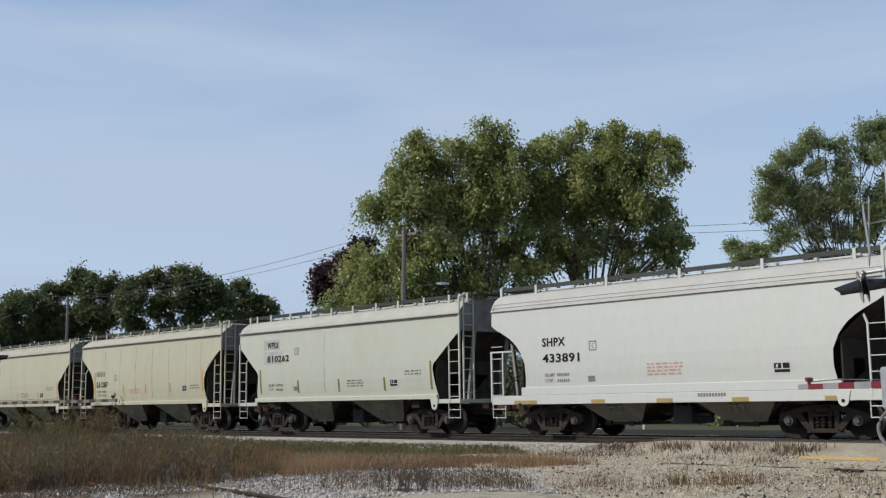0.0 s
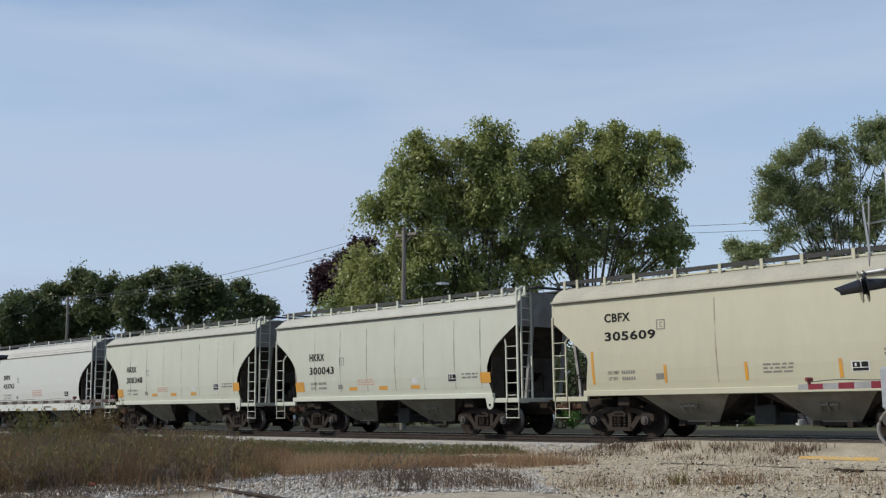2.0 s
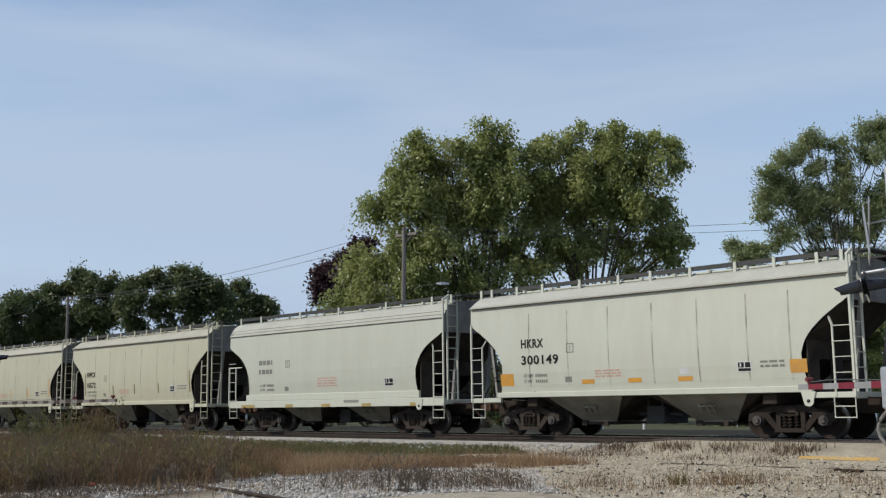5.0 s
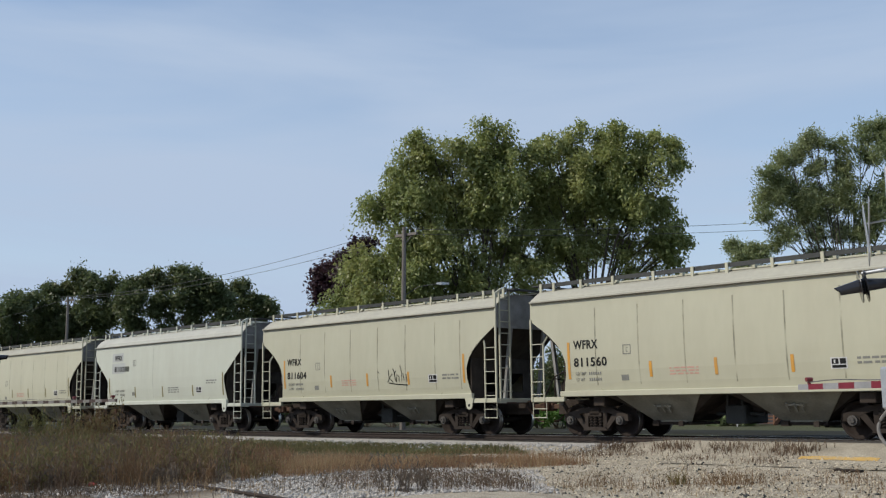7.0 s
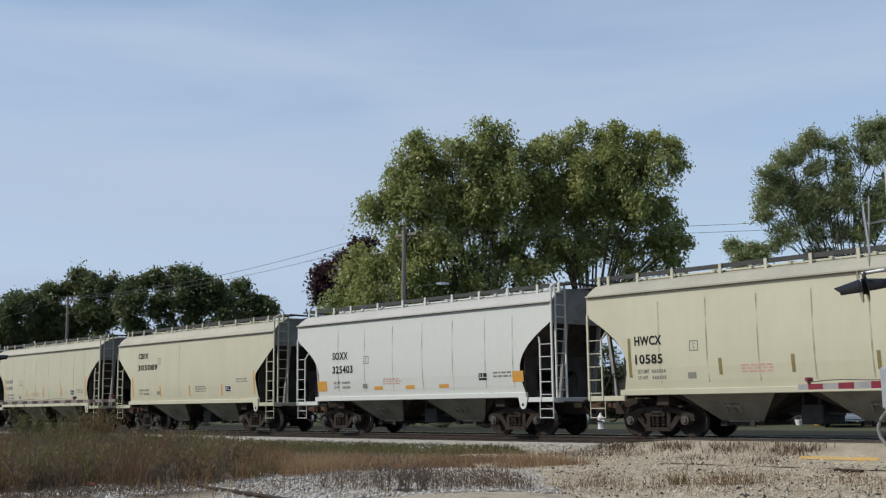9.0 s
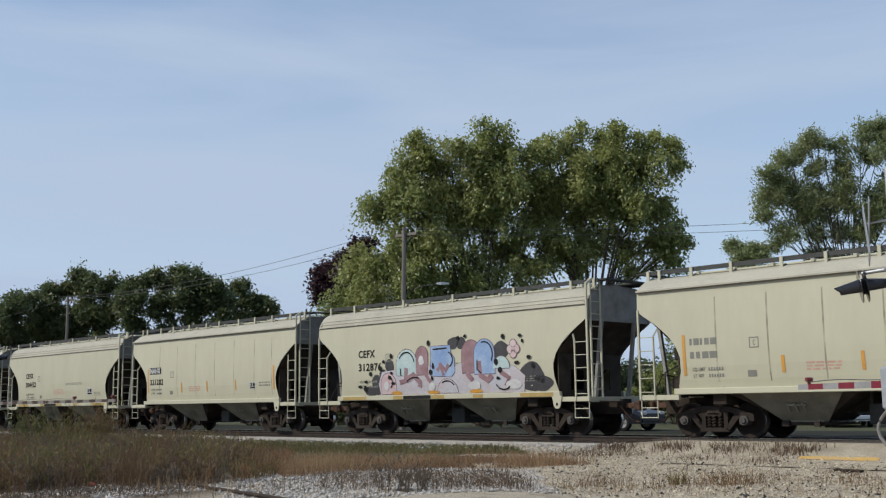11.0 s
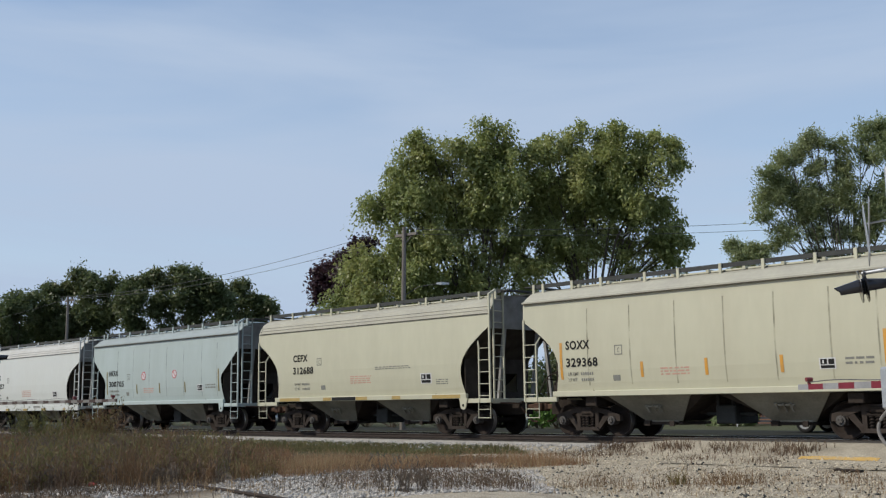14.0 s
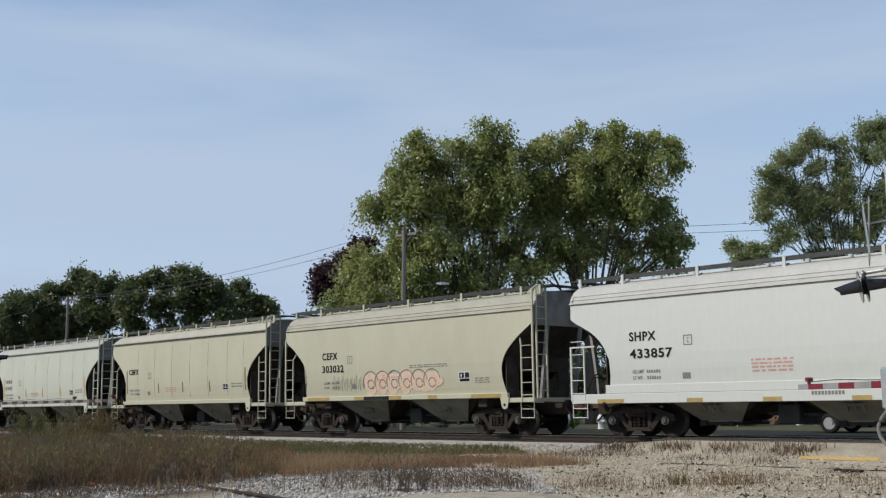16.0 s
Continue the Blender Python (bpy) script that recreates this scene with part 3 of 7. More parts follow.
def kit(name, bm, material, smooth=False):
    me = bpy.data.meshes.new(name)
    bm.normal_update()
    bm.to_mesh(me)
    bm.free()
    if smooth:
        for f in me.polygons:
            f.use_smooth = True
    me.materials.append(material)
    KIT[name] = me


for style in CUTS:
    kit("body_" + style, body_shell(style, False, False), M["cream"])
    kit("body_" + style + "_high", body_shell(style, False, False, 3.95), M["cream"])
    kit("body_" + style + "_lined", body_shell(style, True, False), M["cream"])
kit("roof", body_shell("curved", False, True), M["roof"])
kit("roof_high", body_shell("curved", False, True, 3.95), M["roof"])
kit("roof_lined", body_shell("curved", True, True), M["roof"])
kit("end_sheet", end_sheet(), M["endgrey"])
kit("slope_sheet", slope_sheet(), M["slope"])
kit("brace", brace_mesh(), M["endgrey"])
# thin dark strip that stands in for the eave's shadow line and grime
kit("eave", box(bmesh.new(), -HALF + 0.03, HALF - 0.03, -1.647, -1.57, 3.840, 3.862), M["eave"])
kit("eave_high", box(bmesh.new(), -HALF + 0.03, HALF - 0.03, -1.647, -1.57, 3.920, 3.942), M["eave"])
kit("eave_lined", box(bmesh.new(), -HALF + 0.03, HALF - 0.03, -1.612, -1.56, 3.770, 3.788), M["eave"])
# hopper slopes take the dark colour for their black shadow
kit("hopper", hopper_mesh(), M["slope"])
kit("hopper_side", hopper_side(), M["hopper"])
kit("gate", gate_mesh(), M["truck"])
kit("post", post_mesh(), M["pale"])
kit("walkway", walkway_mesh(), M["dark"])
kit("end_walk", end_walk_mesh(), M["dark"])
kit("hatch", hatch_mesh(), M["pale"])
kit("ladder_tall", corner_ladder(True), M["pale"])
kit("ladder_low", corner_ladder(False), M["pale"])
kit("end_ladder", end_ladder(), M["endgrey"])
kit("ladder_short", corner_ladder(False, 2.56), M["pale"])
kit("stirrup", stirrup_mesh(), M["pale"])
kit("platform", platform_mesh(), M["pale"])
kit("centre_sill", centre_sill(), M["truck"])
kit("coupler", coupler_mesh(), M["rust"])
# no hole is cut: a black disc gives the dark inside it
kit("lug_eye", tube(bmesh.new(), [(0, -1.642, 0.93), (0, -1.60, 0.93)], 0.045, 12), M["black"])
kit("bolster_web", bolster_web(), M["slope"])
kit("equipment_box", equipment_box(), M["dark"])
kit("brake_gear", brake_gear(), M["truck"])
kit("brake_wheel", brake_wheel(), M["truck"])
kit("side_frame", side_frame_mesh(), M["truck"])
kit("spring", spring_mesh(), M["truck"])
kit("bearing", bearing_mesh(), M["bearing"])
kit("wheel", wheel_mesh(), M["wheel"], True)
kit("tread", tread_mesh(), M["tread"], True)
kit("axle", axle_mesh(), M["wheel"])
kit("bolster", bolster_mesh(), M["truck"])
kit("seam", seam_mesh(), M["seam"])
kit("sill", sill_mesh(False), M["cream"])
kit("sill_deep", sill_mesh(True), M["white"])

TRUCK_X = HALF - 1.98          # truck centres from the middle of the car
FLIP = pose(0, 0, 0, 0, 0, 180)


WHEELSETS = []


def truck(parent, x):
    """A two-axle truck under the car; its wheelsets turn, so they are parts of their own."""
    t = again("truck", KIT["bolster"], parent, Matrix.Translation((x, 0, 0)))
    for s in (-1, 1):
        turn = FLIP if s > 0 else Matrix()
        again("side_frame", KIT["side_frame"], t, Matrix.Translation((0, s * 1.02, 0)))
        again("spring_nest", KIT["spring"], t, Matrix.Translation((0, s * 1.02, 0)) @ turn)
        for a in (-0.89, 0.89):
            again("bearing", KIT["bearing"], t, Matrix.Translation((a, s * 1.02, 0)) @ turn)
    for a in (-0.89, 0.89):
        ws = again("wheelset", KIT["axle"], parent)
        ws.matrix_parent_inverse = Matrix.Translation((x + a, 0, 0.46))
        for s in (-1, 1):
            turn = FLIP if s > 0 else Matrix()
            again("wheel", KIT["wheel"], ws, Matrix.Translation((0, s * 0.75, 0)) @ turn)
            again("tread", KIT["tread"], ws, Matrix.Translation((0, s * 0.75, 0)) @ turn, None, "bright worn wheel tread")
        WHEELSETS.append(ws)
    return t


def put_text(car, name, body, d, z, size, width, material):
    """Lettering on the near side: starts d metres from the trailing end, stands on z, is width metres long."""
    me = text_mesh(body, size)
    me.materials.clear()
    me.materials.append(material)
    xs = [v.co.x for v in me.vertices]
    k = width / max(0.01, max(xs) - min(xs))
    me.transform(Matrix.Diagonal((k, 1, 1, 1)) @ Matrix.Translation((-min(xs), 0, 0)))
    y = -half_width(z + 0.1) - 0.008
    at = Matrix.Translation((-HALF + d, y, z)) @ pose(0, 0, 0, 90, 0, 0)
    if size < 0.2:
        return again(name, me, car, at)
    # large lettering: every character is a part of its own
    bm = bmesh.new()
    bm.from_mesh(me)
    left = set(bm.verts)
    while left:
        todo = [left.pop()]
        isle = set(todo)
        while todo:
            for e in todo.pop().link_edges:
                for v in e.verts:
                    if v in left:
                        left.discard(v)
                        isle.add(v)
                        todo.append(v)
        one = bm.copy()
        inside_isle = {v.index for v in isle}
        one.verts.ensure_lookup_table()
        bmesh.ops.delete(one, geom=[v for v in one.verts if v.index not in inside_isle], context="VERTS")
        part(name, one, material, car).matrix_basis = at
    bm.free()


def panel(car, name, d0, d1, z0, z1, material, off=0.006, label=""):
    return part(name, decal(-HALF + d0, -HALF + d1, z0, z1, off), material, car, label)


def lines(car, d0, d1, z0, z1, rows, material, seed):
    """Small print too fine to read: rows of short bars, one mesh."""
    rng = random.Random(seed)
    bm = bmesh.new()
    h = (z1 - z0) / rows
    for r in range(rows):
        x = d0
        z = z1 - (r + 0.8) * h
        while x < d1 - 0.05:
            w = min(rng.uniform(0.06, 0.24), d1 - x)
            y0, y1 = -half_width(z) - 0.006, -half_width(z + h * 0.5) - 0.006
            bm.faces.new([bm.verts.new(p) for p in ((x - HALF, y0, z), (x + w - HALF, y0, z), (x + w - HALF, y1, z + h * 0.5), (x - HALF, y1, z + h * 0.5))])
            x += w + rng.uniform(0.03, 0.07)
    return part("small_print", bm, material, car)


def load_print(car, d, seed):
    """The two load lines under the number: their words, then figures too fine to read."""
    for word, z, w in (("LD LMT", 1.75, 0.37), ("LT WT", 1.58, 0.31)):
        put_text(car, "load_print", word, d, z, 0.125, w, M["ink"])
        rng = random.Random(seed + int(z * 100))
        bm = bmesh.new()
        for k in range(6):
            x = -HALF + d + 0.46 + 0.078 * k
            y = -half_width(z + 0.05) - 0.007
            h = 0.085 - 0.012 * rng.random()
            bm.faces.new([bm.verts.new(p) for p in ((x, y, z), (x + 0.05, y, z), (x + 0.05, y, z + h), (x, y, z + h))])
        part("print_line", bm, M["ink"], car)


def stencil(car, d, z, w, h):
    """Black inspection panel with a white edge and pale fields."""
    p = panel(car, "inspection_panel", d, d + w, z, z + h, M["gatewhite"], 0.006, "black inspection stencil with white border")
    for a, b, c, e in ((0.08, 0.48, 0.42, 0.9), (0.56, 0.92, 0.42, 0.9), (0.08, 0.92, 0.08, 0.34)):
        part("field", decal(-HALF + d + w * a, -HALF + d + w * b, z + h * c, z + h * e, 0.009, 1), M["black"], p)
    part("mark", decal(-HALF + d + w * 0.2, -HALF + d + w * 0.3, z + h * 0.5, z + h * 0.8, 0.012, 1), M["gatewhite"], p)


def outline_square(car, d, z, s, material):
    bm = bmesh.new()
    for x0, x1, z0, z1 in ((0, s, 0, 0.025), (0, s, s - 0.025, s), (0, 0.025, 0.025, s - 0.025), (s - 0.025, s, 0.025, s - 0.025), (s * 0.4, s * 0.65, s * 0.25, s * 0.32), (s * 0.4, s * 0.46, s * 0.32, s * 0.7), (s * 0.4, s * 0.65, s * 0.65, s * 0.72)):
        y = -half_width(z + z0) - 0.007
        bm.faces.new([bm.verts.new(p) for p in ((-HALF + d + x0, y, z + z0), (-HALF + d + x1, y, z + z0), (-HALF + d + x1, y, z + z1), (-HALF + d + x0, y, z + z1))])
    return part("stencilled_square", bm, material, car)


POSTS = [0.05, 0.55, 1.6, 2.75, 4.1, 5.4, 6.6, 7.9, 9.2, 10.4, 11.6, 12.1, 12.5]


def blob(bm, d, z, rx, rz, off, rng, rough=0.12, n=34):
    """A rounded sprayed patch on the side."""
    ph = [rng.uniform(0, 6.28) for _ in range(3)]
    vs = []
    for k in range(n):
        a = 2 * math.pi * k / n
        r = 1 + rough * (math.sin(2 * a + ph[0]) * 0.6 + math.sin(3 * a + ph[1]) * 0.5 + math.sin(5 * a + ph[2]) * 0.3)
        zz = z + rz * r * math.sin(a)
        vs.append(bm.verts.new((-HALF + d + rx * r * math.cos(a), -half_width(max(1.2, zz)) - off, zz)))
    c = bm.verts.new((-HALF + d, -half_width(max(1.2, z)) - off, z))
    for k in range(n):
        bm.faces.new((c, vs[k], vs[(k + 1) % n]))


def stroke(bm, pts, w, off):
    """A sprayed line through (d, z) points."""
    L, R = [], []
    for i, (d, z) in enumerate(pts):
        d0, z0 = pts[max(0, i - 1)]
        d1, z1 = pts[min(len(pts) - 1, i + 1)]
        n = Vector((-(z1 - z0), d1 - d0)).normalized() * (w / 2)
        for side, sg in ((L, 1), (R, -1)):
            zz = z + sg * n.y
            side.append(bm.verts.new((-HALF + d + sg * n.x, -half_width(max(1.2, zz)) - off, zz)))
    for i in range(len(pts) - 1):
        bm.faces.new((R[i], R[i + 1], L[i + 1], L[i]))


def arc(d, z, rx, rz, a0, a1, n=12):
    return [(d + rx * math.cos(radians(a0 + (a1 - a0) * k / n)), z + rz * math.sin(radians(a0 + (a1 - a0) * k / n))) for k in range(n + 1)]


def patch_of(car, name, pts, material, off):
    """A sprayed field inside an outline of (d, z), following the bulge of the side."""
    bm = bmesh.new()
    bm.faces.new([bm.verts.new((-HALF + d, 0.0, z)) for d, z in pts])
    bmesh.ops.triangulate(bm, faces=bm.faces[:])
    bmesh.ops.subdivide_edges(bm, edges=bm.edges[:], cuts=4, use_grid_fill=True)
    for v in bm.verts:
        v.co.y = -half_width(max(1.2, v.co.z)) - off
    return part(name, bm, M[material], car)


def edged(car, name, pts, material, off, rim=0.022):
    """A sprayed field with a plum outline round it."""
    cd, cz = sum(p[0] for p in pts) / len(pts), sum(p[1] for p in pts) / len(pts)
    grown = []
    for d, z in pts:
        n = Vector((d - cd, z - cz))
        n *= 1 + rim / max(0.05, n.length)
        grown.append((cd + n.x, max(1.30, cz + n.y)))
    patch_of(car, "sprayed_edge", grown, "g_plum", off)
    patch_of(car, name, [(d, max(1.31, z)) for d, z in pts], material, off + 0.002)


def dome(d0, d1, z0, z1):
    """An arch-shaped outline."""
    m, r = (d0 + d1) / 2, (d1 - d0) / 2
    return [(d0, z0), (d1, z0)] + arc(m, z1 - min(r, z1 - z0), r, min(r, z1 - z0), 0, 180, 14)


def big_graffiti(car):
    """Sprayed piece of arched letters in teal, blue and mauve, with grey clouds and black dots round it."""
    rng = random.Random(77)

    def cloud(name, mm, off, spots):
        for d, z, rx, rz in spots:
            bm = bmesh.new()
            blob(bm, d, z, rx, rz, off, rng, 0.10, 22)
            part(name, bm, M[mm], car)

    cloud("sprayed_cloud", "g_dark", 0.006, [(3.25, 1.66, .30, .34), (2.95, 1.46, .42, .17), (3.62, 2.0, .22, .18), (3.95, 2.30, .24, .22), (7.05, 2.92, .26, .20), (7.42, 2.90, .22, .19), (9.15, 2.60, .32, .30), (10.35, 1.75, .55, .42), (10.75, 1.55, .40, .24)])
    edged(car, "sprayed_base", [(3.4, 1.31), (3.35, 1.7), (3.55, 2.1), (4.2, 2.15), (4.9, 2.1), (5.4, 2.35), (6.0, 2.2), (6.9, 2.1), (7.5, 2.3), (8.3, 2.2), (9.1, 2.25), (9.7, 2.1), (10.1, 1.8), (10.0, 1.31)], "g_pale", 0.009)
    edged(car, "sprayed_letter", dome(4.30, 5.32, 1.95, 2.82), "g_teal", 0.013)
    edged(car, "sprayed_letter", dome(5.28, 5.86, 1.95, 2.88), "g_mauve", 0.014)
    edged(car, "sprayed_letter", [(5.98, 1.9), (6.95, 1.85), (7.12, 2.0), (7.10, 2.45), (6.95, 2.62), (6.92, 2.86), (6.0, 2.86), (6.02, 2.6)], "g_blue", 0.015)
    edged(car, "sprayed_letter", dome(7.45, 8.25, 1.95, 2.98), "g_mauve", 0.016)
    edged(car, "sprayed_letter", dome(8.0, 8.88, 1.9, 2.98), "g_blue", 0.019)
    edged(car, "sprayed_letter", dome(8.80, 9.50, 2.05, 2.42), "g_teal", 0.020)
    edged(car, "sprayed_letter", dome(6.25, 7.2, 1.34, 1.78), "g_pale", 0.018)
    edged(car, "sprayed_letter", dome(3.48, 4.24, 1.34, 2.05), "g_pink", 0.014)
    for d, z in ((9.55, 2.62), (9.80, 2.62), (9.67, 2.78), (9.67, 2.48)):
        edged(car, "sprayed_petal", arc(d, z, .13, .13, 0, 330, 11), "g_pink", 0.022, 0.02)
    # thick mauve bends inside the letters
    for pts, w in (([(4.45, 1.72), (4.75, 1.78), (4.80, 2.2)], .17), ([(4.8, 1.8), (5.15, 1.95), (5.45, 1.70), (5.4, 1.55)], .22), ([(6.3, 2.05), (6.5, 2.25), (6.7, 2.05), (6.85, 2.25)], .15),
                   ([(6.45, 2.3), (6.6, 1.9)], .12), ([(8.2, 2.30), (8.25, 1.85), (8.55, 1.70), (8.75, 1.85)], .20), ([(7.65, 1.95), (7.9, 1.70)], .18), ([(5.55, 2.2), (5.75, 1.95), (5.95, 1.7)], .14), ([(9.1, 1.95), (9.45, 1.75), (9.3, 1.5)], .17)):
        bm = bmesh.new()
        stroke(bm, pts, w, 0.024)
        part("sprayed_bend", bm, M["g_mauve"], car)
    for pts in (arc(4.81, 2.32, .40, .40, 10, 150), [(4.52, 2.18), (4.52, 1.95)], [(6.12, 2.76), (6.78, 2.78)], arc(6.75, 2.4, .28, .26, -60, 70), arc(8.44, 2.5, .36, .40, -30, 110), [(8.14, 2.35), (8.12, 2.05), (8.3, 1.92)],
                arc(5.2, 1.65, .42, .22, 60, 160), arc(6.72, 1.5, .34, .22, 20, 130), arc(3.85, 1.75, .22, .22, -60, 80), arc(9.2, 1.6, .3, .2, 190, 330)):
        bm = bmesh.new()
        stroke(bm, pts, 0.045, 0.028)
        part("sprayed_line", bm, M["black"], car)
    cloud("sprayed_highlight", "gatewhite", 0.026, [(5.55, 2.42, .13, .15), (3.75, 1.62, .12, .16), (7.95, 1.55, .3, .12), (6.0, 1.55, .14, .14), (9.62, 1.55, .34, .14)])
    dots = [(2.95, 2.05), (2.70, 1.78), (2.35, 1.62), (2.62, 1.55), (3.48, 2.22), (3.66, 2.45), (4.05, 2.62), (3.95, 1.90), (4.12, 1.70), (4.05, 2.05), (5.9, 2.98), (6.12, 2.22), (6.0, 2.02), (6.05, 1.82), (7.28, 3.08), (7.6, 3.12), (8.95, 2.25), (9.1, 2.0), (9.0, 1.75), (9.25, 3.02), (9.95, 3.02), (10.05, 2.85), (10.3, 2.35), (10.45, 2.1), (9.8, 2.2)]
    cloud("sprayed_dot", "black", 0.031, [(d, z, .05 + .05 * rng.random(), .05 + .05 * rng.random()) for d, z in dots])
    cloud("sprayed_patch", "orange", 0.033, [(4.25, 1.37, .28, .06), (6.05, 1.37, .28, .06), (8.0, 1.37, .28, .06)])


def salmon_graffiti(car):
    rng = random.Random(78)
    bm = bmesh.new()
    for k in range(6):
        blob(bm, 5.0 + 0.62 * k, 1.72 + 0.05 * (k % 2), 0.42, 0.36, 0.007 + 0.001 * k, rng, 0.22)
    part("sprayed_letters", bm, M["g_salmon"], car, "salmon bubble letters")
    for k in range(6):
        bm = bmesh.new()
        stroke(bm, arc(5.0 + 0.62 * k, 1.74, 0.40, 0.40, 10, 200), 0.035, 0.018)
        stroke(bm, arc(5.0 + 0.62 * k, 1.70, 0.16, 0.15, 0, 340), 0.03, 0.018)
        part("sprayed_outline", bm, M["ink"], car)
    for k in range(7):
        d = 2.9 + 0.25 * k
        bm = bmesh.new()
        stroke(bm, [(d, 1.5), (d + 0.08, 1.95 + 0.1 * rng.random()), (d + 0.16, 1.55), (d + 0.24, 1.9)], 0.03, 0.010)
        part("sprayed_scribble", bm, M["ink"], car)


def scribble(car, d0):
    rng = random.Random(79)
    strokes = [[(-0.55, 2.12), (-0.45, 2.06)], [(0.02, 2.16), (0.04, 1.82), (-0.06, 1.74)], [(0.22, 2.02), (0.06, 1.88), (0.24, 1.72)], [(0.26, 2.18), (0.33, 2.02), (0.36, 1.76)], [(0.40, 2.12), (0.30, 1.98)],
               [(0.40, 1.74), (0.46, 1.98), (0.56, 1.90), (0.54, 1.74)], [(0.62, 2.30), (0.70, 2.04), (0.68, 1.76)], [(0.76, 2.02), (0.80, 1.78)], [(0.92, 1.98), (0.93, 1.72)], [(0.02, 1.72), (0.35, 1.66), (0.95, 1.62)]]
    for pts in strokes:
        bm = bmesh.new()
        stroke(bm, [(d0 + 0.25 + x, z + 0.02 * rng.random()) for x, z in pts], 0.022 + 0.014 * rng.random(), 0.010)
        part("sprayed_scribble", bm, M["black"], car)


def roundel(car, d, z):
    bm = bmesh.new()
    rng = random.Random(3)
    blob(bm, d, z, 0.19, 0.19, 0.006, rng, 0.0, 24)
    disc = part("round_sign", bm, M["gatewhite"], car, "white round sign with red ring")
    bm = bmesh.new()
    stroke(bm, arc(d, z, 0.17, 0.17, 0, 360, 24), 0.035, 0.010)
    stroke(bm, [(d - 0.11, z + 0.11), (d + 0.11, z - 0.11)], 0.03, 0.010)
    part("ring", bm, M["red"], disc)


def hopper_car(mark, number, style, paint, label, extra, seed, faded=False):
    """One two-bay covered hopper car with lettering; its origin is on the rails at its middle."""
    rng = random.Random(seed)
    car = tagged(new("covered_hopper_car"), label, "railroad car", "cars of the train")
    deep = style == "round"
    lined = style in ("round", "lined")
    cut = {"round": "round", "lined": "curved"}.get(style, style)
    cut = extra.get("cut", cut)
    form = "_lined" if lined else "_high" if style == "curved" else ""
    mp = M[paint]
    again("body", KIT["body_" + cut + form], car, None, mp)
    again("roof", KIT["roof" + form], car, None, M["roof_" + paint], "dusty pale roof with lapped eaves")
    again("drip_edge", KIT["eave" + form], car, None, None, "dark strip added under the eave for shadow and grime")
    again("side_sill", KIT["sill_deep" if deep else "sill"], car, None, mp)
    again("centre_sill", KIT["centre_sill"], car)
    again("roof_walkway", KIT["walkway"], car, None, None, "dark steel roof walkway grating")
    again("roof_walkway", KIT["walkway"], car, FLIP, None, "dark steel roof walkway grating")
    again("hatch_cover", KIT["hatch"], car, None, mp)
    posts = POSTS if not lined else POSTS[::2] + [12.4]
    for d in posts:
        ob = again("walkway_bracket", KIT["post"], car, Matrix.Translation((-HALF + min(max(d + rng.uniform(-0.12, 0.12), 0.08), BODY - 0.08), 0, 0)), mp)
    for s in (-1, 1):
        m = Matrix() if s > 0 else pose(0, 0, 0, 0, 0, 180)
        again("end_platform", KIT["platform"], car, Matrix.Translation((s * HALF, 0, 0)) @ m, mp)
        at = Matrix.Translation((s * HALF, 0, 0)) @ m
        again("lifting_eye", KIT["lug_eye"], car, Matrix.Translation((s * (HALF - 1.19), 0, 0)), None, "black disc for the dark hole in the jacking lug")
        again("end_sheet", KIT["end_sheet"], car, at, None, "grimy end sheet, shade put into its grey")
        again("slope_sheet", KIT["slope_sheet"], car, at, None, "grimy slope sheet, recess shade put into its dark colour")
        again("bolster_web", KIT["bolster_web"], car, at)
        again("end_walkway", KIT["end_walk"], car, at)
        for y in (-0.8, 0.8):
            again("end_brace", KIT["brace"], car, at @ Matrix.Translation((0, y, 0)))
        again("coupler", KIT["coupler"], car, Matrix.Translation((s * (HALF + 0.02), 0, 0)) @ m)
        h = again("hopper", KIT["hopper"], car, Matrix.Translation((s * 1.95, 0, 0)))
        again("hopper_side", KIT["hopper_side"], h, None, None, "grimy pale hopper side sheet")
        again("hopper_side", KIT["hopper_side"], h, FLIP, None, "grimy pale hopper side sheet")
        again("discharge_gate", KIT["gate"], h)
        # ladders: near side at both corners, and one on each end face
        tall = s > 0
        lad = again("side_ladder", KIT["ladder_tall" if tall else "ladder_short" if deep else "ladder_low"], car, Matrix.Translation((s * HALF, -1.60, 0)) @ (Matrix() if s > 0 else Matrix.Diagonal((-1, 1, 1, 1))), mp)
        again("end_ladder", KIT["end_ladder"], car, Matrix.Translation((s * (HALF - 0.06), s * -1.15, 0)) @ m, mp if s > 0 else None, "end ladder up to the roof")
        again("step", KIT["stirrup"], car, Matrix.Translation((s * (HALF - 0.30), -1.58, 0)), mp)
        truck(car, s * TRUCK_X)
    again("equipment_box", KIT["equipment_box"], car, None, None, "dark equipment box between the hoppers")
    again("brake_gear", KIT["brake_gear"], car, Matrix.Translation((-HALF, 0, 0)) @ FLIP @ Matrix.Diagonal((1, -1, 1, 1)))
    again("brake_wheel", KIT["brake_wheel"], car, Matrix.Translation((-HALF + 0.0, 0, 0)))
    seams = {"curved": (2.45, 3.93, 5.41, 6.9, 8.33, 9.78, 10.95), "lined": (), "angular": (5.5,), "round": ()}[style]
    for d in seams:
        again("weld_seam", KIT["seam"], car, Matrix.Translation((-HALF + d, 0, 0)))
    ink = M["black"]
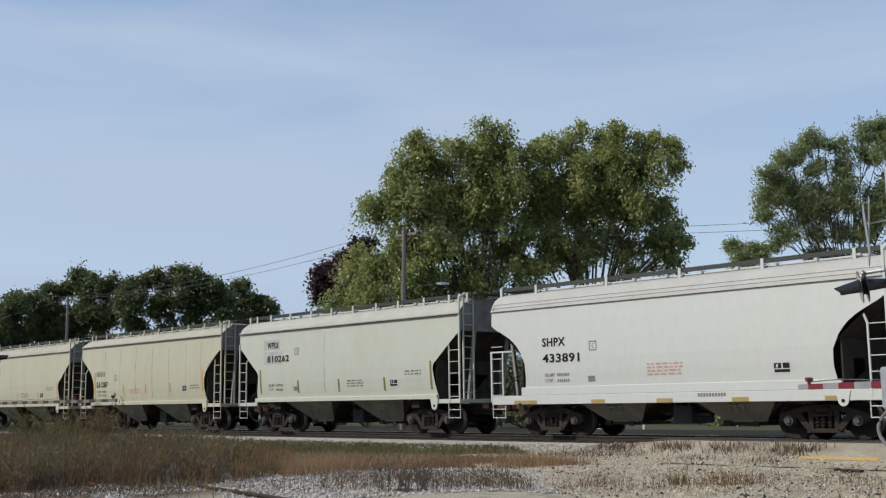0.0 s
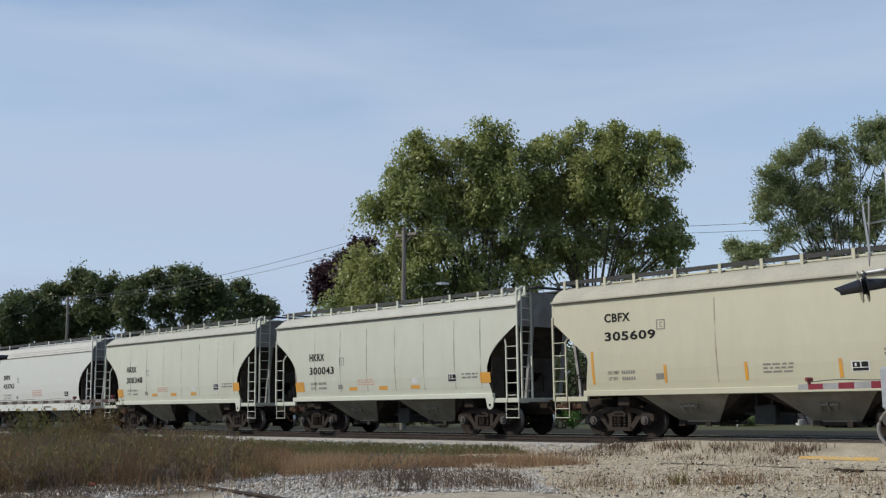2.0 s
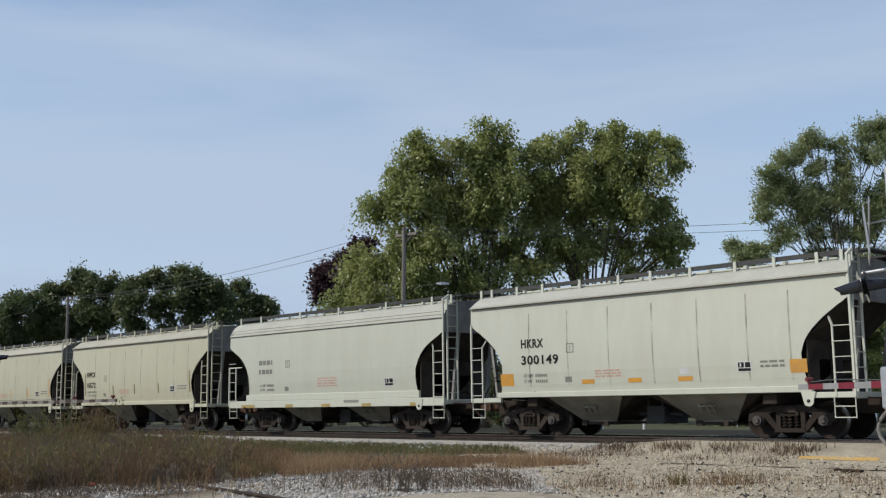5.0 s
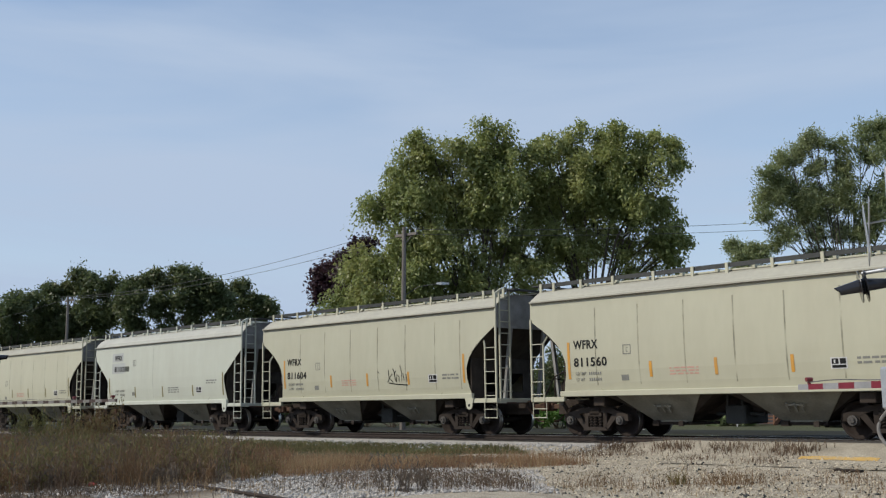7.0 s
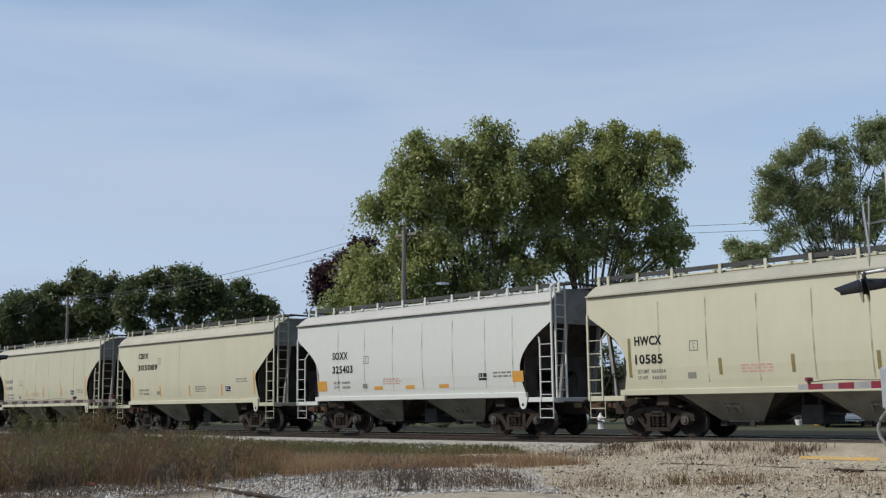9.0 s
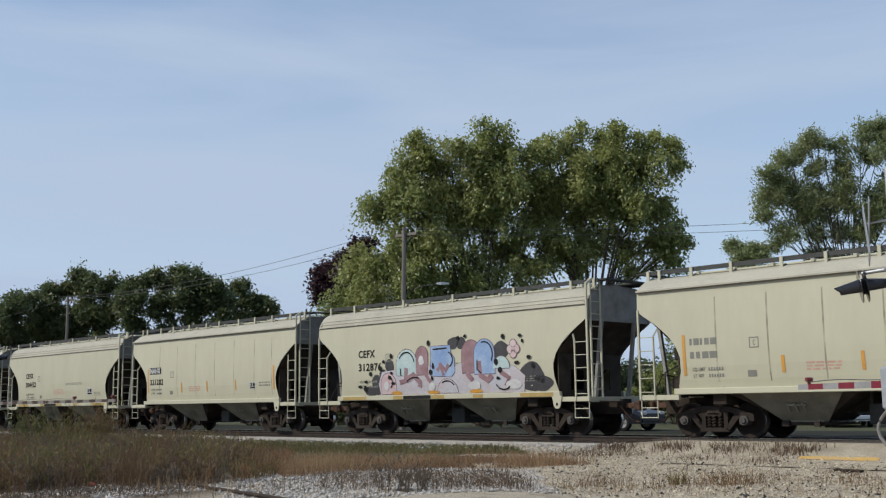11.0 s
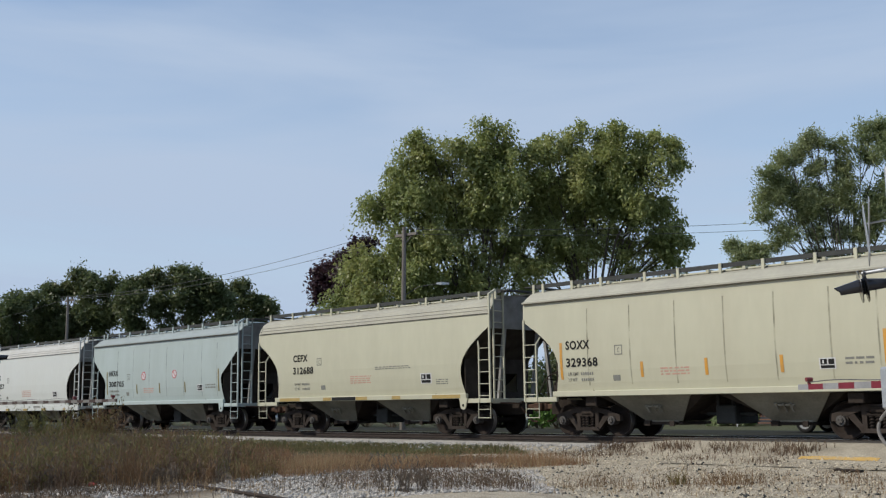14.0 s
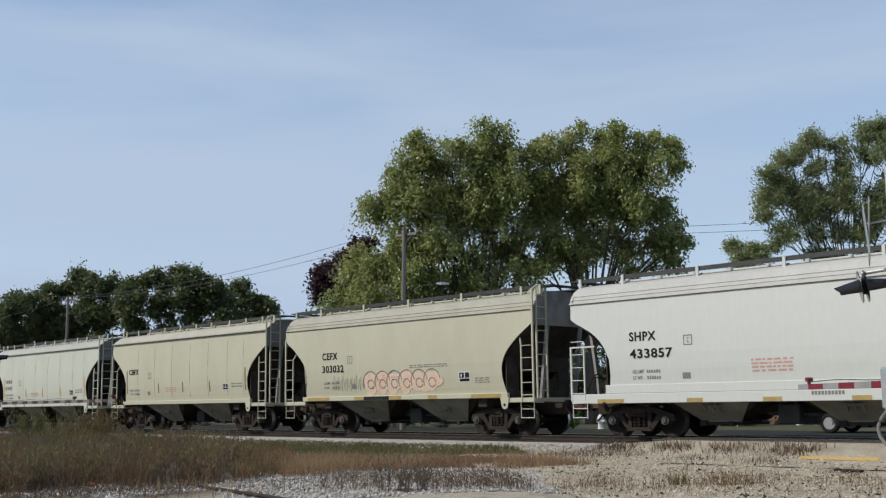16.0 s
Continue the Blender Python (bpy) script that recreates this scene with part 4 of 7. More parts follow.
    if style == "round":
        d0, zm, zn, h = 2.11, 2.63, 2.16, 0.34
        load_print(car, d0 + 0.06, seed)
        lines(car, 5.82, 6.97, 1.66, 2.03, 4, M["red_ink"], seed + 1)
        stencil(car, 9.56, 1.62, 0.5, 0.28)
        for a, b in ((0.95, 1.85), (3.89, 4.37), (6.11, 6.62), (8.4, 8.88), (10.9, 11.5)):
            bm = box(bmesh.new(), -HALF + a, -HALF + b, -1.620, -1.614, 0.945, 1.05)
            part("reflector_strip", bm, M["ochre"], car, "faded ochre reflector strip")
        bm = bmesh.new()
        for k in range(10):
            box(bm, -HALF + 7.4 + 0.085 * k, -HALF + 7.46 + 0.085 * k, -1.619, -1.614, 1.08, 1.17)
        part("sill_print", bm, M["ink"], car)
    elif style == "angular":
        d0, zm, zn, h = 1.94, 3.20, 2.68, 0.33
        load_print(car, d0 + 0.06, seed)
        lines(car, 6.8, 7.7, 1.62, 1.9, 3, M["ink"], seed + 1)
        lines(car, 9.9, 10.7, 1.95, 2.15, 2, M["ink"], seed + 2)
        stencil(car, 9.08, 1.60, 0.45, 0.25)
        for d, z1 in ((1.42, 2.4), (3.85, 1.95), (6.28, 1.93), (8.78, 1.92), (11.12, 2.4)):
            panel(car, "reflector_strip", d, d + 0.09, 1.47, z1, M["olive_strip"] if faded else M["orange"], 0.007, "vertical ochre reflector strip")
    elif style == "lined":
        d0, zm, zn, h = 2.3, 2.63, 2.17, 0.35
        load_print(car, d0 + 0.06, seed)
        lines(car, 5.66, 6.8, 1.73, 2.03, 4, M["red_ink"], seed + 1)
        lines(car, 7.03, 8.86, 2.18, 2.31, 2, M["ink"], seed + 2)
        lines(car, 10.06, 10.7, 1.61, 1.81, 3, M["ink"], seed + 3)
        stencil(car, 9.33, 1.66, 0.53, 0.34)
        for a, b, mm in ((1.43, 2.7, "ochre"), (4.12, 4.59, "ochre"), (4.63, 5.97, "black"), (6.0, 6.6, "ochre"), (7.91, 8.34, "ochre"), (9.9, 11.2, "ochre")):
            bm = box(bmesh.new(), -HALF + a, -HALF + b, -1.607, -1.602, 1.16, 1.275)
            part("reflector_strip", bm, M[mm], car)
    else:
        d0, zm, zn, h = 1.65, 2.50, 2.0, 0.34
        if extra.get("orange_tabs"):
            d0, zm, zn, h = 2.14, 2.62, 2.13, 0.36
            for a, b in ((1.24, 1.77), (4.4, 4.85), (6.02, 6.47), (7.65, 8.1)):
                panel(car, "reflector_strip", a, b, 1.50, 1.62 if a > 2 else 1.86, M["orange"])
            panel(car, "reflector_strip", 10.9, 11.35, 1.62, 1.95, M["orange"])
            panel(car, "paper_label", 7.72, 8.0, 1.68, 1.86, M["gatewhite"])
        else:
            for d, z1 in ((1.42, 2.7), (4.25, 2.06), (6.28, 2.08), (8.42, 2.07), (11.05, 2.56)):
                panel(car, "reflector_strip", d, d + 0.09, 1.64, z1, M["orange"] if not faded else M["olive_strip"], 0.009, "vertical orange reflector strip")
        load_print(car, d0 + 0.06, seed)
        lines(car, 4.9, 5.8, 1.66, 1.9, 3, M["red_ink"], seed + 1)
        lines(car, 10.1, 10.85, 1.76, 1.98, 2, M["ink"], seed + 2)
        stencil(car, 9.44, 1.68, 0.42, 0.27)
    panel(car, "stencil_patch", d0 + 1.65, d0 + 1.9, 1.56, 1.72, M["ink"])
    outline_square(car, d0 + (1.75 if style != "lined" else 1.45), zn + 0.28 if style != "angular" else 2.9, 0.27, M["ink"])
    if extra.get("patch"):
        panel(car, "repaint_patch", 1.70, 2.95, 2.60, 3.08, M["repaint"], 0.004, "pale grey repaint patch")
        panel(car, "repaint_patch", 1.70, 2.75, 3.14, 3.54, M["repaint"], 0.004, "pale grey repaint patch")
    if extra.get("boxed"):
        panel(car, "black_field", d0 - 0.05, d0 + 0.95, zm - 0.04, zm + 0.26, M["black"], 0.004)
    if extra.get("graffiti"):
        big_graffiti(car)
    if extra.get("graffiti2"):
        salmon_graffiti(car)
    if extra.get("tag"):
        scribble(car, 7.2)
    if extra.get("roundels"):
        roundel(car, 4.93, 2.43)
        roundel(car, 7.6, 2.44)
    if mark:
        put_text(car, "letter", mark, d0, zm, h, extra.get("mw", 0.88), M["gatewhite"] if extra.get("boxed") else M["ink"] if extra.get("faded_mark") else ink)
    else:
        lines(car, d0, d0 + 0.9, zn, zn + 0.7, 2, M["ink"], seed + 9)
    if number:
        put_text(car, "digit", number, d0, zn, h, NUMBER_W.get((mark, style), 0.222) * len(number), ink)
    return car


# ---- ground, road and track ----
def g(y):
    """Height of the ground across the track."""
    return float(np.interp(y, [-9, -7, -3.4, -2.4], [-0.6, -0.58, -0.42, -0.22]))


def grid_sheet(name, xs, ys, height, material, smooth=True):
    me = bpy.data.meshes.new(name)
    vs = [(x, y, height(x, y)) for y in ys for x in xs]
    n = len(xs)
    fs = [(j * n + i, j * n + i + 1, (j + 1) * n + i + 1, (j + 1) * n + i) for j in range(len(ys) - 1) for i in range(n - 1)]
    me.from_pydata(vs, [], fs)
    for f in me.polygons:
        f.use_smooth = smooth
    me.materials.append(material)
    return tagged(new(name, me), kind="structure")


def ground_mat():
    """Grass, dry growth, pale gravel and the lot, each by noise and by where it lies."""
    m = bpy.data.materials.new("ground_cover")
    m.use_nodes = True
    nt = m.node_tree
    p = nt.nodes["Principled BSDF"]
    p.inputs["Roughness"].default_value = 0.95
    li = nt.links.new
    co = nt.nodes.new("ShaderNodeTexCoord")
    sep = nt.nodes.new("ShaderNodeSeparateXYZ")
    li(co.outputs["Object"], sep.inputs["Vector"])

    def noise_at(scale, detail=5, rough=0.6):
        n = nt.nodes.new("ShaderNodeTexNoise")
        n.inputs["Scale"].default_value = scale
        n.inputs["Detail"].default_value = detail
        n.inputs["Roughness"].default_value = rough
        li(co.outputs["Object"], n.inputs["Vector"])
        return n.outputs["Fac"]

    def ramp(fac, stops):
        r = nt.nodes.new("ShaderNodeValToRGB")
        e = r.color_ramp.elements
        while len(e) < len(stops):
            e.new(0.5)
        for k, (pos, c) in enumerate(stops):
            e[k].position, e[k].color = pos, (*c, 1)
        li(fac, r.inputs["Fac"])
        return r.outputs["Color"]

    def mixc(f, a, b):
        x = nt.nodes.new("ShaderNodeMix")
        x.data_type = "RGBA"
        li(f, x.inputs["Factor"])
        li(a, x.inputs["A"])
        li(b, x.inputs["B"])
        return x.outputs["Result"]

    def math1(op, a, b=None, c=None):
        x = nt.nodes.new("ShaderNodeMath")
        x.operation = op
        for k, v in enumerate((a, b, c)):
            if v is None:
                continue
            if isinstance(v, (int, float)):
                x.inputs[k].default_value = v
            else:
                li(v, x.inputs[k])
        return x.outputs["Value"]

    def step(v, lo, hi):
        x = nt.nodes.new("ShaderNodeMapRange")
        x.inputs["From Min"].default_value, x.inputs["From Max"].default_value = lo, hi
        li(v, x.inputs["Value"])
        return x.outputs["Result"]

    fine, mid, wide = noise_at(38, 6, 0.7), noise_at(3.2), noise_at(0.45)
    gravel = ramp(fine, [(0.30, (0.17, 0.14, 0.098)), (0.47, (0.36, 0.31, 0.23)), (0.66, (0.54, 0.475, 0.37))])
    dirt = ramp(fine, [(0.3, (0.060, 0.044, 0.030)), (0.7, (0.17, 0.13, 0.088))])
    green = ramp(fine, [(0.3, (0.030, 0.036, 0.014)), (0.7, (0.085, 0.088, 0.036))])
    base = mixc(math1("MULTIPLY", step(mid, 0.52, 0.70), 0.6), gravel, dirt)
    # grass: left of the lot in front of the track, and beyond the track
    wob = math1("MULTIPLY_ADD", wide, 6.0, -3.0)
    x = math1("ADD", sep.outputs["X"], wob)
    left = step(math1("MULTIPLY", math1("ADD", x, 20.5), -1.0), 0.0, 2.5)
    y2 = math1("ADD", sep.outputs["Y"], math1("MULTIPLY_ADD", mid, 2.4, -1.2))
    near = step(y2, -8.5, -6.5)
    beyond = step(sep.outputs["Y"], 6.0, 6.6)
    grass = math1("MAXIMUM", math1("MULTIPLY", left, near), math1("MULTIPLY", beyond, step(mid, 0.2, 0.3)))
    # weedy soil at the far left of the foreground
    weed = step(math1("MULTIPLY", math1("ADD", math1("ADD", sep.outputs["X"], math1("MULTIPLY", sep.outputs["Y"], 0.25)), 21.0), -1.0), -0.3, 0.7)
    base = mixc(math1("MULTIPLY", weed, 0.9), base, dirt)
    li(mixc(grass, base, green), p.inputs["Base Color"])
    b = nt.nodes.new("ShaderNodeBump")
    b.inputs["Strength"].default_value = 0.8
    b.inputs["Distance"].default_value = 0.03
    li(fine, b.inputs["Height"])
    li(b.outputs["Normal"], p.inputs["Normal"])
    return m


M["ground"] = ground_mat()
# bed colour also holds the shade beneath the cars
M["ballast"] = mat("stained_shaded_ballast", (0.040, 0.034, 0.029), 0.95, var=0.35, scale=1.2, fine=22, bump=0.9, col2=(0.024, 0.02, 0.018))
M["shoulder"] = mat("shoulder_ballast", (0.38, 0.355, 0.315), 0.95, var=0.35, scale=1.2, fine=22, bump=0.9, col2=(0.27, 0.25, 0.22))
M["asphalt"] = mat("worn_asphalt", (0.34, 0.315, 0.275), 0.92, var=0.15, scale=0.7, fine=50, bump=0.25, col2=(0.25, 0.23, 0.20))
M["apron"] = mat("gravelly_pavement", (0.36, 0.32, 0.25), 0.95, var=0.38, scale=1.6, fine=38, bump=0.6, col2=(0.22, 0.19, 0.145), amount=0.8)
# panel colour takes in the shadow that lies under the train
M["panel"] = mat("shaded_crossing_panel", (0.075, 0.068, 0.06), 0.9, var=0.2, scale=1.5, fine=40, bump=0.3)
M["far_asphalt"] = mat("far_asphalt", (0.032, 0.033, 0.027), 0.92, var=0.15, scale=0.7, fine=40, bump=0.25)
M["concrete"] = mat("crossing_concrete", (0.46, 0.45, 0.42), 0.9, var=0.12, scale=1.5, fine=40, bump=0.2)
M["stone"] = mat("pale_limestone", (0.50, 0.44, 0.34), 0.95, var=0.2, scale=6, fine=60, bump=0.3, island=0.28)
M["rubble"] = mat("pale_grey_rubble", (0.43, 0.405, 0.37), 0.95, var=0.25, scale=8, fine=60, bump=0.4, island=0.38)
M["lamp_red"] = mat("dull_red_lens", (0.16, 0.02, 0.02), 0.35, var=0.05, bump=0)
M["yellow"] = mat("yellow_road_paint", (0.50, 0.32, 0.10), 0.85, var=0.25, scale=5, fine=40, bump=0.2, col2=(0.36, 0.30, 0.21), ramp=(0.42, 0.66), amount=0.6)


def bumps(x, y):
    k = min(1.0, max(0.0, (-2.6 - y) / 2.0))
    if x < -300 or y < -40:
        return 0.0
    return k * 0.10 * noise.noise((x * 0.35, y * 0.35, 0.0)) + k * 0.035 * noise.noise((x * 1.4, y * 1.4, 3.0))


def build_ground():
    xs = [-2500, -900, -450, -300, -200, -140, -100, -80] + [-70 + 0.6 * k for k in range(126)] + [10, 20, 40, 80, 160, 400, 1200, 2500]
    ys = [-2500, -600, -150, -60, -40, -30] + [-26 + 0.5 * k for k in range(49)] + [0, 3, 5.9, 9, 14, 20, 30, 45, 70, 120, 300, 1000, 3000]
    grid_sheet("ground", xs, ys, lambda x, y: g(y) + bumps(x, y), M["ground"])
    # ballast: oil-stained bed, the train's shade in its dark colour, between paler shoulders
    xs = [-460, -140] + [-90 + 1.0 * k for k in range(101)] + [60]
    for name, label, prof, mm in (("ballast_bed", "oil-stained ballast bed under the track, darkened for train shade", [(-1.95, -0.15), (-1.5, -0.135), (1.5, -0.135), (1.95, -0.15)], "ballast"),
                                  ("ballast_shoulder", "pale crushed-stone ballast shoulder", [(-3.0, -0.40), (-2.35, -0.20), (-1.90, -0.147)], "shoulder"),
                                  ("ballast_shoulder", "pale crushed-stone ballast shoulder", [(1.90, -0.147), (2.35, -0.20), (3.0, -0.40)], "shoulder")):
        me = bpy.data.meshes.new(name)
        vs = [(x, y + (0.06 * noise.noise((x, y, 1)) if abs(y) > 2 else 0), z + (0.02 * noise.noise((x * 2, y * 2, 7)) if abs(y) > 2 else 0)) for x in xs for y, z in prof]
        n = len(prof)
        me.from_pydata(vs, [], [(i * n + j, i * n + n + j, i * n + n + j + 1, i * n + j + 1) for i in range(len(xs) - 1) for j in range(n - 1)])
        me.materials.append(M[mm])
        tagged(new(name, me), label, "ballast", kind="structure")


RAIL = [(-0.075, -0.165), (0.075, -0.165), (0.075, -0.15), (0.012, -0.13), (0.012, -0.045), (0.037, -0.035), (0.037, -0.004), (0.030, 0.0), (-0.030, 0.0), (-0.037, -0.004), (-0.037, -0.035), (-0.012, -0.045), (-0.012, -0.13), (-0.075, -0.15)]


def rail_line(name, x0, x1, y, label, material, parent=None):
    bm = bmesh.new()
    a = [bm.verts.new((x0, y + u, w)) for u, w in RAIL]
    b = [bm.verts.new((x1, y + u, w)) for u, w in RAIL]
    n = len(a)
    for i in range(n):
        bm.faces.new((a[i], b[i], b[(i + 1) % n], a[(i + 1) % n]))
    bm.faces.new(a[::-1])
    bm.faces.new(b)
    return part(name, bm, material, parent, label)


def build_track():
    track = tagged(new("railroad_track"), "steel rails on dark timber ties", "track", kind="structure")
    for y in (-0.755, 0.755):
        rail_line("rail", -460, 60, y, "brown steel rail with a worn head", M["rail"], track)
        bm = box(bmesh.new(), -460, 60, y - 0.026, y + 0.026, 0.0, 0.004)
        part("rail_head", bm, M["tread"], track, "bright worn running surface")
    bm = box(bmesh.new(), -0.115, 0.115, -1.3, 1.3, -0.30, -0.115, 0.015)
    first = part("tie", bm, M["tie"], track)
    rng = random.Random(5)
    x = -78.0
    first.matrix_basis = Matrix.Translation((x, 0, 0))
    while x < 2.0:
        x += 0.55
        if -17.5 < x < -10.2:
            continue
        again("tie", first.data, track, Matrix.Translation((x, rng.uniform(-0.05, 0.05), rng.uniform(-0.008, 0.004))))


def road_z(x, y):
    """Height of the road beside the track; it rises to the crossing."""
    return g(y) + 0.012 + float(np.interp(y, [-4.5, -3.2, -1.92], [0.0, 0.03, 0.18])) * float(np.interp(x, [-19, -16.5], [0.0, 1.0]))


def build_road():
    """The road over the track, its crossing panels, and the road beyond the track."""
    road = grid_sheet("road", [-22 + 0.5 * k for k in range(31)], [-4.5, -4.1, -3.7, -3.3, -2.9, -2.5, -2.2, -1.92], road_z, M["apron"])
    for y0, y1 in ((-0.66, 0.66), (-1.9, -0.85), (0.85, 1.9)):
        for k in range(3):
            x0 = -17.2 + 2.4 * k
            part("crossing_panel", box(bmesh.new(), x0 + 0.02, x0 + 2.38, y0, y1, -0.16, -0.012, 0.01), M["panel"], road, "worn crossing panel, train shade put into its colour")
    far = grid_sheet("far_road", [-320, -120, -80, -60, -40, -20, 0, 20, 60], [7.8, 8.0, 10, 11.8, 12.0], lambda x, y: -0.215 + (0.06 if 7.9 < y < 11.9 else -0.01), M["far_asphalt"])
    far2 = grid_sheet("road_beyond_track", [-17.2, -15, -12, -10.1], [1.95, 3.5, 6.0, 8.15], lambda x, y: -0.03 - 0.014 * y, M["far_asphalt"])
    bm = bmesh.new()
    up, lo = [], []
    for k in range(15):
        x = -12.3 + 0.13 * k
        w = 0.11 + 0.05 * noise.noise((x * 3, 0, 0))
        yc = -3.18 + 0.06 * noise.noise((x * 2, 4, 0))
        for row, y in ((up, yc + w), (lo, yc - w)):
            row.append(bm.verts.new((x, y, road_z(x, y) + 0.012)))
    for k in range(14):
        bm.faces.new((lo[k], lo[k + 1], up[k + 1], up[k]))
    part("edge_line", bm, M["yellow"], road, "worn orange-yellow road marking")


# ---- leaves ----
def leaf_cloud(name, clumps, per, size, material, parent, rng, droop=0.3, spread=1.0):
    """Many single leaves round the ends of twigs: clumps are (centre, radius)."""
    c = np.array([p for p, _ in clumps])
    r = np.array([q for _, q in clumps])
    idx = np.repeat(np.arange(len(c)), per)
    n = len(idx)
    d = rng.normal(size=(n, 3))
    d /= np.linalg.norm(d, axis=1)[:, None] + 1e-9
    pos = c[idx] + d * (r[idx] * rng.random(n) ** 0.5 * spread)[:, None]
    pos[:, 2] -= droop * r[idx] * rng.random(n)
    a = rng.normal(size=(n, 3))
    a[:, 2] -= 0.7
    a /= np.linalg.norm(a, axis=1)[:, None]
    b = np.cross(a, rng.normal(size=(n, 3)))
    b /= np.linalg.norm(b, axis=1)[:, None] + 1e-9
    s = size * (0.6 + 0.8 * rng.random(n))[:, None]
    v = np.stack([pos - a * s * 0.5, pos + b * s * 0.30, pos + a * s * 0.5, pos - b * s * 0.30], axis=1).reshape(-1, 3)
    me = bpy.data.meshes.new(name)
    me.vertices.add(4 * n)
    me.vertices.foreach_set("co", v.astype(np.float32).ravel())
    me.loops.add(4 * n)
    me.loops.foreach_set("vertex_index", np.arange(4 * n, dtype=np.int32))
    me.polygons.add(n)
    me.polygons.foreach_set("loop_start", np.arange(0, 4 * n, 4, dtype=np.int32))
    me.update(calc_edges=True)
    me.materials.append(material)
    ob = new(name, me)
    ob.parent = parent
    return ob


BOUGHS = 9.0


def sprays(name, lobes, leaves, size, material, parent, rng, droop, length, per=15, wide=0.26):
    """Leaves strung along short twigs that start in the lobes of a crown, reach outwards and hang (droop < 0: rise)."""
    c = np.array([(x, y, z) for x, y, z, _ in lobes])
    r = np.array([q for _, _, _, q in lobes])
    # boughs: small uneven clusters within and just outside each lobe, with gaps between them
    bc, br, bd = [], [], []
    for (x, y, z), q in zip(c, r):
        for _ in range(max(4, int(BOUGHS * q ** 1.6))):
            w = rng.normal(size=3)
            w /= np.linalg.norm(w)
            p = np.array([x, y, z]) + w * q * (0.25 + 0.85 * rng.random() ** 0.75)
            if noise.noise(Vector(p) * 0.95 + Vector((3, 8, 1))) < -0.30:
                continue
            bc.append(p)
            bd.append(w)
            br.append(min(0.62, 0.18 + 0.30 * q) * (0.45 + 0.85 * rng.random()))
    bc, br, bd = np.array(bc), np.array(br), np.array(bd)
    n = int(leaves / per)
    idx = rng.choice(len(bc), n, p=br ** 1.7 / (br ** 1.7).sum())
    d = rng.normal(size=(n, 3))
    d /= np.linalg.norm(d, axis=1)[:, None]
    p0 = bc[idx] + d * (br[idx] * rng.random(n) ** 0.5)[:, None]
    d = d * 0.45 + bd[idx]
    r = br[idx] * 1.4
    n = len(p0)
    out = d * np.array([1, 1, 0.5]) + rng.normal(size=(n, 3)) * 0.35
    ln = np.minimum(length, r + 0.1) * (0.55 + 0.8 * rng.random(n))
    t = rng.random((n, per))[:, :, None]
    fall = np.zeros((n, 1, 3))
    fall[:, 0, 2] = -droop * ln
    way = (out * (ln * 0.75)[:, None])[:, None, :]
    pos = (p0[:, None, :] + way * t + fall * t * t + rng.normal(size=(n, per, 3)) * size * 0.75).reshape(-1, 3)
    a = ((way * 0.5 + fall * t) / ln[:, None, None] + rng.normal(size=(n, per, 3)) * 0.55).reshape(-1, 3)
    a /= np.linalg.norm(a, axis=1)[:, None] + 1e-9
    m = len(a)
    # blades turn their faces up and to the light
    face = np.repeat(d * 0.2 + np.array([-0.1, -0.15, 0.6]), per, axis=0) + rng.normal(size=(m, 3)) * 0.5
    b = np.cross(face, a)
    b /= np.linalg.norm(b, axis=1)[:, None] + 1e-9
    s = size * (0.6 + 0.8 * rng.random(m))[:, None]
    v = np.stack([pos - a * s * 0.5, pos + b * s * wide, pos + a * s * 0.5, pos - b * s * wide], axis=1).reshape(-1, 3)
    me = bpy.data.meshes.new(name)
    me.vertices.add(4 * m)
    me.vertices.foreach_set("co", v.astype(np.float32).ravel())
    me.loops.add(4 * m)
    me.loops.foreach_set("vertex_index", np.arange(4 * m, dtype=np.int32))
    me.polygons.add(m)
    me.polygons.foreach_set("loop_start", np.arange(0, 4 * m, 4, dtype=np.int32))
    me.update(calc_edges=True)
    me.materials.append(material)
    ob = new(name, me)
    ob.parent = parent
    return ob


def tree(name, label, base, lobes, leaves, size, material, seed, trunk_r=0.35, fork=0.28, droop=0.35, length=0.8, wide=0.26):
    """A tapered trunk, limbs into each lobe of the crown, twigs, and single leaves. lobes: (x, y, z, radius) from the base."""
    rng = np.random.default_rng(seed)
    top = tagged(new(name), label, "tree")
    top.matrix_basis = Matrix.Translation(base)
    bm = bmesh.new()
    h = max(z for _, _, z, _ in lobes)
    f = Vector((0, 0, h * fork))
    tube(bm, [(0, 0, -0.3), (0.05, 0, h * fork * 0.5), f], trunk_r * 1.25, 10, trunk_r * 0.8)
    for x, y, z, r in lobes:
        c = Vector((x, y, z))
        mid = f.lerp(c, 0.5) + Vector((rng.normal() * 0.3, rng.normal() * 0.3, 0.12 * h * rng.random()))
        rad = trunk_r * 0.26 * min(1.2, 0.35 + r / 2.6)
        tube(bm, [f - Vector((0, 0, 0.2)), mid, c], rad, 7, rad * 0.35)
        for _ in range(max(3, int(5 * r))):
            d = Vector(rng.normal(size=3)).normalized()
            p = c + d * r * (0.6 + 0.35 * rng.random())
            tube(bm, [mid.lerp(c, 0.4 + 0.6 * rng.random()), c.lerp(p, 0.5) + Vector((0, 0, 0.1 * r)), p], rad * 0.25, 4, 0.012)
    part("trunk", bm, M["bark"], top, "dark brown trunk and limbs")
    sprays("crown", lobes, leaves, size, material, top, rng, droop, length, 15, wide)
    return top


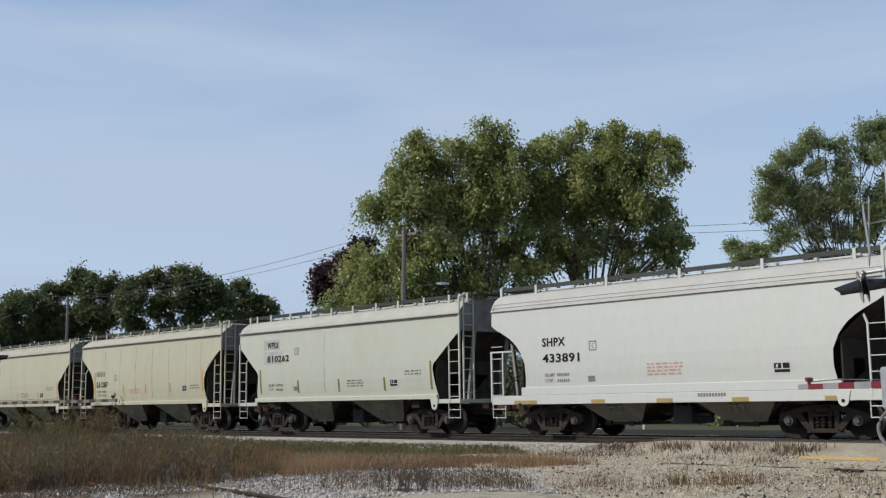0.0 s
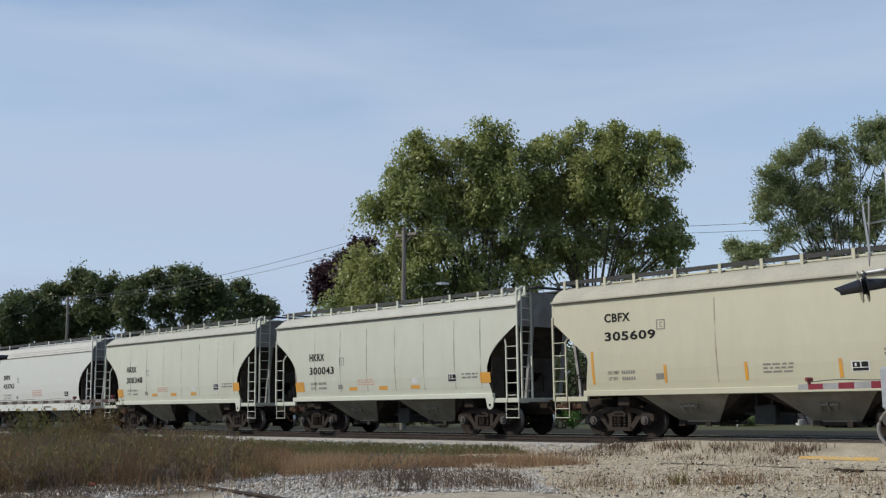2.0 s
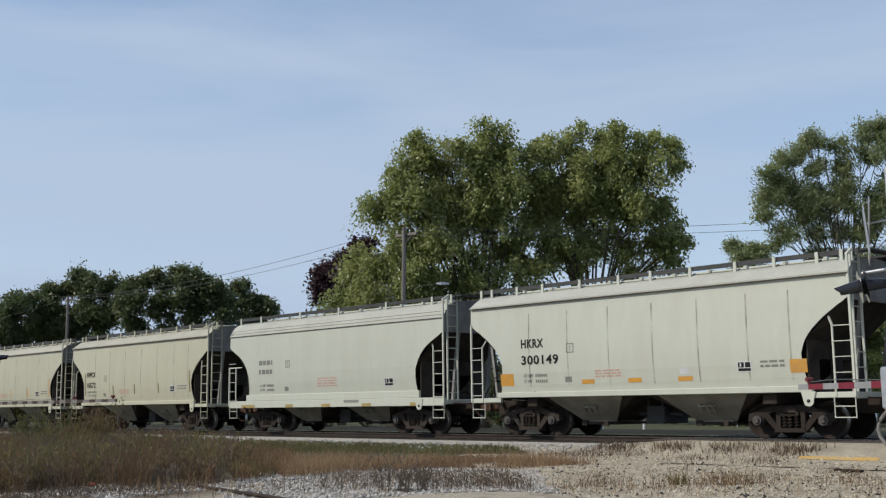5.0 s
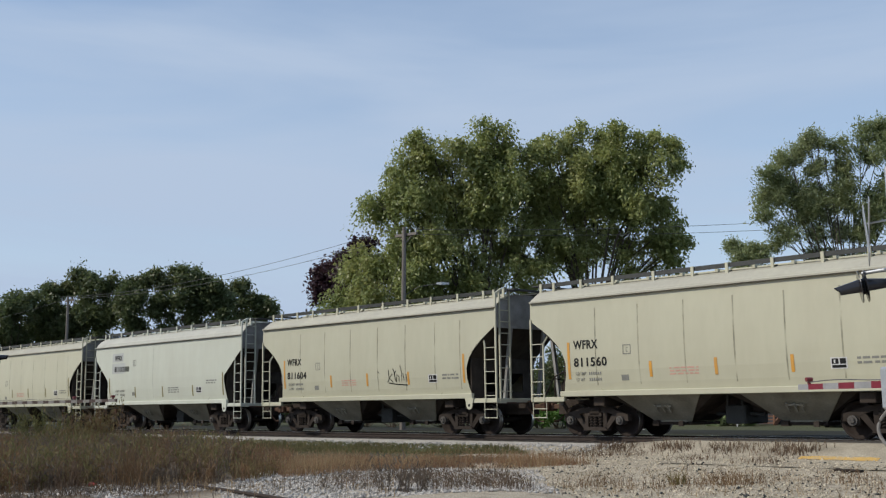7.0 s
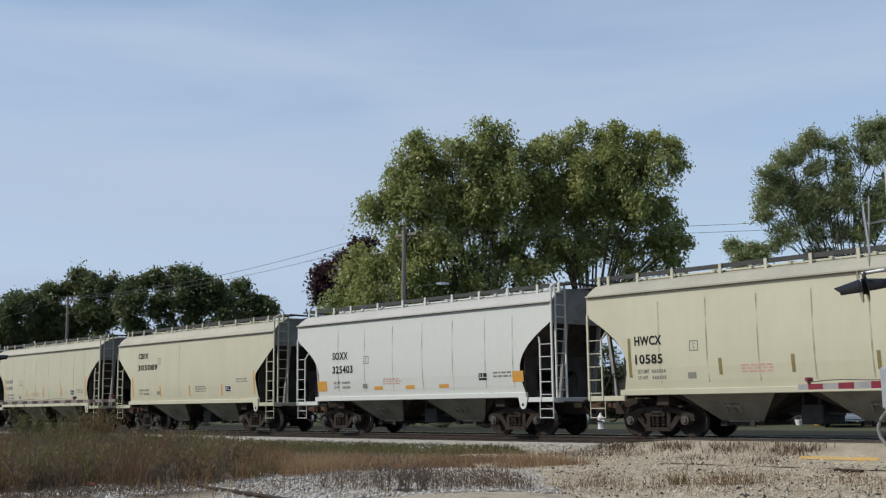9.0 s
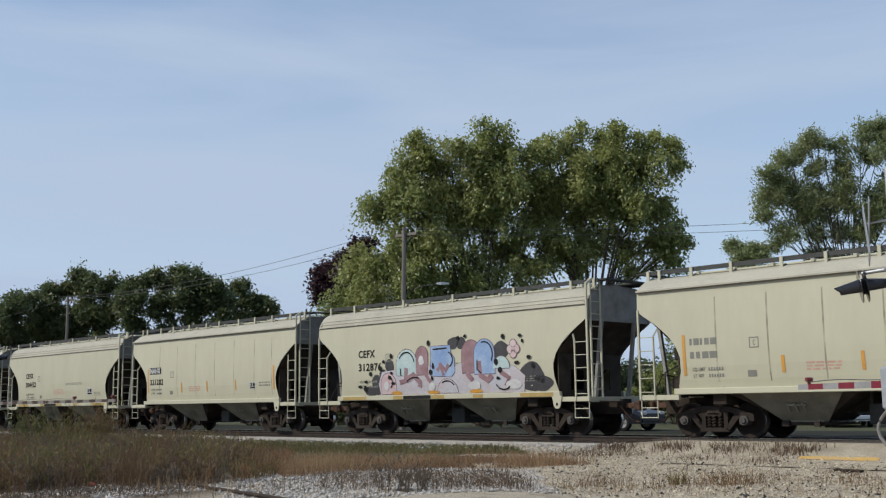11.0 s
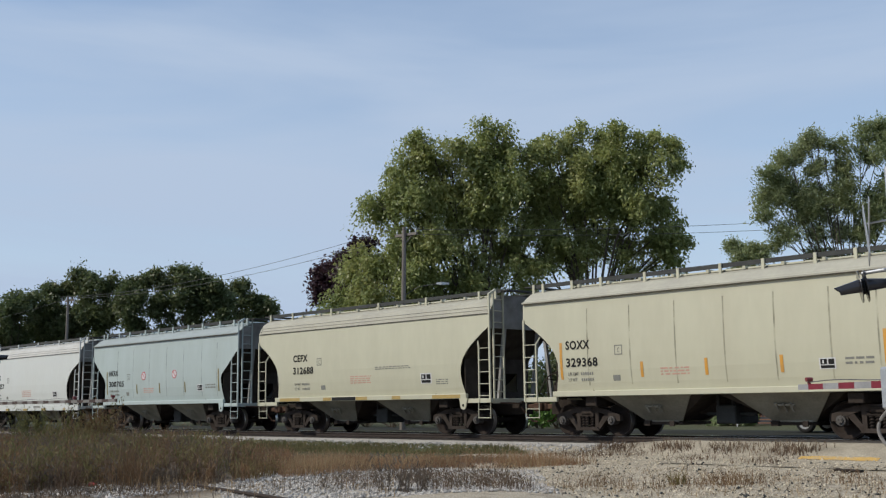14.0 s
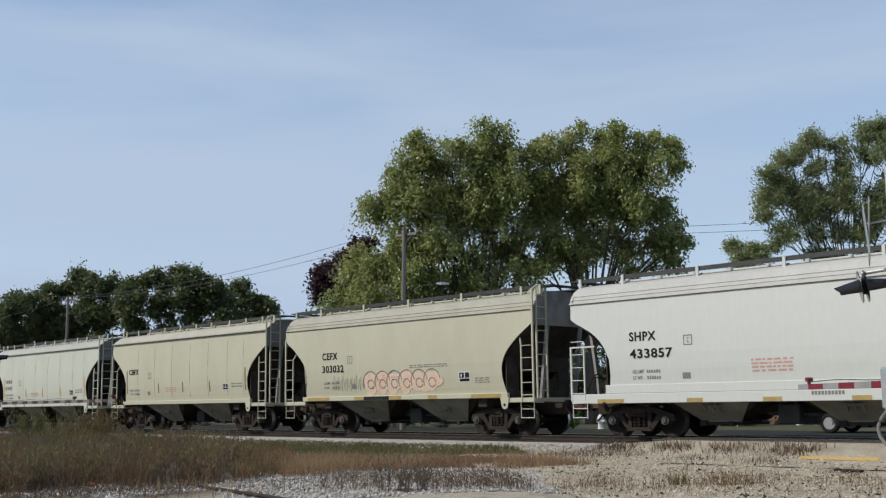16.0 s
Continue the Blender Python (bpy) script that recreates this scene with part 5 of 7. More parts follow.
def lobes_at(list_px, depth, base):
    """Crown lobes given as (sideways, up, radius) at one distance from the eye, turned into the tree's space."""
    side = Vector((0.6965, 0.7176, 0.0))
    ahead = Vector((-0.7176, 0.6965, 0.0))
    rng = random.Random(len(list_px) * 7 + int(depth))
    out = []
    for s, u, r in list_px:
        p = Vector((EYE[0], EYE[1], 0)) + ahead * (depth + rng.uniform(-0.5, 0.5) * r * 1.2) + side * s + Vector((0, 0, u))
        q = p - Vector(base)
        out.append((q.x, q.y, q.z, r))
    return out


def base_at(s, depth):
    side = Vector((0.6965, 0.7176, 0.0))
    ahead = Vector((-0.7176, 0.6965, 0.0))
    p = Vector((EYE[0], EYE[1], 0)) + ahead * depth + side * s
    return (p.x, p.y, -0.25)


def build_trees():
    d = 62.0
    b = base_at(2.0, d)
    tree("maple_tree", "large green maple with yellowing drooping leaves behind the train", b,
         lobes_at([(-0.6, 15.7, 1.16), (-1.9, 14.6, 1.10), (-3.6, 12.5, 0.97), (-2.8, 13.1, 1.10), (-1.4, 12.9, 1.42), (3.3, 16.5, 1.03), (2.3, 15.5, 1.16), (4.3, 15.6, 1.03), (0.6, 14.6, 1.48), (1.2, 12.5, 1.68), (3.2, 13.7, 1.61), (-2.7, 9.9, 1.42), (-4.7, 8.6, 1.23), (-5.9, 7.3, 1.10), (-4.1, 7.5, 1.29), (-1.4, 10.3, 1.48), (-1.4, 8.1, 1.42), (0.5, 10.2, 1.36), (0.5, 8.1, 1.29), (2.7, 11.4, 1.36), (2.1, 8.5, 1.16), (4.8, 13.3, 1.16), (4.7, 8.5, 0.90)], d, b),
         100000, 0.205, M["leaf"], 11, 0.42, 0.25, 1.0, 0.9)
    b = base_at(8.5, d + 1)
    tree("maple_tree", "large green maple with open limbs behind the train", b,
         lobes_at([(5.6, 15.1, 0.92), (5.8, 13.5, 1.05), (10.1, 13.0, 1.12), (13.4, 15.9, 0.66), (5.9, 12.2, 1.18), (5.3, 10.3, 1.05), (7.2, 10.1, 0.92), (8.5, 9.8, 0.72), (3.8, 10.0, 0.98), (6.5, 16.1, 0.92), (8.0, 16.1, 0.98), (9.5, 16.2, 0.85), (11.0, 16.1, 1.05), (12.7, 16.3, 0.92), (13.8, 15.1, 0.66), (12.3, 14.5, 1.31), (10.3, 14.3, 1.44), (8.3, 14.1, 1.44), (6.6, 14.0, 1.31), (12.7, 12.7, 0.85), (11.2, 12.3, 1.31), (9.2, 11.7, 1.25), (13.6, 10.9, 0.85), (12.5, 10.6, 0.92), (14.3, 10.2, 0.43), (10.5, 10.2, 0.79), (13.1, 9.6, 0.52), (11.9, 9.2, 0.46), (6.7, 11.3, 0.98), (5.6, 8.6, 0.85), (7.5, 9.2, 0.59), (11.3, 8.4, 0.39)], d + 1, b),
         92000, 0.205, M["leaf"], 12, 0.42, 0.25, 0.75, 0.85)
    b = base_at(-6.6, 70)
    tree("purple_leaf_tree", "dark purple-leaved ornamental tree", b,
         lobes_at([(-5.3, 11.1, 0.55), (-6.3, 10.7, 0.55), (-7.4, 10.1, 0.47), (-8.0, 9.3, 0.44), (-6.8, 9.3, 0.95), (-7.8, 8.2, 0.55), (-5.3, 9.7, 0.80), (-8.2, 8.7, 0.36), (-6.0, 8.1, 0.87)], 70, b), 16000, 0.26, M["purple"], 13, 0.25, 0.3, 0.4, 0.7)
    b = base_at(21.0, 56)
    tree("maple_tree", "bluish-green young maple with upright pointed crown", b,
         lobes_at([(19.2, 14.7, 0.20), (19.9, 14.5, 0.23), (19.4, 13.9, 0.50), (17.8, 13.4, 0.32), (17.2, 12.8, 0.20), (18.4, 13.2, 0.32), (18.2, 12.3, 0.73), (17.3, 11.7, 0.50), (16.7, 11.2, 0.20), (17.0, 10.6, 0.38), (18.3, 10.9, 0.87), (19.5, 12.5, 0.76), (20.1, 13.5, 0.41), (17.6, 9.4, 0.58), (18.8, 9.4, 0.87), (19.4, 10.9, 0.93), (20.4, 11.9, 0.64), (20.8, 14.2, 0.29), (21.4, 14.1, 0.35), (21.2, 13.0, 0.44), (22.1, 14.6, 0.32), (22.7, 14.9, 0.32), (23.4, 15.0, 0.38), (22.6, 13.6, 0.64), (23.6, 13.9, 0.70), (21.6, 11.8, 0.87), (23.1, 12.0, 0.87), (20.9, 10.3, 0.93), (22.5, 10.2, 0.93), (24.5, 12.9, 1.11), (24.3, 10.5, 1.11), (20.2, 8.9, 0.87), (22.2, 8.6, 0.93), (16.5, 8.8, 0.38)], 56, b),
         76000, 0.18, M["leaf2"], 14, 0.3, 0.25, -0.3, 0.8, 0.17)
    b = base_at(21.3, 75)
    tree("small_tree", "small green tree behind the maples", b,
         lobes_at([(20.3, 12.1, 0.20), (20.2, 11.5, 0.31), (20.9, 11.6, 0.35), (21.5, 11.1, 0.39), (22.4, 11.3, 0.27), (21.1, 10.2, 0.86)], 75, b), 9000, 0.19, M["leaf2"], 15, 0.18, 0.3, -0.3, 0.7, 0.17)
    for k in range(12):
        s = -13.0 + 4.0 * k
        b = base_at(s, 86 + (k * 7) % 5)
        u = 4.6 + 0.7 * math.sin(k * 2.3)
        tree("shade_tree", "low dark green tree in the row behind the maples", b,
             lobes_at([(s, u - 0.8, 1.9), (s - 1.7, u - 1.6, 1.7), (s + 1.6, u - 1.4, 1.7), (s - 0.8, u - 3.2, 1.9), (s + 1.2, u - 3.4, 1.8)], 86 + (k * 7) % 5, b),
             9000, 0.30, M["leaf3"], 70 + k, 0.22, 0.25, 0.4, 0.9)
    b = base_at(-42.1, 104)
    tree("shade_tree", "low green shade tree at the end of the far row", b,
         lobes_at([(-44.3, 11.1, 1.30), (-41.9, 11.3, 0.97), (-40.5, 11.2, 1.08), (-41.0, 9.6, 1.41), (-43.7, 9.2, 1.62), (-41.4, 7.7, 1.52)], 104, b),
         24000, 0.30, M["leaf3"], 30, 0.34, 0.3, 0.35, 1.1)
    b = base_at(-36.1, 107)
    tree("shade_tree", "broad green shade tree with thin yellowing top", b,
         lobes_at([(-39.8, 12.6, 0.95), (-38.6, 12.8, 0.89), (-36.7, 13.5, 1.00), (-35.0, 13.4, 0.89), (-33.6, 13.0, 1.00), (-32.2, 12.8, 0.78), (-39.4, 10.4, 1.45), (-36.1, 11.0, 1.45), (-33.3, 10.6, 1.34), (-39.9, 8.2, 1.45), (-36.5, 8.5, 1.45), (-33.2, 8.4, 1.34)], 107, b),
         48000, 0.30, M["leaf3"], 31, 0.34, 0.3, 0.35, 1.1)
    b = base_at(-25.6, 105)
    tree("shade_tree", "broad dark green shade tree with gaps in its crown", b,
         lobes_at([(-29.9, 13.2, 0.82), (-27.8, 13.3, 0.98), (-25.8, 13.6, 0.87), (-23.9, 13.4, 0.98), (-22.0, 13.2, 0.87), (-29.9, 11.0, 1.31), (-27.2, 11.1, 1.20), (-24.4, 11.2, 1.31), (-21.7, 11.0, 1.20), (-29.3, 8.3, 0.87), (-26.6, 8.6, 0.77), (-23.8, 8.9, 1.09), (-21.1, 9.0, 1.09)], 105, b),
         48000, 0.30, M["leaf3"], 32, 0.34, 0.3, 0.35, 1.1)
    b = base_at(-19.4, 109)
    tree("shade_tree", "smaller green shade tree at the edge of the far row", b,
         lobes_at([(-21.5, 12.8, 0.79), (-20.2, 12.5, 0.79), (-18.8, 11.8, 0.85), (-17.9, 11.2, 0.62), (-17.3, 10.7, 0.40), (-20.5, 10.8, 1.14), (-18.8, 10.1, 0.91), (-20.2, 8.7, 1.02)], 109, b),
         22000, 0.30, M["leaf3"], 33, 0.34, 0.3, 0.35, 1.1)


# ---- low growth and stones ----
def inside(poly, n, rng):
    """n random places in a polygon of the plan."""
    p = np.array(poly, float)
    lo, hi = p.min(0), p.max(0)
    out = np.zeros((0, 2))
    while len(out) < n:
        q = lo + (hi - lo) * rng.random((n * 2, 2))
        ok = np.zeros(len(q), bool)
        j = len(p) - 1
        for i in range(len(p)):
            c = ((p[i, 1] > q[:, 1]) != (p[j, 1] > q[:, 1])) & (q[:, 0] < (p[j, 0] - p[i, 0]) * (q[:, 1] - p[i, 1]) / (p[j, 1] - p[i, 1] + 1e-12) + p[i, 0])
            ok ^= c
            j = i
        out = np.vstack([out, q[ok]])
    return out[:n]


def on_ground(xy):
    return np.array([(x, y, max(g(y) + bumps(x, y), road_z(x, y)) if x > -22 and -4.5 < y < -1.95 else g(y) + bumps(x, y)) for x, y in xy])


def quads_mesh(name, v, material, label, category="weeds"):
    n = len(v) // 4
    me = bpy.data.meshes.new(name)
    me.vertices.add(4 * n)
    me.vertices.foreach_set("co", np.asarray(v, np.float32).ravel())
    me.loops.add(4 * n)
    me.loops.foreach_set("vertex_index", np.arange(4 * n, dtype=np.int32))
    me.polygons.add(n)
    me.polygons.foreach_set("loop_start", np.arange(0, 4 * n, 4, dtype=np.int32))
    me.update(calc_edges=True)
    me.materials.append(material)
    return tagged(new(name, me), label, category, kind="stuff")


def blades(pts, height, width, lean, rng):
    """Bent tapering blades: two quads each."""
    n = len(pts)
    a = rng.random(n) * 2 * np.pi
    side = np.stack([np.cos(a), np.sin(a), np.zeros(n)], 1) * (width * (0.6 + 0.8 * rng.random(n)))[:, None] / 2
    b = rng.random(n) * 2 * np.pi
    push = np.stack([np.cos(b), np.sin(b), np.zeros(n)], 1) * (lean * height * rng.random(n))[:, None]
    up = np.zeros((n, 3))
    up[:, 2] = height
    m = pts + up * 0.55 + push * 0.35
    t = pts + up + push
    q1 = np.stack([pts - side, pts + side, m + side * 0.8, m - side * 0.8], 1)
    q2 = np.stack([m - side * 0.8, m + side * 0.8, t + side * 0.12, t - side * 0.12], 1)
    return np.concatenate([q1, q2], 1).reshape(-1, 3), m, t


def leaflets(at, spread, size, rng, thin=0.11):
    """Small leaves or seed heads scattered round points."""
    n = len(at)
    pos = at + rng.normal(size=(n, 3)) * spread
    a = rng.normal(size=(n, 3))
    a[:, 2] = np.abs(a[:, 2]) + 1.2
    a /= np.linalg.norm(a, axis=1)[:, None]
    b = np.cross(a, rng.normal(size=(n, 3)))
    b /= np.linalg.norm(b, axis=1)[:, None] + 1e-9
    s = (size * (0.5 + rng.random(n)))[:, None]
    return np.stack([pos - a * s * 0.5, pos + b * s * thin, pos + a * s * 0.5, pos - b * s * thin], 1).reshape(-1, 3)


def weed_patch(name, label, poly, n, h0, h1, mats, rng, leaves=8, size=0.09, width=0.014, lean=0.35):
    """Stalks with leaves up their length, in a few colours."""
    xy = inside(poly, n, rng)
    pts = on_ground(xy)
    clump = np.array([noise.noise((x * 0.55, y * 0.55, 5.0)) * 0.8 + noise.noise((x * 1.9, y * 1.9, 8.0)) * 0.5 for x, y in xy])
    keep = clump > -0.32
    pts, clump = pts[keep], clump[keep]
    kind = (clump * 1.2 + rng.normal(size=len(pts)) * 0.28 + 0.45) * len(mats)
    kind = np.clip(kind.astype(int), 0, len(mats) - 1)
    for k, mm in enumerate(mats):
        p = pts[kind == k]
        if not len(p):
            continue
        h = (h0 + (h1 - h0) * rng.random(len(p)) ** 1.3) * np.clip(0.88 + 0.62 * clump[kind == k], 0.45, 1.4)
        v, m, t = blades(p, h, width, lean, rng)
        w = [v]
        if leaves:
            f = rng.random((len(p), leaves))[:, :, None]
            f = 0.25 + 0.75 * f
            base = p[:, None, :] * (1 - f) + t[:, None, :] * f
            w.append(leaflets(base.reshape(-1, 3), 0.045, size, rng))
        quads_mesh(name, np.concatenate(w), M[mm], label)


def bushes(name, label, poly, n, h0, h1, mats, rng, stems=11, leaves=6):
    """Bushy plants: stems that fan out from one root, with small leaves along them."""
    xy = inside(poly, n, rng)
    kind = np.array([noise.noise((x * 0.4, y * 0.4, 2.0)) for x, y in xy]) * 1.6 + rng.normal(size=n) * 0.25 + 0.5
    kind = np.clip((kind * len(mats)).astype(int), 0, len(mats) - 1)
    for k, mm in enumerate(mats):
        q = xy[kind == k]
        if not len(q):
            continue
        h = np.repeat(h0 + (h1 - h0) * rng.random(len(q)), stems) * (0.6 + 0.45 * rng.random(len(q) * stems))
        p = np.repeat(on_ground(q), stems, axis=0) + rng.normal(size=(len(q) * stems, 3)) * np.array([0.05, 0.05, 0.0])
        v, m, t = blades(p, h, 0.013, 0.62, rng)
        f = 0.22 + 0.78 * rng.random((len(p), leaves))[:, :, None]
        at = p[:, None, :] * (1 - f) + t[:, None, :] * f
        quads_mesh(name, np.concatenate([v, leaflets(at.reshape(-1, 3), 0.035, 0.10, rng, 0.11)]), M[mm], label)


def stones(name, label, poly, n, r0, r1, material, rng):
    pts = on_ground(inside(poly, n, rng))
    r = r0 + (r1 - r0) * rng.random(n) ** 2.5
    octa = np.array([(1, 0, 0), (-1, 0, 0), (0, 1, 0), (0, -1, 0), (0, 0, 1), (0, 0, -1)], float)
    v = octa[None] * (r[:, None, None] * (0.65 + 0.7 * rng.random((n, 6, 1)))) + rng.normal(size=(n, 6, 3)) * (r * 0.22)[:, None, None]
    v[:, :, 2] *= 0.7
    v += pts[:, None, :] + np.array([0, 0, 1.0]) * (r * 0.22)[:, None, None]
    tri = np.array([(0, 2, 4), (2, 1, 4), (1, 3, 4), (3, 0, 4), (2, 0, 5), (1, 2, 5), (3, 1, 5), (0, 3, 5)])
    f = (tri[None] + 6 * np.arange(n)[:, None, None]).reshape(-1)
    me = bpy.data.meshes.new(name)
    me.vertices.add(6 * n)
    me.vertices.foreach_set("co", v.astype(np.float32).ravel())
    me.loops.add(len(f))
    me.loops.foreach_set("vertex_index", f.astype(np.int32))
    me.polygons.add(len(f) // 3)
    me.polygons.foreach_set("loop_start", np.arange(0, len(f), 3, dtype=np.int32))
    me.update(calc_edges=True)
    me.materials.append(material)
    return tagged(new(name, me), label, "gravel", kind="stuff")


def tufts(name, label, centres, per, h, mm, rng, spread=0.16, width=0.012):
    c = np.repeat(np.array(centres), per, axis=0)
    xy = c + rng.normal(size=c.shape) * spread
    v, m, t = blades(on_ground(xy), h * (0.5 + 0.7 * rng.random(len(xy))), width, 0.9, rng)
    extra = leaflets((m + t) / 2, 0.03, 0.05, rng)
    quads_mesh(name, np.concatenate([v, extra]), M[mm], label)


TALL = [(-48, -9.5), (-43, -6.2), (-33, -6.0), (-28.5, -7.6), (-22.8, -10.6), (-20.0, -13.4), (-20.4, -17.2), (-24, -19.5), (-34, -14.5)]


def build_growth():
    rng = np.random.default_rng(7)
    weed_patch("dry_weeds", "tall brown and dull green roadside weeds", TALL, 6500, 0.35, 0.85, ["w_olive", "w_umber", "w_green", "w_brown"], rng, 9, 0.085, 0.010)
    bushes("bushy_weeds", "bushy brown and olive roadside weeds", TALL, 1000, 0.55, 1.0, ["w_olive", "w_umber", "w_green", "w_brown", "w_dark"], rng)
    bushes("bushy_weeds", "low rust-brown bushy weeds in front of the growth", [(-24, -19), (-22.6, -13.4), (-20.2, -12.6), (-19.3, -14.0), (-19.6, -16.6)], 110, 0.3, 0.7, ["w_umber", "w_dark", "w_brown"], rng)
    bushes("tall_bushy_weeds", "tall olive bushy weeds standing above the rest", [(-37.4, -8.6), (-36.4, -7.4), (-35.2, -8.0), (-36.4, -9.0)], 12, 1.4, 1.95, ["w_olive", "w_brown"], rng, 14, 16)
    bushes("dead_weeds", "dark bare branching dead weeds on the gravel", [(-15.4, -13.2), (-14.7, -13.3), (-14.4, -12.6), (-15.2, -12.5)], 4, 0.5, 0.75, ["w_dark"], rng, 18, 4)
    weed_patch("dry_weeds", "lower brown weeds at the edge of the growth", [(-33, -6.4), (-27.0, -7.2), (-23.2, -9.0), (-20.4, -11.6), (-19.9, -13.2), (-23, -11.2), (-28.6, -8.2)], 3400, 0.22, 0.58, ["w_olive", "w_brown", "w_umber", "w_rust"], rng, 4, 0.07)
    weed_patch("tall_weeds", "tall green goldenrod-like weeds standing above the rest", [(-40.5, -9.2), (-37.2, -7.2), (-35.4, -8.4), (-38.5, -10.2)], 130, 1.05, 1.75, ["w_olive", "w_green"], rng, 34, 0.11)
    weed_patch("tall_weeds", "tall green weeds at the edge of the growth", [(-46.5, -9.6), (-44.2, -8.6), (-43.6, -9.6), (-45.6, -10.8)], 50, 0.9, 1.3, ["w_green", "w_olive"], rng, 20, 0.11)
    weed_patch("dry_grass", "reddish dry grass at the edge of the gravel", [(-27.5, -7.9), (-23.7, -6.5), (-21.5, -5.7), (-18.9, -4.8), (-16.0, -5.7), (-19.3, -7.5), (-20.0, -9.6), (-19.8, -12), (-23.5, -9.8)], 15000, 0.10, 0.38, ["w_rust", "w_tan", "w_rust", "w_tan"], rng, 1, 0.05, 0.009)
    weed_patch("thatch", "low brown thatch under the weeds", [(-24, -19), (-22.5, -12), (-19.6, -13.6), (-17.2, -16.4), (-18.6, -18.6)], 5000, 0.03, 0.14, ["w_umber", "w_brown", "w_dark"], rng, 1, 0.05, 0.012, 1.2)
    weed_patch("grass", "short green grass strip beside the track", [(-52, -3.4), (-36, -2.85), (-21.4, -2.8), (-20.0, -3.6), (-29, -5.3), (-42, -6.4)], 30000, 0.07, 0.17, ["grass", "grass2", "grass"], rng, 0, 0.05, 0.022, 0.8)
    weed_patch("dark_weeds", "dark bare weed stalks on the gravel", [(-16.4, -13.8), (-19.4, -10.6), (-16.2, -8.9), (-12.4, -12.0)], 900, 0.14, 0.46, ["w_dark", "w_umber"], rng, 7, 0.06, 0.008, 0.6)
    weed_patch("dark_weeds", "thin dry weeds on the gravel", [(-19.8, -16.8), (-18.8, -14.0), (-16.2, -12.4), (-14.0, -13.8), (-16.8, -16.2)], 300, 0.12, 0.36, ["w_dark", "w_tan"], rng, 3, 0.05, 0.010)
    weed_patch("thin_grass", "sparse dry grass over the gravel lot", [(-16.5, -6.0), (-8.4, -4.8), (-7.6, -9.2), (-12.5, -12.6), (-15, -9.5)], 1100, 0.04, 0.17, ["w_tan", "w_umber", "w_tan"], rng, 2, 0.04, 0.010, 0.9)
    rr = random.Random(4)
    lot = [(-10.9 + rr.gauss(0, 0.5), -8.3 + rr.gauss(0, 0.5)) for _ in range(16)] + [(-8.6 + rr.gauss(0, 0.6), -7.2 + rr.gauss(0, 0.4)) for _ in range(8)] + [(-12.8 + rr.gauss(0, 0.8), -9.6 + rr.gauss(0, 0.5)) for _ in range(8)]
    tufts("grass_tuft", "dry grass tufts on the gravel lot", lot, 20, 0.25, "w_brown", rng, 0.2, 0.009)
    edge = [(-19.4 + 0.22 * k + rr.gauss(0, 0.1), -3.55 + 0.02 * k + rr.gauss(0, 0.1)) for k in range(14)] + [(-14.9, -3.75), (-14.6, -3.8), (-14.3, -3.7), (-13.2, -3.8), (-12.9, -3.85), (-12.5, -3.8)]
    tufts("grass_tuft", "low brown weeds growing through the road edge", [(-18.18, -2.75), (-17.77, -2.78), (-17.38, -2.81), (-16.24, -2.75), (-15.91, -2.78), (-15.60, -2.81), (-14.64, -2.75), (-14.31, -2.78), (-13.90, -2.81), (-13.17, -2.75), (-12.83, -2.78), (-12.48, -2.81), (-12.30, -2.75)], 60, 0.17, "w_umber", rng, 0.2, 0.018)
    tufts("grass_tuft", "dark weed tufts along the road edge", edge, 30, 0.12, "w_umber", rng, 0.26, 0.014)
    tufts("rust_weed", "rust-brown bushy weed at the edge of the rubble", [(-19.5, -15.9), (-19.7, -15.7), (-19.4, -15.65), (-20.0, -15.2)], 40, 0.85, "w_brown", rng, 0.13, 0.010)
    tufts("small_plant", "yellowing small plant on the gravel", [(-12.1, -8.3)], 40, 0.24, "w_olive", rng, 0.07, 0.03)
    stones("limestone_rubble", "pale limestone rubble beside the old rail", [(-19.4, -14.2), (-21.6, -11.2), (-22.6, -8.2), (-16.8, -7.0), (-12.0, -11.9), (-16.5, -15.6)], 24000, 0.007, 0.046, M["rubble"], rng)
    stones("limestone_rubble", "pale limestone rubble under the weeds", [(-22, -18), (-20.4, -14.2), (-18.2, -14.6), (-17.6, -17.2)], 1500, 0.015, 0.055, M["rubble"], rng)
    stones("gravel", "fine pale gravel of the lot", [(-21, -3.2), (-8, -2.9), (-6.4, -9.6), (-11.6, -12.2), (-16, -8), (-19, -4.6)], 16000, 0.008, 0.035, M["stone"], rng)
    stones("dark_gravel", "scattered dark stones on the lot", [(-20, -3.4), (-8, -3.0), (-6.4, -9.6), (-11.6, -12.2), (-16, -8)], 900, 0.012, 0.045, M["dark"], rng)
    stones("shoulder_stones", "loose ballast stones along the track", [(-60, -3.1), (-18, -3.1), (-18, -1.6), (-60, -1.6)], 5000, 0.03, 0.06, M["shoulder_stone"], rng)


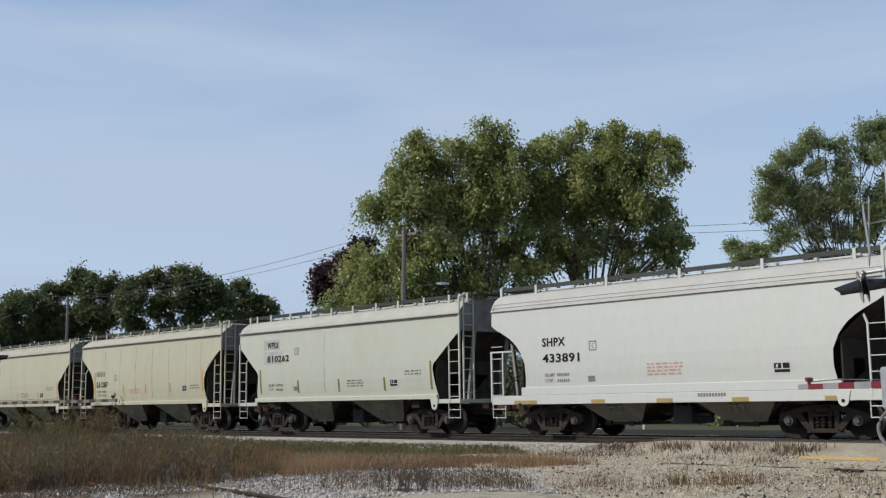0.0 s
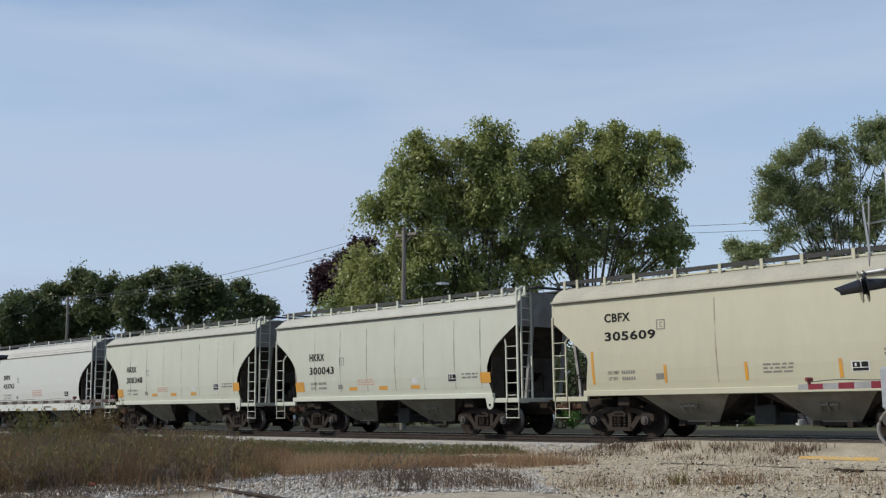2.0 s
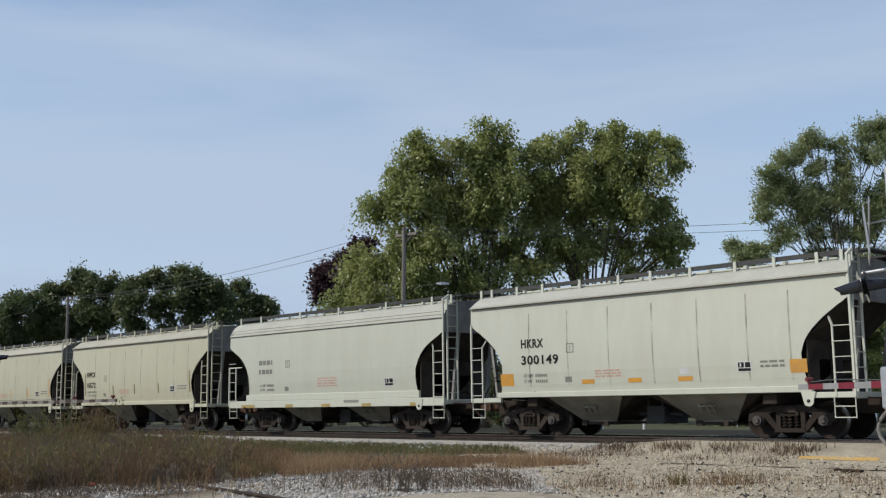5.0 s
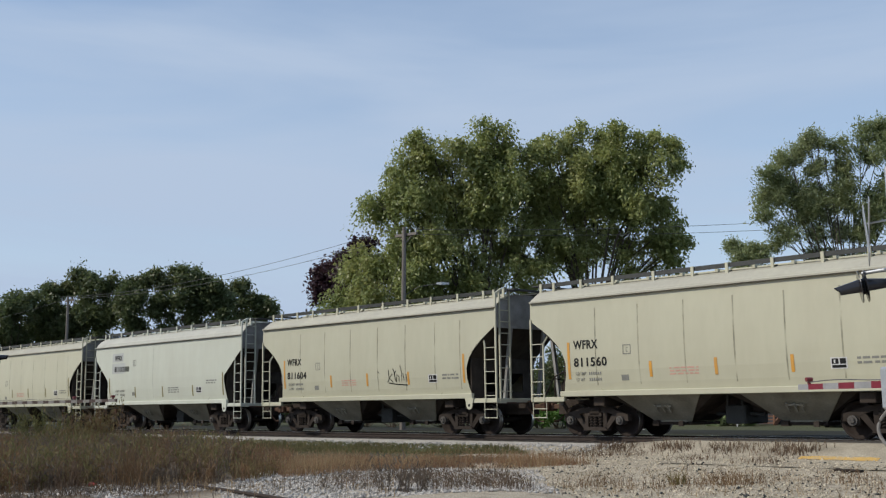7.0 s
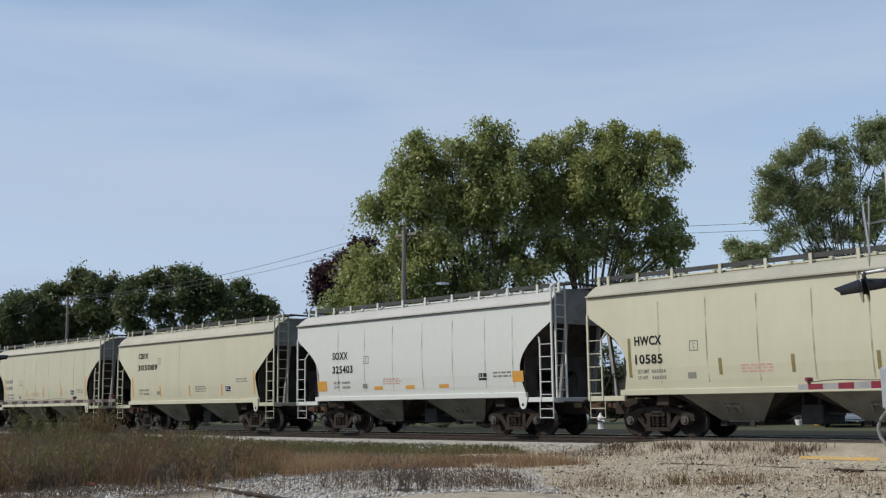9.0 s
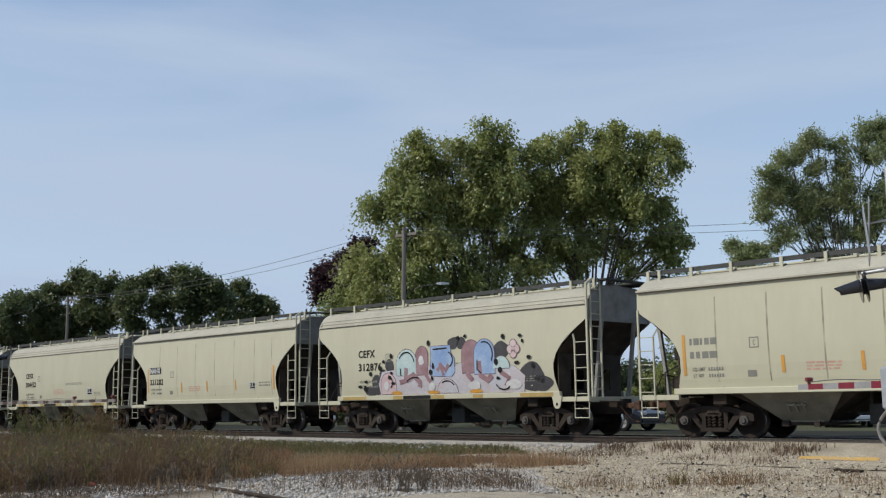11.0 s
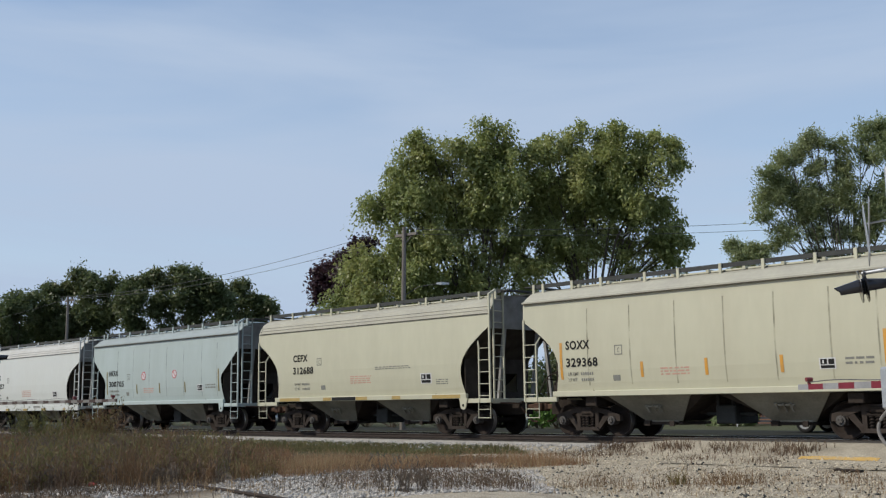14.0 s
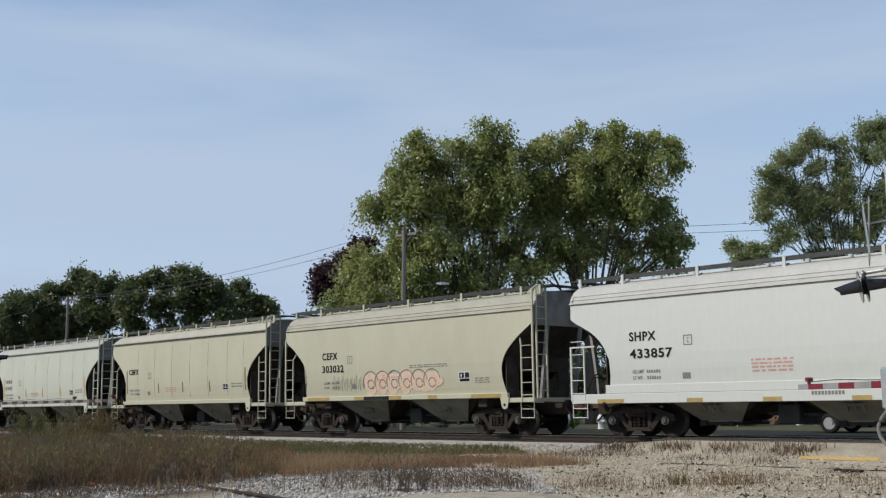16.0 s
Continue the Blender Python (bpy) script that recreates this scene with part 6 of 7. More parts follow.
for nm, col in (("w_green", (0.110, 0.108, 0.040)), ("w_olive", (0.150, 0.122, 0.052)), ("w_brown", (0.140, 0.086, 0.045)), ("w_umber", (0.125, 0.085, 0.056)), ("w_rust", (0.20, 0.112, 0.062)),
                ("w_tan", (0.25, 0.18, 0.10)), ("w_dark", (0.105, 0.084, 0.064)), ("grass", (0.105, 0.104, 0.045)), ("grass2", (0.15, 0.12, 0.055))):
    M[nm] = leaf_mat(nm, [tuple(c * 0.55 for c in col), col, tuple(min(1, c * 1.35) for c in col), tuple(min(1, c * 1.7) for c in col)], 0.3, 0.9)
M["shoulder_stone"] = mat("loose_ballast", (0.40, 0.385, 0.36), 0.95, var=0.2, scale=6, fine=60, bump=0.3, island=0.3)


def build_litter():
    """The old siding's rail, and small things lying about."""
    bm = bmesh.new()
    prof = RAIL
    a = [bm.verts.new((-19.3, -14.62 + u, w - 0.52)) for u, w in prof]
    b = [bm.verts.new((-12.0, -15.85 + u, w - 0.55)) for u, w in prof]
    n = len(a)
    for i in range(n):
        bm.faces.new((a[i], b[i], b[(i + 1) % n], a[(i + 1) % n]))
    bm.faces.new(a[::-1])
    bm.faces.new(b)
    tagged(part("old_rail", bm, M["rail"]), "rusty disused siding rail in the gravel", "rail")
    rng = random.Random(9)
    bm = bmesh.new()
    tube(bm, [(-0.05, 0, 0.035), (0.0, 0.01, 0.045), (0.06, 0.0, 0.035)], 0.034, 9, 0.03)
    ob = tagged(part("drink_can", bm, M["litter_red"]), "crushed red drink can among the stones", "litter")
    ob.matrix_basis = Matrix.Translation((-20.6, -16.0, g(-16.0) + bumps(-20.6, -16.0) + 0.02)) @ pose(0, 0, 0, 0, 0, 40) @ Matrix.Scale(1.25, 4)
    for x, y, l, w in ((-8.6, -4.9, 0.55, 0.12), (-8.15, -5.1, 0.35, 0.16), (-7.95, -5.45, 0.5, 0.14), (-10.2, -5.0, 0.45, 0.09), (-10.6, -4.75, 0.22, 0.08)):
        bm = bmesh.new()
        tube(bm, [(-l / 2, 0, 0.04), (-l / 6, 0.03, 0.06), (l / 4, -0.02, 0.05), (l / 2, 0.03, 0.035)], w / 2, 6, w / 3)
        ob = tagged(part("timber_scrap", bm, M["tie"]), "dark splintered timber scrap on the gravel", "debris", "scraps by the road")
        ob.matrix_basis = Matrix.Translation((x, y, g(y) + bumps(x, y) - 0.02)) @ pose(0, 0, 0, 0, 0, rng.uniform(20, 60))
    bm = box(bmesh.new(), -0.32, 0.32, -0.18, 0.18, -0.05, 0.16, 0.05)
    ob = tagged(part("concrete_block", bm, M["concrete"]), "worn pale concrete block by the road", "block")
    ob.matrix_basis = Matrix.Translation((-8.0, -4.75, g(-4.75) - 0.02)) @ pose(0, 0, 0, 0, 0, 44)


M["litter_red"] = mat("red_tin", (0.34, 0.04, 0.03), 0.4, var=0.1, scale=9, fine=60, bump=0.1)


# ---- beyond the track ----
def wheel_of(parent, x, y, r, flip):
    w = part("wheel", lathe_y(bmesh.new(), [(-0.10, 0.0), (-0.10, r * 0.62), (-0.02, r * 0.66), (0.10, r * 0.66), (0.10, 0.0)], 18), M["steel"], parent, "grey wheel rim")
    w.matrix_basis = Matrix.Translation((x, y, r)) @ (FLIP if flip else Matrix())
    part("tyre", lathe_y(bmesh.new(), [(-0.10, r * 0.62), (-0.12, r * 0.8), (-0.10, r * 0.97), (-0.06, r), (0.08, r), (0.10, r * 0.62)], 18), M["black"], w, "black rubber tyre")


def loft(bm, sections):
    """Skin between rings of equal length."""
    rings = [[bm.verts.new(p) for p in s] for s in sections]
    n = len(rings[0])
    for p, q in zip(rings, rings[1:]):
        for k in range(n):
            bm.faces.new((p[k], p[(k + 1) % n], q[(k + 1) % n], q[k]))
    bm.faces.new(rings[0][::-1])
    bm.faces.new(rings[-1])
    return bm


def vehicle(name, label, paint, outline, cabin, length, width, m):
    """A road vehicle: lower body along x, glazed cabin, wheels, lamps, bumpers. outline: (x, top height) of the body."""
    top = tagged(new(name), label, "vehicle")
    top.matrix_basis = m
    hw = width / 2
    secs = []
    for x, z in outline:
        e = 0.90 if abs(x) > length * 0.46 else 1.0
        secs.append([(x, -hw * e, 0.28), (x, -hw * e, z - 0.14), (x, -hw * e + 0.09, z), (x, hw * e - 0.09, z), (x, hw * e, z - 0.14), (x, hw * e, 0.28)])
    body = part("body", loft(bmesh.new(), secs), M[paint], top, smooth=False)
    secs = [[(x, -hw + 0.08 + t, 0.9), (x + d, -hw + 0.22 + t, z), (x + d, hw - 0.22 - t, z), (x, hw - 0.08 - t, 0.9)] for x, z, d, t in cabin]
    part("glasshouse", loft(bmesh.new(), secs), M["car_glass"], top, "dark tinted windows")
    xs = [c[0] + c[2] for c in cabin]
    zt = max(c[1] for c in cabin)
    part("roof_panel", box(bmesh.new(), min(xs) + 0.35, max(xs) - 0.25, -hw + 0.22, hw - 0.22, zt - 0.01, zt + 0.035, 0.012), M[paint], top)
    for x in (-length * 0.29, length * 0.31):
        for s in (-1, 1):
            wheel_of(top, x, s * (hw - 0.10), 0.33, s > 0)
    for s in (-1, 1):
        part("headlight", box(bmesh.new(), length / 2 - 0.06, length / 2 + 0.012, s * hw * 0.68 - 0.16, s * hw * 0.68 + 0.16, 0.62, 0.76, 0.02), M["gatewhite"], top, "clear headlight")
        part("tail_light", box(bmesh.new(), -length / 2 - 0.012, -length / 2 + 0.06, s * hw * 0.70 - 0.14, s * hw * 0.70 + 0.14, 0.66, 0.82, 0.02), M["lamp_red"], top, "red tail light")
    part("front_bumper", box(bmesh.new(), length / 2 - 0.05, length / 2 + 0.04, -hw * 0.88, hw * 0.88, 0.34, 0.52, 0.03), M[paint], top)
    part("rear_bumper", box(bmesh.new(), -length / 2 - 0.04, -length / 2 + 0.05, -hw * 0.88, hw * 0.88, 0.34, 0.54, 0.03), M[paint], top)
    return top


M["car_black"] = mat("black_car_paint", (0.012, 0.014, 0.02), 0.18, var=0.03, bump=0)
M["car_silver"] = mat("pale_blue_car_paint", (0.36, 0.42, 0.50), 0.25, 0.4, var=0.03, bump=0)
M["car_glass"] = mat("car_window", (0.02, 0.025, 0.03), 0.08, var=0.02, bump=0)
M["siding"] = mat("charcoal_siding", (0.055, 0.056, 0.064), 0.8, var=0.08, scale=2, fine=20, bump=0.08)
M["shingle"] = mat("grey_shingle", (0.20, 0.20, 0.20), 0.9, var=0.2, scale=3, fine=25, bump=0.3, rand=0.15)
M["pane"] = mat("window_pane", (0.03, 0.035, 0.04), 0.06, var=0.02, bump=0)
M["brownwood"] = mat("brown_stair_timber", (0.20, 0.10, 0.06), 0.8, var=0.15, scale=4, fine=25, bump=0.2)
M["hydrant"] = mat("white_hydrant_paint", (0.70, 0.70, 0.68), 0.5, var=0.06, bump=0.03)


def window_unit(parent, x, z, w, h, y):
    win = part("window", box(bmesh.new(), x, x + w, y + 0.02, y + 0.03, z, z + h), M["pane"], parent, "dark double-hung window with white trim")
    bm = bmesh.new()
    for x0, x1, z0, z1 in ((x - 0.11, x, z - 0.11, z + h + 0.11), (x + w, x + w + 0.11, z - 0.11, z + h + 0.11), (x, x + w, z + h, z + h + 0.11), (x, x + w, z - 0.11, z), (x, x + w, z + h / 2 - 0.03, z + h / 2 + 0.03)):
        box(bm, x0, x1, y - 0.05, y + 0.018, z0, z1)
    part("frame", bm, M["gatewhite"], win, "white window frame")


def build_house():
    x0, x1, y0, y1, e = -31.7, -25.9, 24.4, 31.5, 4.0
    h = tagged(new("house"), "small charcoal-grey house with white trim and grey roof", "house")
    h.matrix_basis = Matrix.Translation((0, 0, -0.25))
    part("wall", box(bmesh.new(), x0, x1, y0, y1, -0.2, e), M["siding"], h, "charcoal clapboard walls")
    first = part("clapboard", box(bmesh.new(), x0 - 0.015, x1 + 0.015, y0 - 0.022, y0 - 0.002, 0.0, 0.17), M["siding"], h)
    first.matrix_basis = Matrix.Translation((0, 0, 0.5))
    for k in range(1, 18):
        again("clapboard", first.data, h, Matrix.Translation((0, 0, 0.5 + 0.19 * k)))
    yc = (y0 + y1) / 2
    for s, ya in ((-1, y0 - 0.55), (1, y1 + 0.55)):
        bm = bmesh.new()
        v = [bm.verts.new(p) for p in ((x0 - 0.5, ya, e - 0.05), (x1 + 0.5, ya, e - 0.05), (x1 + 0.5, yc, e + 2.3), (x0 - 0.5, yc, e + 2.3))]
        bm.faces.new(v)
        bmesh.ops.solidify(bm, geom=bm.faces[:], thickness=0.12)
        part("roof", bm, M["shingle"], h, "grey shingle roof slope")
    part("fascia", box(bmesh.new(), x0 - 0.5, x1 + 0.5, y0 - 0.60, y0 - 0.56, e - 0.20, e + 0.02), M["gatewhite"], h, "white eaves board")
    for xx in (x0 - 0.02, x1 + 0.02):
        bm = bmesh.new()
        plate_pts = [(xx, y0, e), (xx, y1, e), (xx, yc, e + 2.2)]
        bm.faces.new([bm.verts.new(p) for p in plate_pts])
        part("gable", bm, M["siding"], h)
    for s in (-1, 1):
        bm = bar(bmesh.new(), (x0 - 0.5, yc, e + 2.25), (x0 - 0.5, yc + s * 4.1, e - 0.08), 0.05, 0.2)
        part("gable_trim", bm, M["gatewhite"], h, "white sloping gable trim")
    window_unit(h, x0 + 2.9, 2.05, 0.75, 1.25, y0 - 0.03)
    window_unit(h, x0 + 0.5, 2.05, 0.75, 1.25, y0 - 0.03)
    window_unit(h, x0 + 4.7, 2.05, 0.75, 1.25, y0 - 0.03)
    part("belt_course", box(bmesh.new(), x0 + 1.5, x1, y0 - 0.10, y0 - 0.03, 1.45, 1.62), M["steel"], h, "pale horizontal rail along the wall")
    for k in range(3):
        part("basement_window", box(bmesh.new(), x0 + 2.0 + 1.3 * k, x0 + 2.35 + 1.3 * k, y0 - 0.05, y0 - 0.025, 0.62, 0.92), M["gatewhite"], h, "small white basement window")
    # outside stair
    st = tagged(new("outside_stair"), "brown timber steps at the house front", "stairs")
    st.matrix_basis = Matrix.Translation((-27.9, 22.6, -0.25))
    for k in range(5):
        part("tread", box(bmesh.new(), -0.6, 0.6, 0.26 * k, 0.26 * k + 0.27, 0.16 * k + 0.12, 0.16 * k + 0.16), M["brownwood"], st)
    for x in (-0.62, 0.62):
        part("stringer", bar(bmesh.new(), (x, -0.05, 0.02), (x, 1.35, 0.85), 0.05, 0.22), M["brownwood"], st)
        part("handrail", bar(bmesh.new(), (x, -0.05, 0.95), (x, 1.35, 1.75), 0.05, 0.08), M["brownwood"], st)
        part("newel_post", bar(bmesh.new(), (x, 0.0, 0.0), (x, 0.0, 1.0), 0.08), M["brownwood"], st)


def shrub(label, x, y, r, h, mm, seed, n=1800, size=0.13):
    rng = np.random.default_rng(seed)
    top = tagged(new("shrub"), label, "shrub")
    top.matrix_basis = Matrix.Translation((x, y, -0.24))
    bm = bmesh.new()
    clumps = []
    for _ in range(26):
        a = rng.random() * 6.28
        rr = r * rng.random() ** 0.5
        p = (rr * math.cos(a), rr * math.sin(a), h * (0.25 + 0.7 * rng.random()))
        tube(bm, [(0.1 * math.cos(a), 0.1 * math.sin(a), 0), (p[0] * 0.6, p[1] * 0.6, p[2] * 0.6), p], 0.018, 4, 0.006)
        clumps.append((p, 0.26 * (0.6 + rng.random() * 0.7)))
    part("woody_base", bm, M["bark"], top)
    leaf_cloud("leaves", clumps, n // 26, size, M[mm], top, rng, 0.2)


def build_yard():
    shrub("bright green shrub beyond the track", -32.5, 12.6, 0.9, 1.2, "grass_leaf", 51, 3200)
    shrub("bright green shrub beyond the track", -34.0, 13.0, 0.7, 0.9, "grass_leaf", 52, 2200)
    shrub("pale green garden plants by the stair", -28.3, 20.6, 1.0, 0.75, "pale_leaf", 53, 2600)
    shrub("pale green garden plants by the stair", -29.2, 20.9, 0.8, 0.6, "pale_leaf", 54, 1600)
    shrub("dark shrub beside the house", -33.8, 23.8, 1.4, 2.4, "leaf3", 55, 5000, 0.18)
    shrub("dark shrub beside the house", -36.2, 24.6, 1.5, 2.8, "leaf", 56, 5000, 0.18)
    rr = random.Random(8)
    for k in range(15):
        shrub("dark green undergrowth beneath the maples", -80.0 + 3.1 * k + rr.uniform(-0.6, 0.6), 14.6 + rr.uniform(-0.7, 0.9), 1.9, 1.9 + rr.uniform(-0.3, 0.7), "leaf3", 60 + k, 3400, 0.24)
    b = base_at(13.2, 57.5)
    tree("small_tree", "dark green small tree close beside the house", b,
         lobes_at([(13.2, 5.2, 0.8), (12.5, 4.2, 0.9), (13.9, 4.0, 0.8), (13.1, 2.6, 1.1), (12.3, 2.2, 0.8), (13.8, 1.6, 0.8), (12.9, 1.2, 0.8)], 57.5, b), 14000, 0.17, M["leaf"], 91, 0.12, 0.2, 0.3, 0.6)
    b = base_at(21.2, 61)
    tree("small_tree", "dark green small tree behind the house", b,
         lobes_at([(20.4, 5.6, 1.4), (22.4, 5.8, 1.5), (21.0, 3.6, 1.5), (23.0, 3.4, 1.4), (20.2, 2.0, 1.1), (22.2, 1.8, 1.2)], 61, b), 18000, 0.2, M["leaf3"], 92, 0.14, 0.2, 0.3, 0.6)
    for q, (sd, dp) in enumerate(((19.6, 54.5), (22.2, 55.5), (24.8, 54.0))):
        b = base_at(sd, dp)
        tree("small_tree", "leafy dark green small tree beside the house", b,
             lobes_at([(sd, 5.0, 1.2), (sd - 1.0, 3.8, 1.1), (sd + 1.0, 3.6, 1.1), (sd, 2.4, 1.2), (sd - 0.9, 1.4, 1.0), (sd + 0.9, 1.3, 1.0), (sd, 0.7, 0.9)], dp, b), 11000, 0.19, M["leaf"], 94 + q, 0.12, 0.15, 0.4, 0.6)
    hyd = tagged(new("fire_hydrant"), "white fire hydrant in the grass beyond the track", "hydrant")
    hyd.matrix_basis = Matrix.Translation((-30.6, 13.2, -0.24))
    bm = bmesh.new()
    prev = [(0.0, 0.17), (0.06, 0.17), (0.07, 0.12), (0.48, 0.115), (0.50, 0.15), (0.54, 0.15), (0.60, 0.12), (0.68, 0.06), (0.74, 0.045), (0.78, 0.0)]
    lathe_y(bm, prev, 14)
    bmesh.ops.rotate(bm, verts=bm.verts, cent=(0, 0, 0), matrix=Matrix.Rotation(radians(90), 3, "X"))
    part("barrel", bm, M["hydrant"], hyd)
    for a in (0, 90, 180):
        part("outlet_cap", tube(bmesh.new(), [(0.1 * math.cos(radians(a)), -0.1 * math.sin(radians(a)), 0.40), (0.22 * math.cos(radians(a)), -0.22 * math.sin(radians(a)), 0.40)], 0.06, 10), M["hydrant"], hyd)
    post = tagged(part("marker_post", tube(bmesh.new(), [(0, 0, 0), (0, 0, 0.72), (0, 0, 0.76)], 0.06, 10, 0.045), M["hydrant"]), "white marker post beside the far road", "post")
    post.matrix_basis = Matrix.Translation((-27.6, 12.3, -0.24))
    sign = tagged(new("yard_sign"), "small white yard sign on a post", "sign")
    sign.matrix_basis = Matrix.Translation((-27.4, 19.4, -0.24)) @ pose(0, 0, 0, 0, 0, 40)
    part("post", bar(bmesh.new(), (0, 0, 0), (0, 0, 0.95), 0.05), M["hydrant"], sign)
    part("board", box(bmesh.new(), -0.38, 0.38, -0.045, -0.027, 0.72, 1.02), M["hydrant"], sign)
    for k in range(5):
        part("bar", box(bmesh.new(), -0.31 + 0.13 * k, -0.23 + 0.13 * k, -0.052, -0.047, 0.80, 0.94), M["ink"], sign)
    vehicle("pickup_truck", "pale blue pickup waiting beyond the crossing", "car_silver",
            [(-2.7, 0.95), (-2.6, 1.05), (-0.6, 1.05), (-0.5, 1.05), (1.2, 1.05), (2.3, 1.0), (2.65, 0.85)], [(-0.7, 0.95, 0.1, 0.0), (-0.6, 1.75, 0.15, 0.05), (0.55, 1.75, 0.2, 0.05), (1.5, 0.95, -0.1, 0.0)], 5.3, 1.95,
            Matrix.Translation((-22.9, 21.0, -0.22)) @ pose(0, 0, 0, 0, 0, -60))
    for x, y, c in ((-25.2, 22.9, "orange"), (-24.6, 22.7, "brownwood"), (-26.2, 23.0, "hydrant")):
        bm = lathe_y(bmesh.new(), [(0.0, 0.0), (0.0, 0.13), (0.26, 0.19), (0.30, 0.20), (0.30, 0.17), (0.24, 0.0)], 12)
        bmesh.ops.rotate(bm, verts=bm.verts, cent=(0, 0, 0), matrix=Matrix.Rotation(radians(90), 3, "X"))
        ob = tagged(part("flower_pot", bm, M[c]), "flower pot standing by the house wall", "flower pot", "pots by the house")
        ob.matrix_basis = Matrix.Translation((x, y, -0.25))


M["grass_leaf"] = leaf_mat("bright_shrub_leaves", [(0.05, 0.11, 0.02), (0.08, 0.17, 0.03), (0.12, 0.22, 0.04), (0.16, 0.25, 0.06)])
M["pale_leaf"] = leaf_mat("pale_garden_leaves", [(0.12, 0.17, 0.06), (0.2, 0.26, 0.1), (0.3, 0.36, 0.18), (0.42, 0.44, 0.28)])


def black_car():
    return vehicle("sedan", "black sedan on the road beyond the track", "car_black",
                   [(-2.25, 0.80), (-2.15, 0.95), (-1.2, 0.98), (1.0, 0.92), (1.9, 0.84), (2.25, 0.68)], [(-1.75, 0.92, 0.1, 0.0), (-1.1, 1.40, 0.1, 0.08), (0.35, 1.42, 0.0, 0.08), (1.25, 0.92, -0.05, 0.0)], 4.5, 1.8, Matrix.Translation((-40, 10, -0.15)))


# ---- poles and wires ----
def utility_pole(base, height, label, lean=0.0):
    top = tagged(new("utility_pole"), label, "utility pole")
    top.matrix_basis = Matrix.Translation(base) @ pose(0, 0, 0, 0, lean, 0)
    part("pole", tube(bmesh.new(), [(0, 0, -0.3), (0, 0, height * 0.5), (0, 0, height)], 0.14, 10, 0.095), M["timber"], top, "weathered grey timber pole")
    bm = bmesh.new()
    bar(bm, (-0.75, 0.13, height - 0.35), (0.75, 0.13, height - 0.35), 0.10, 0.12)
    bar(bm, (-0.4, 0.14, height - 0.4), (0, 0.08, height - 0.8), 0.04)
    bar(bm, (0.4, 0.14, height - 0.4), (0, 0.08, height - 0.8), 0.04)
    part("crossarm", bm, M["timber"], top)
    for x in (-0.65, -0.25, 0.25, 0.65):
        bm = bmesh.new()
        tube(bm, [(x, 0.13, height - 0.29), (x, 0.13, height - 0.20)], 0.03, 8)
        tube(bm, [(x, 0.13, height - 0.21), (x, 0.13, height - 0.13)], 0.05, 8, 0.03)
        part("insulator", bm, M["steel"], top)
    return top


def wire(a, b, sag, r=0.012):
    a, b = Vector(a), Vector(b)
    pts = [a.lerp(b, k / 16) - Vector((0, 0, 4 * sag * (k / 16) * (1 - k / 16))) for k in range(17)]
    top = part("overhead_wire", tube(bmesh.new(), pts, r, 5), M["wire"])
    return tagged(top, "thin dark overhead wire between poles", "wire", "overhead wires")


def build_poles():
    up = utility_pole((-38.25, 8.1, -0.2), 9.6, "weathered timber utility pole with crossarm and street lamp", 1.4)
    part("lamp_arm", tube(bmesh.new(), [(0, 0, 6.3), (0.5, 0.5, 6.75), (1.2, 1.2, 6.9)], 0.016, 6), M["wire"], up)
    part("lamp_head", loft(bmesh.new(), [[(1.1 + 0.33 * f + 0.09 * a * c, 1.1 + 0.33 * f - 0.09 * a * c, 6.9 + 0.06 * b * c) for a, b in ((-1, -1), (1, -1), (1, 1), (-1, 1))] for f, c in ((0, 0.6), (0.5, 1.2), (1.3, 0.7))]), M["steel"], up, "grey street lamp head")
    utility_pole((-81.3, 11.65, -0.2), 10.0, "weathered timber utility pole farther along the track")
    P = Vector((-38.0, 8.1, 9.05))
    Q = Vector((-81.3, 11.65, 9.6))
    R = Vector((-25.5, 35.3, 11.1))
    for k, off in enumerate((-0.65, 0.65)):
        wire(P + Vector((off * 0.2, off, 0.2 - 0.14 * k)), R + Vector((off * 0.2, off, 0.35 - 0.32 * k)), 0.35)
        wire(P + Vector((off * 0.2, off, 0.2)), Q + Vector((off * 0.2, off, 0.1)), 0.7)
    wire(Q, Q + Vector((-60, 3, 0.4)), 0.8)
    wire(P + Vector((0, 0, -0.3)), (-39.8, 6.2, -0.2), 0.0, 0.01)


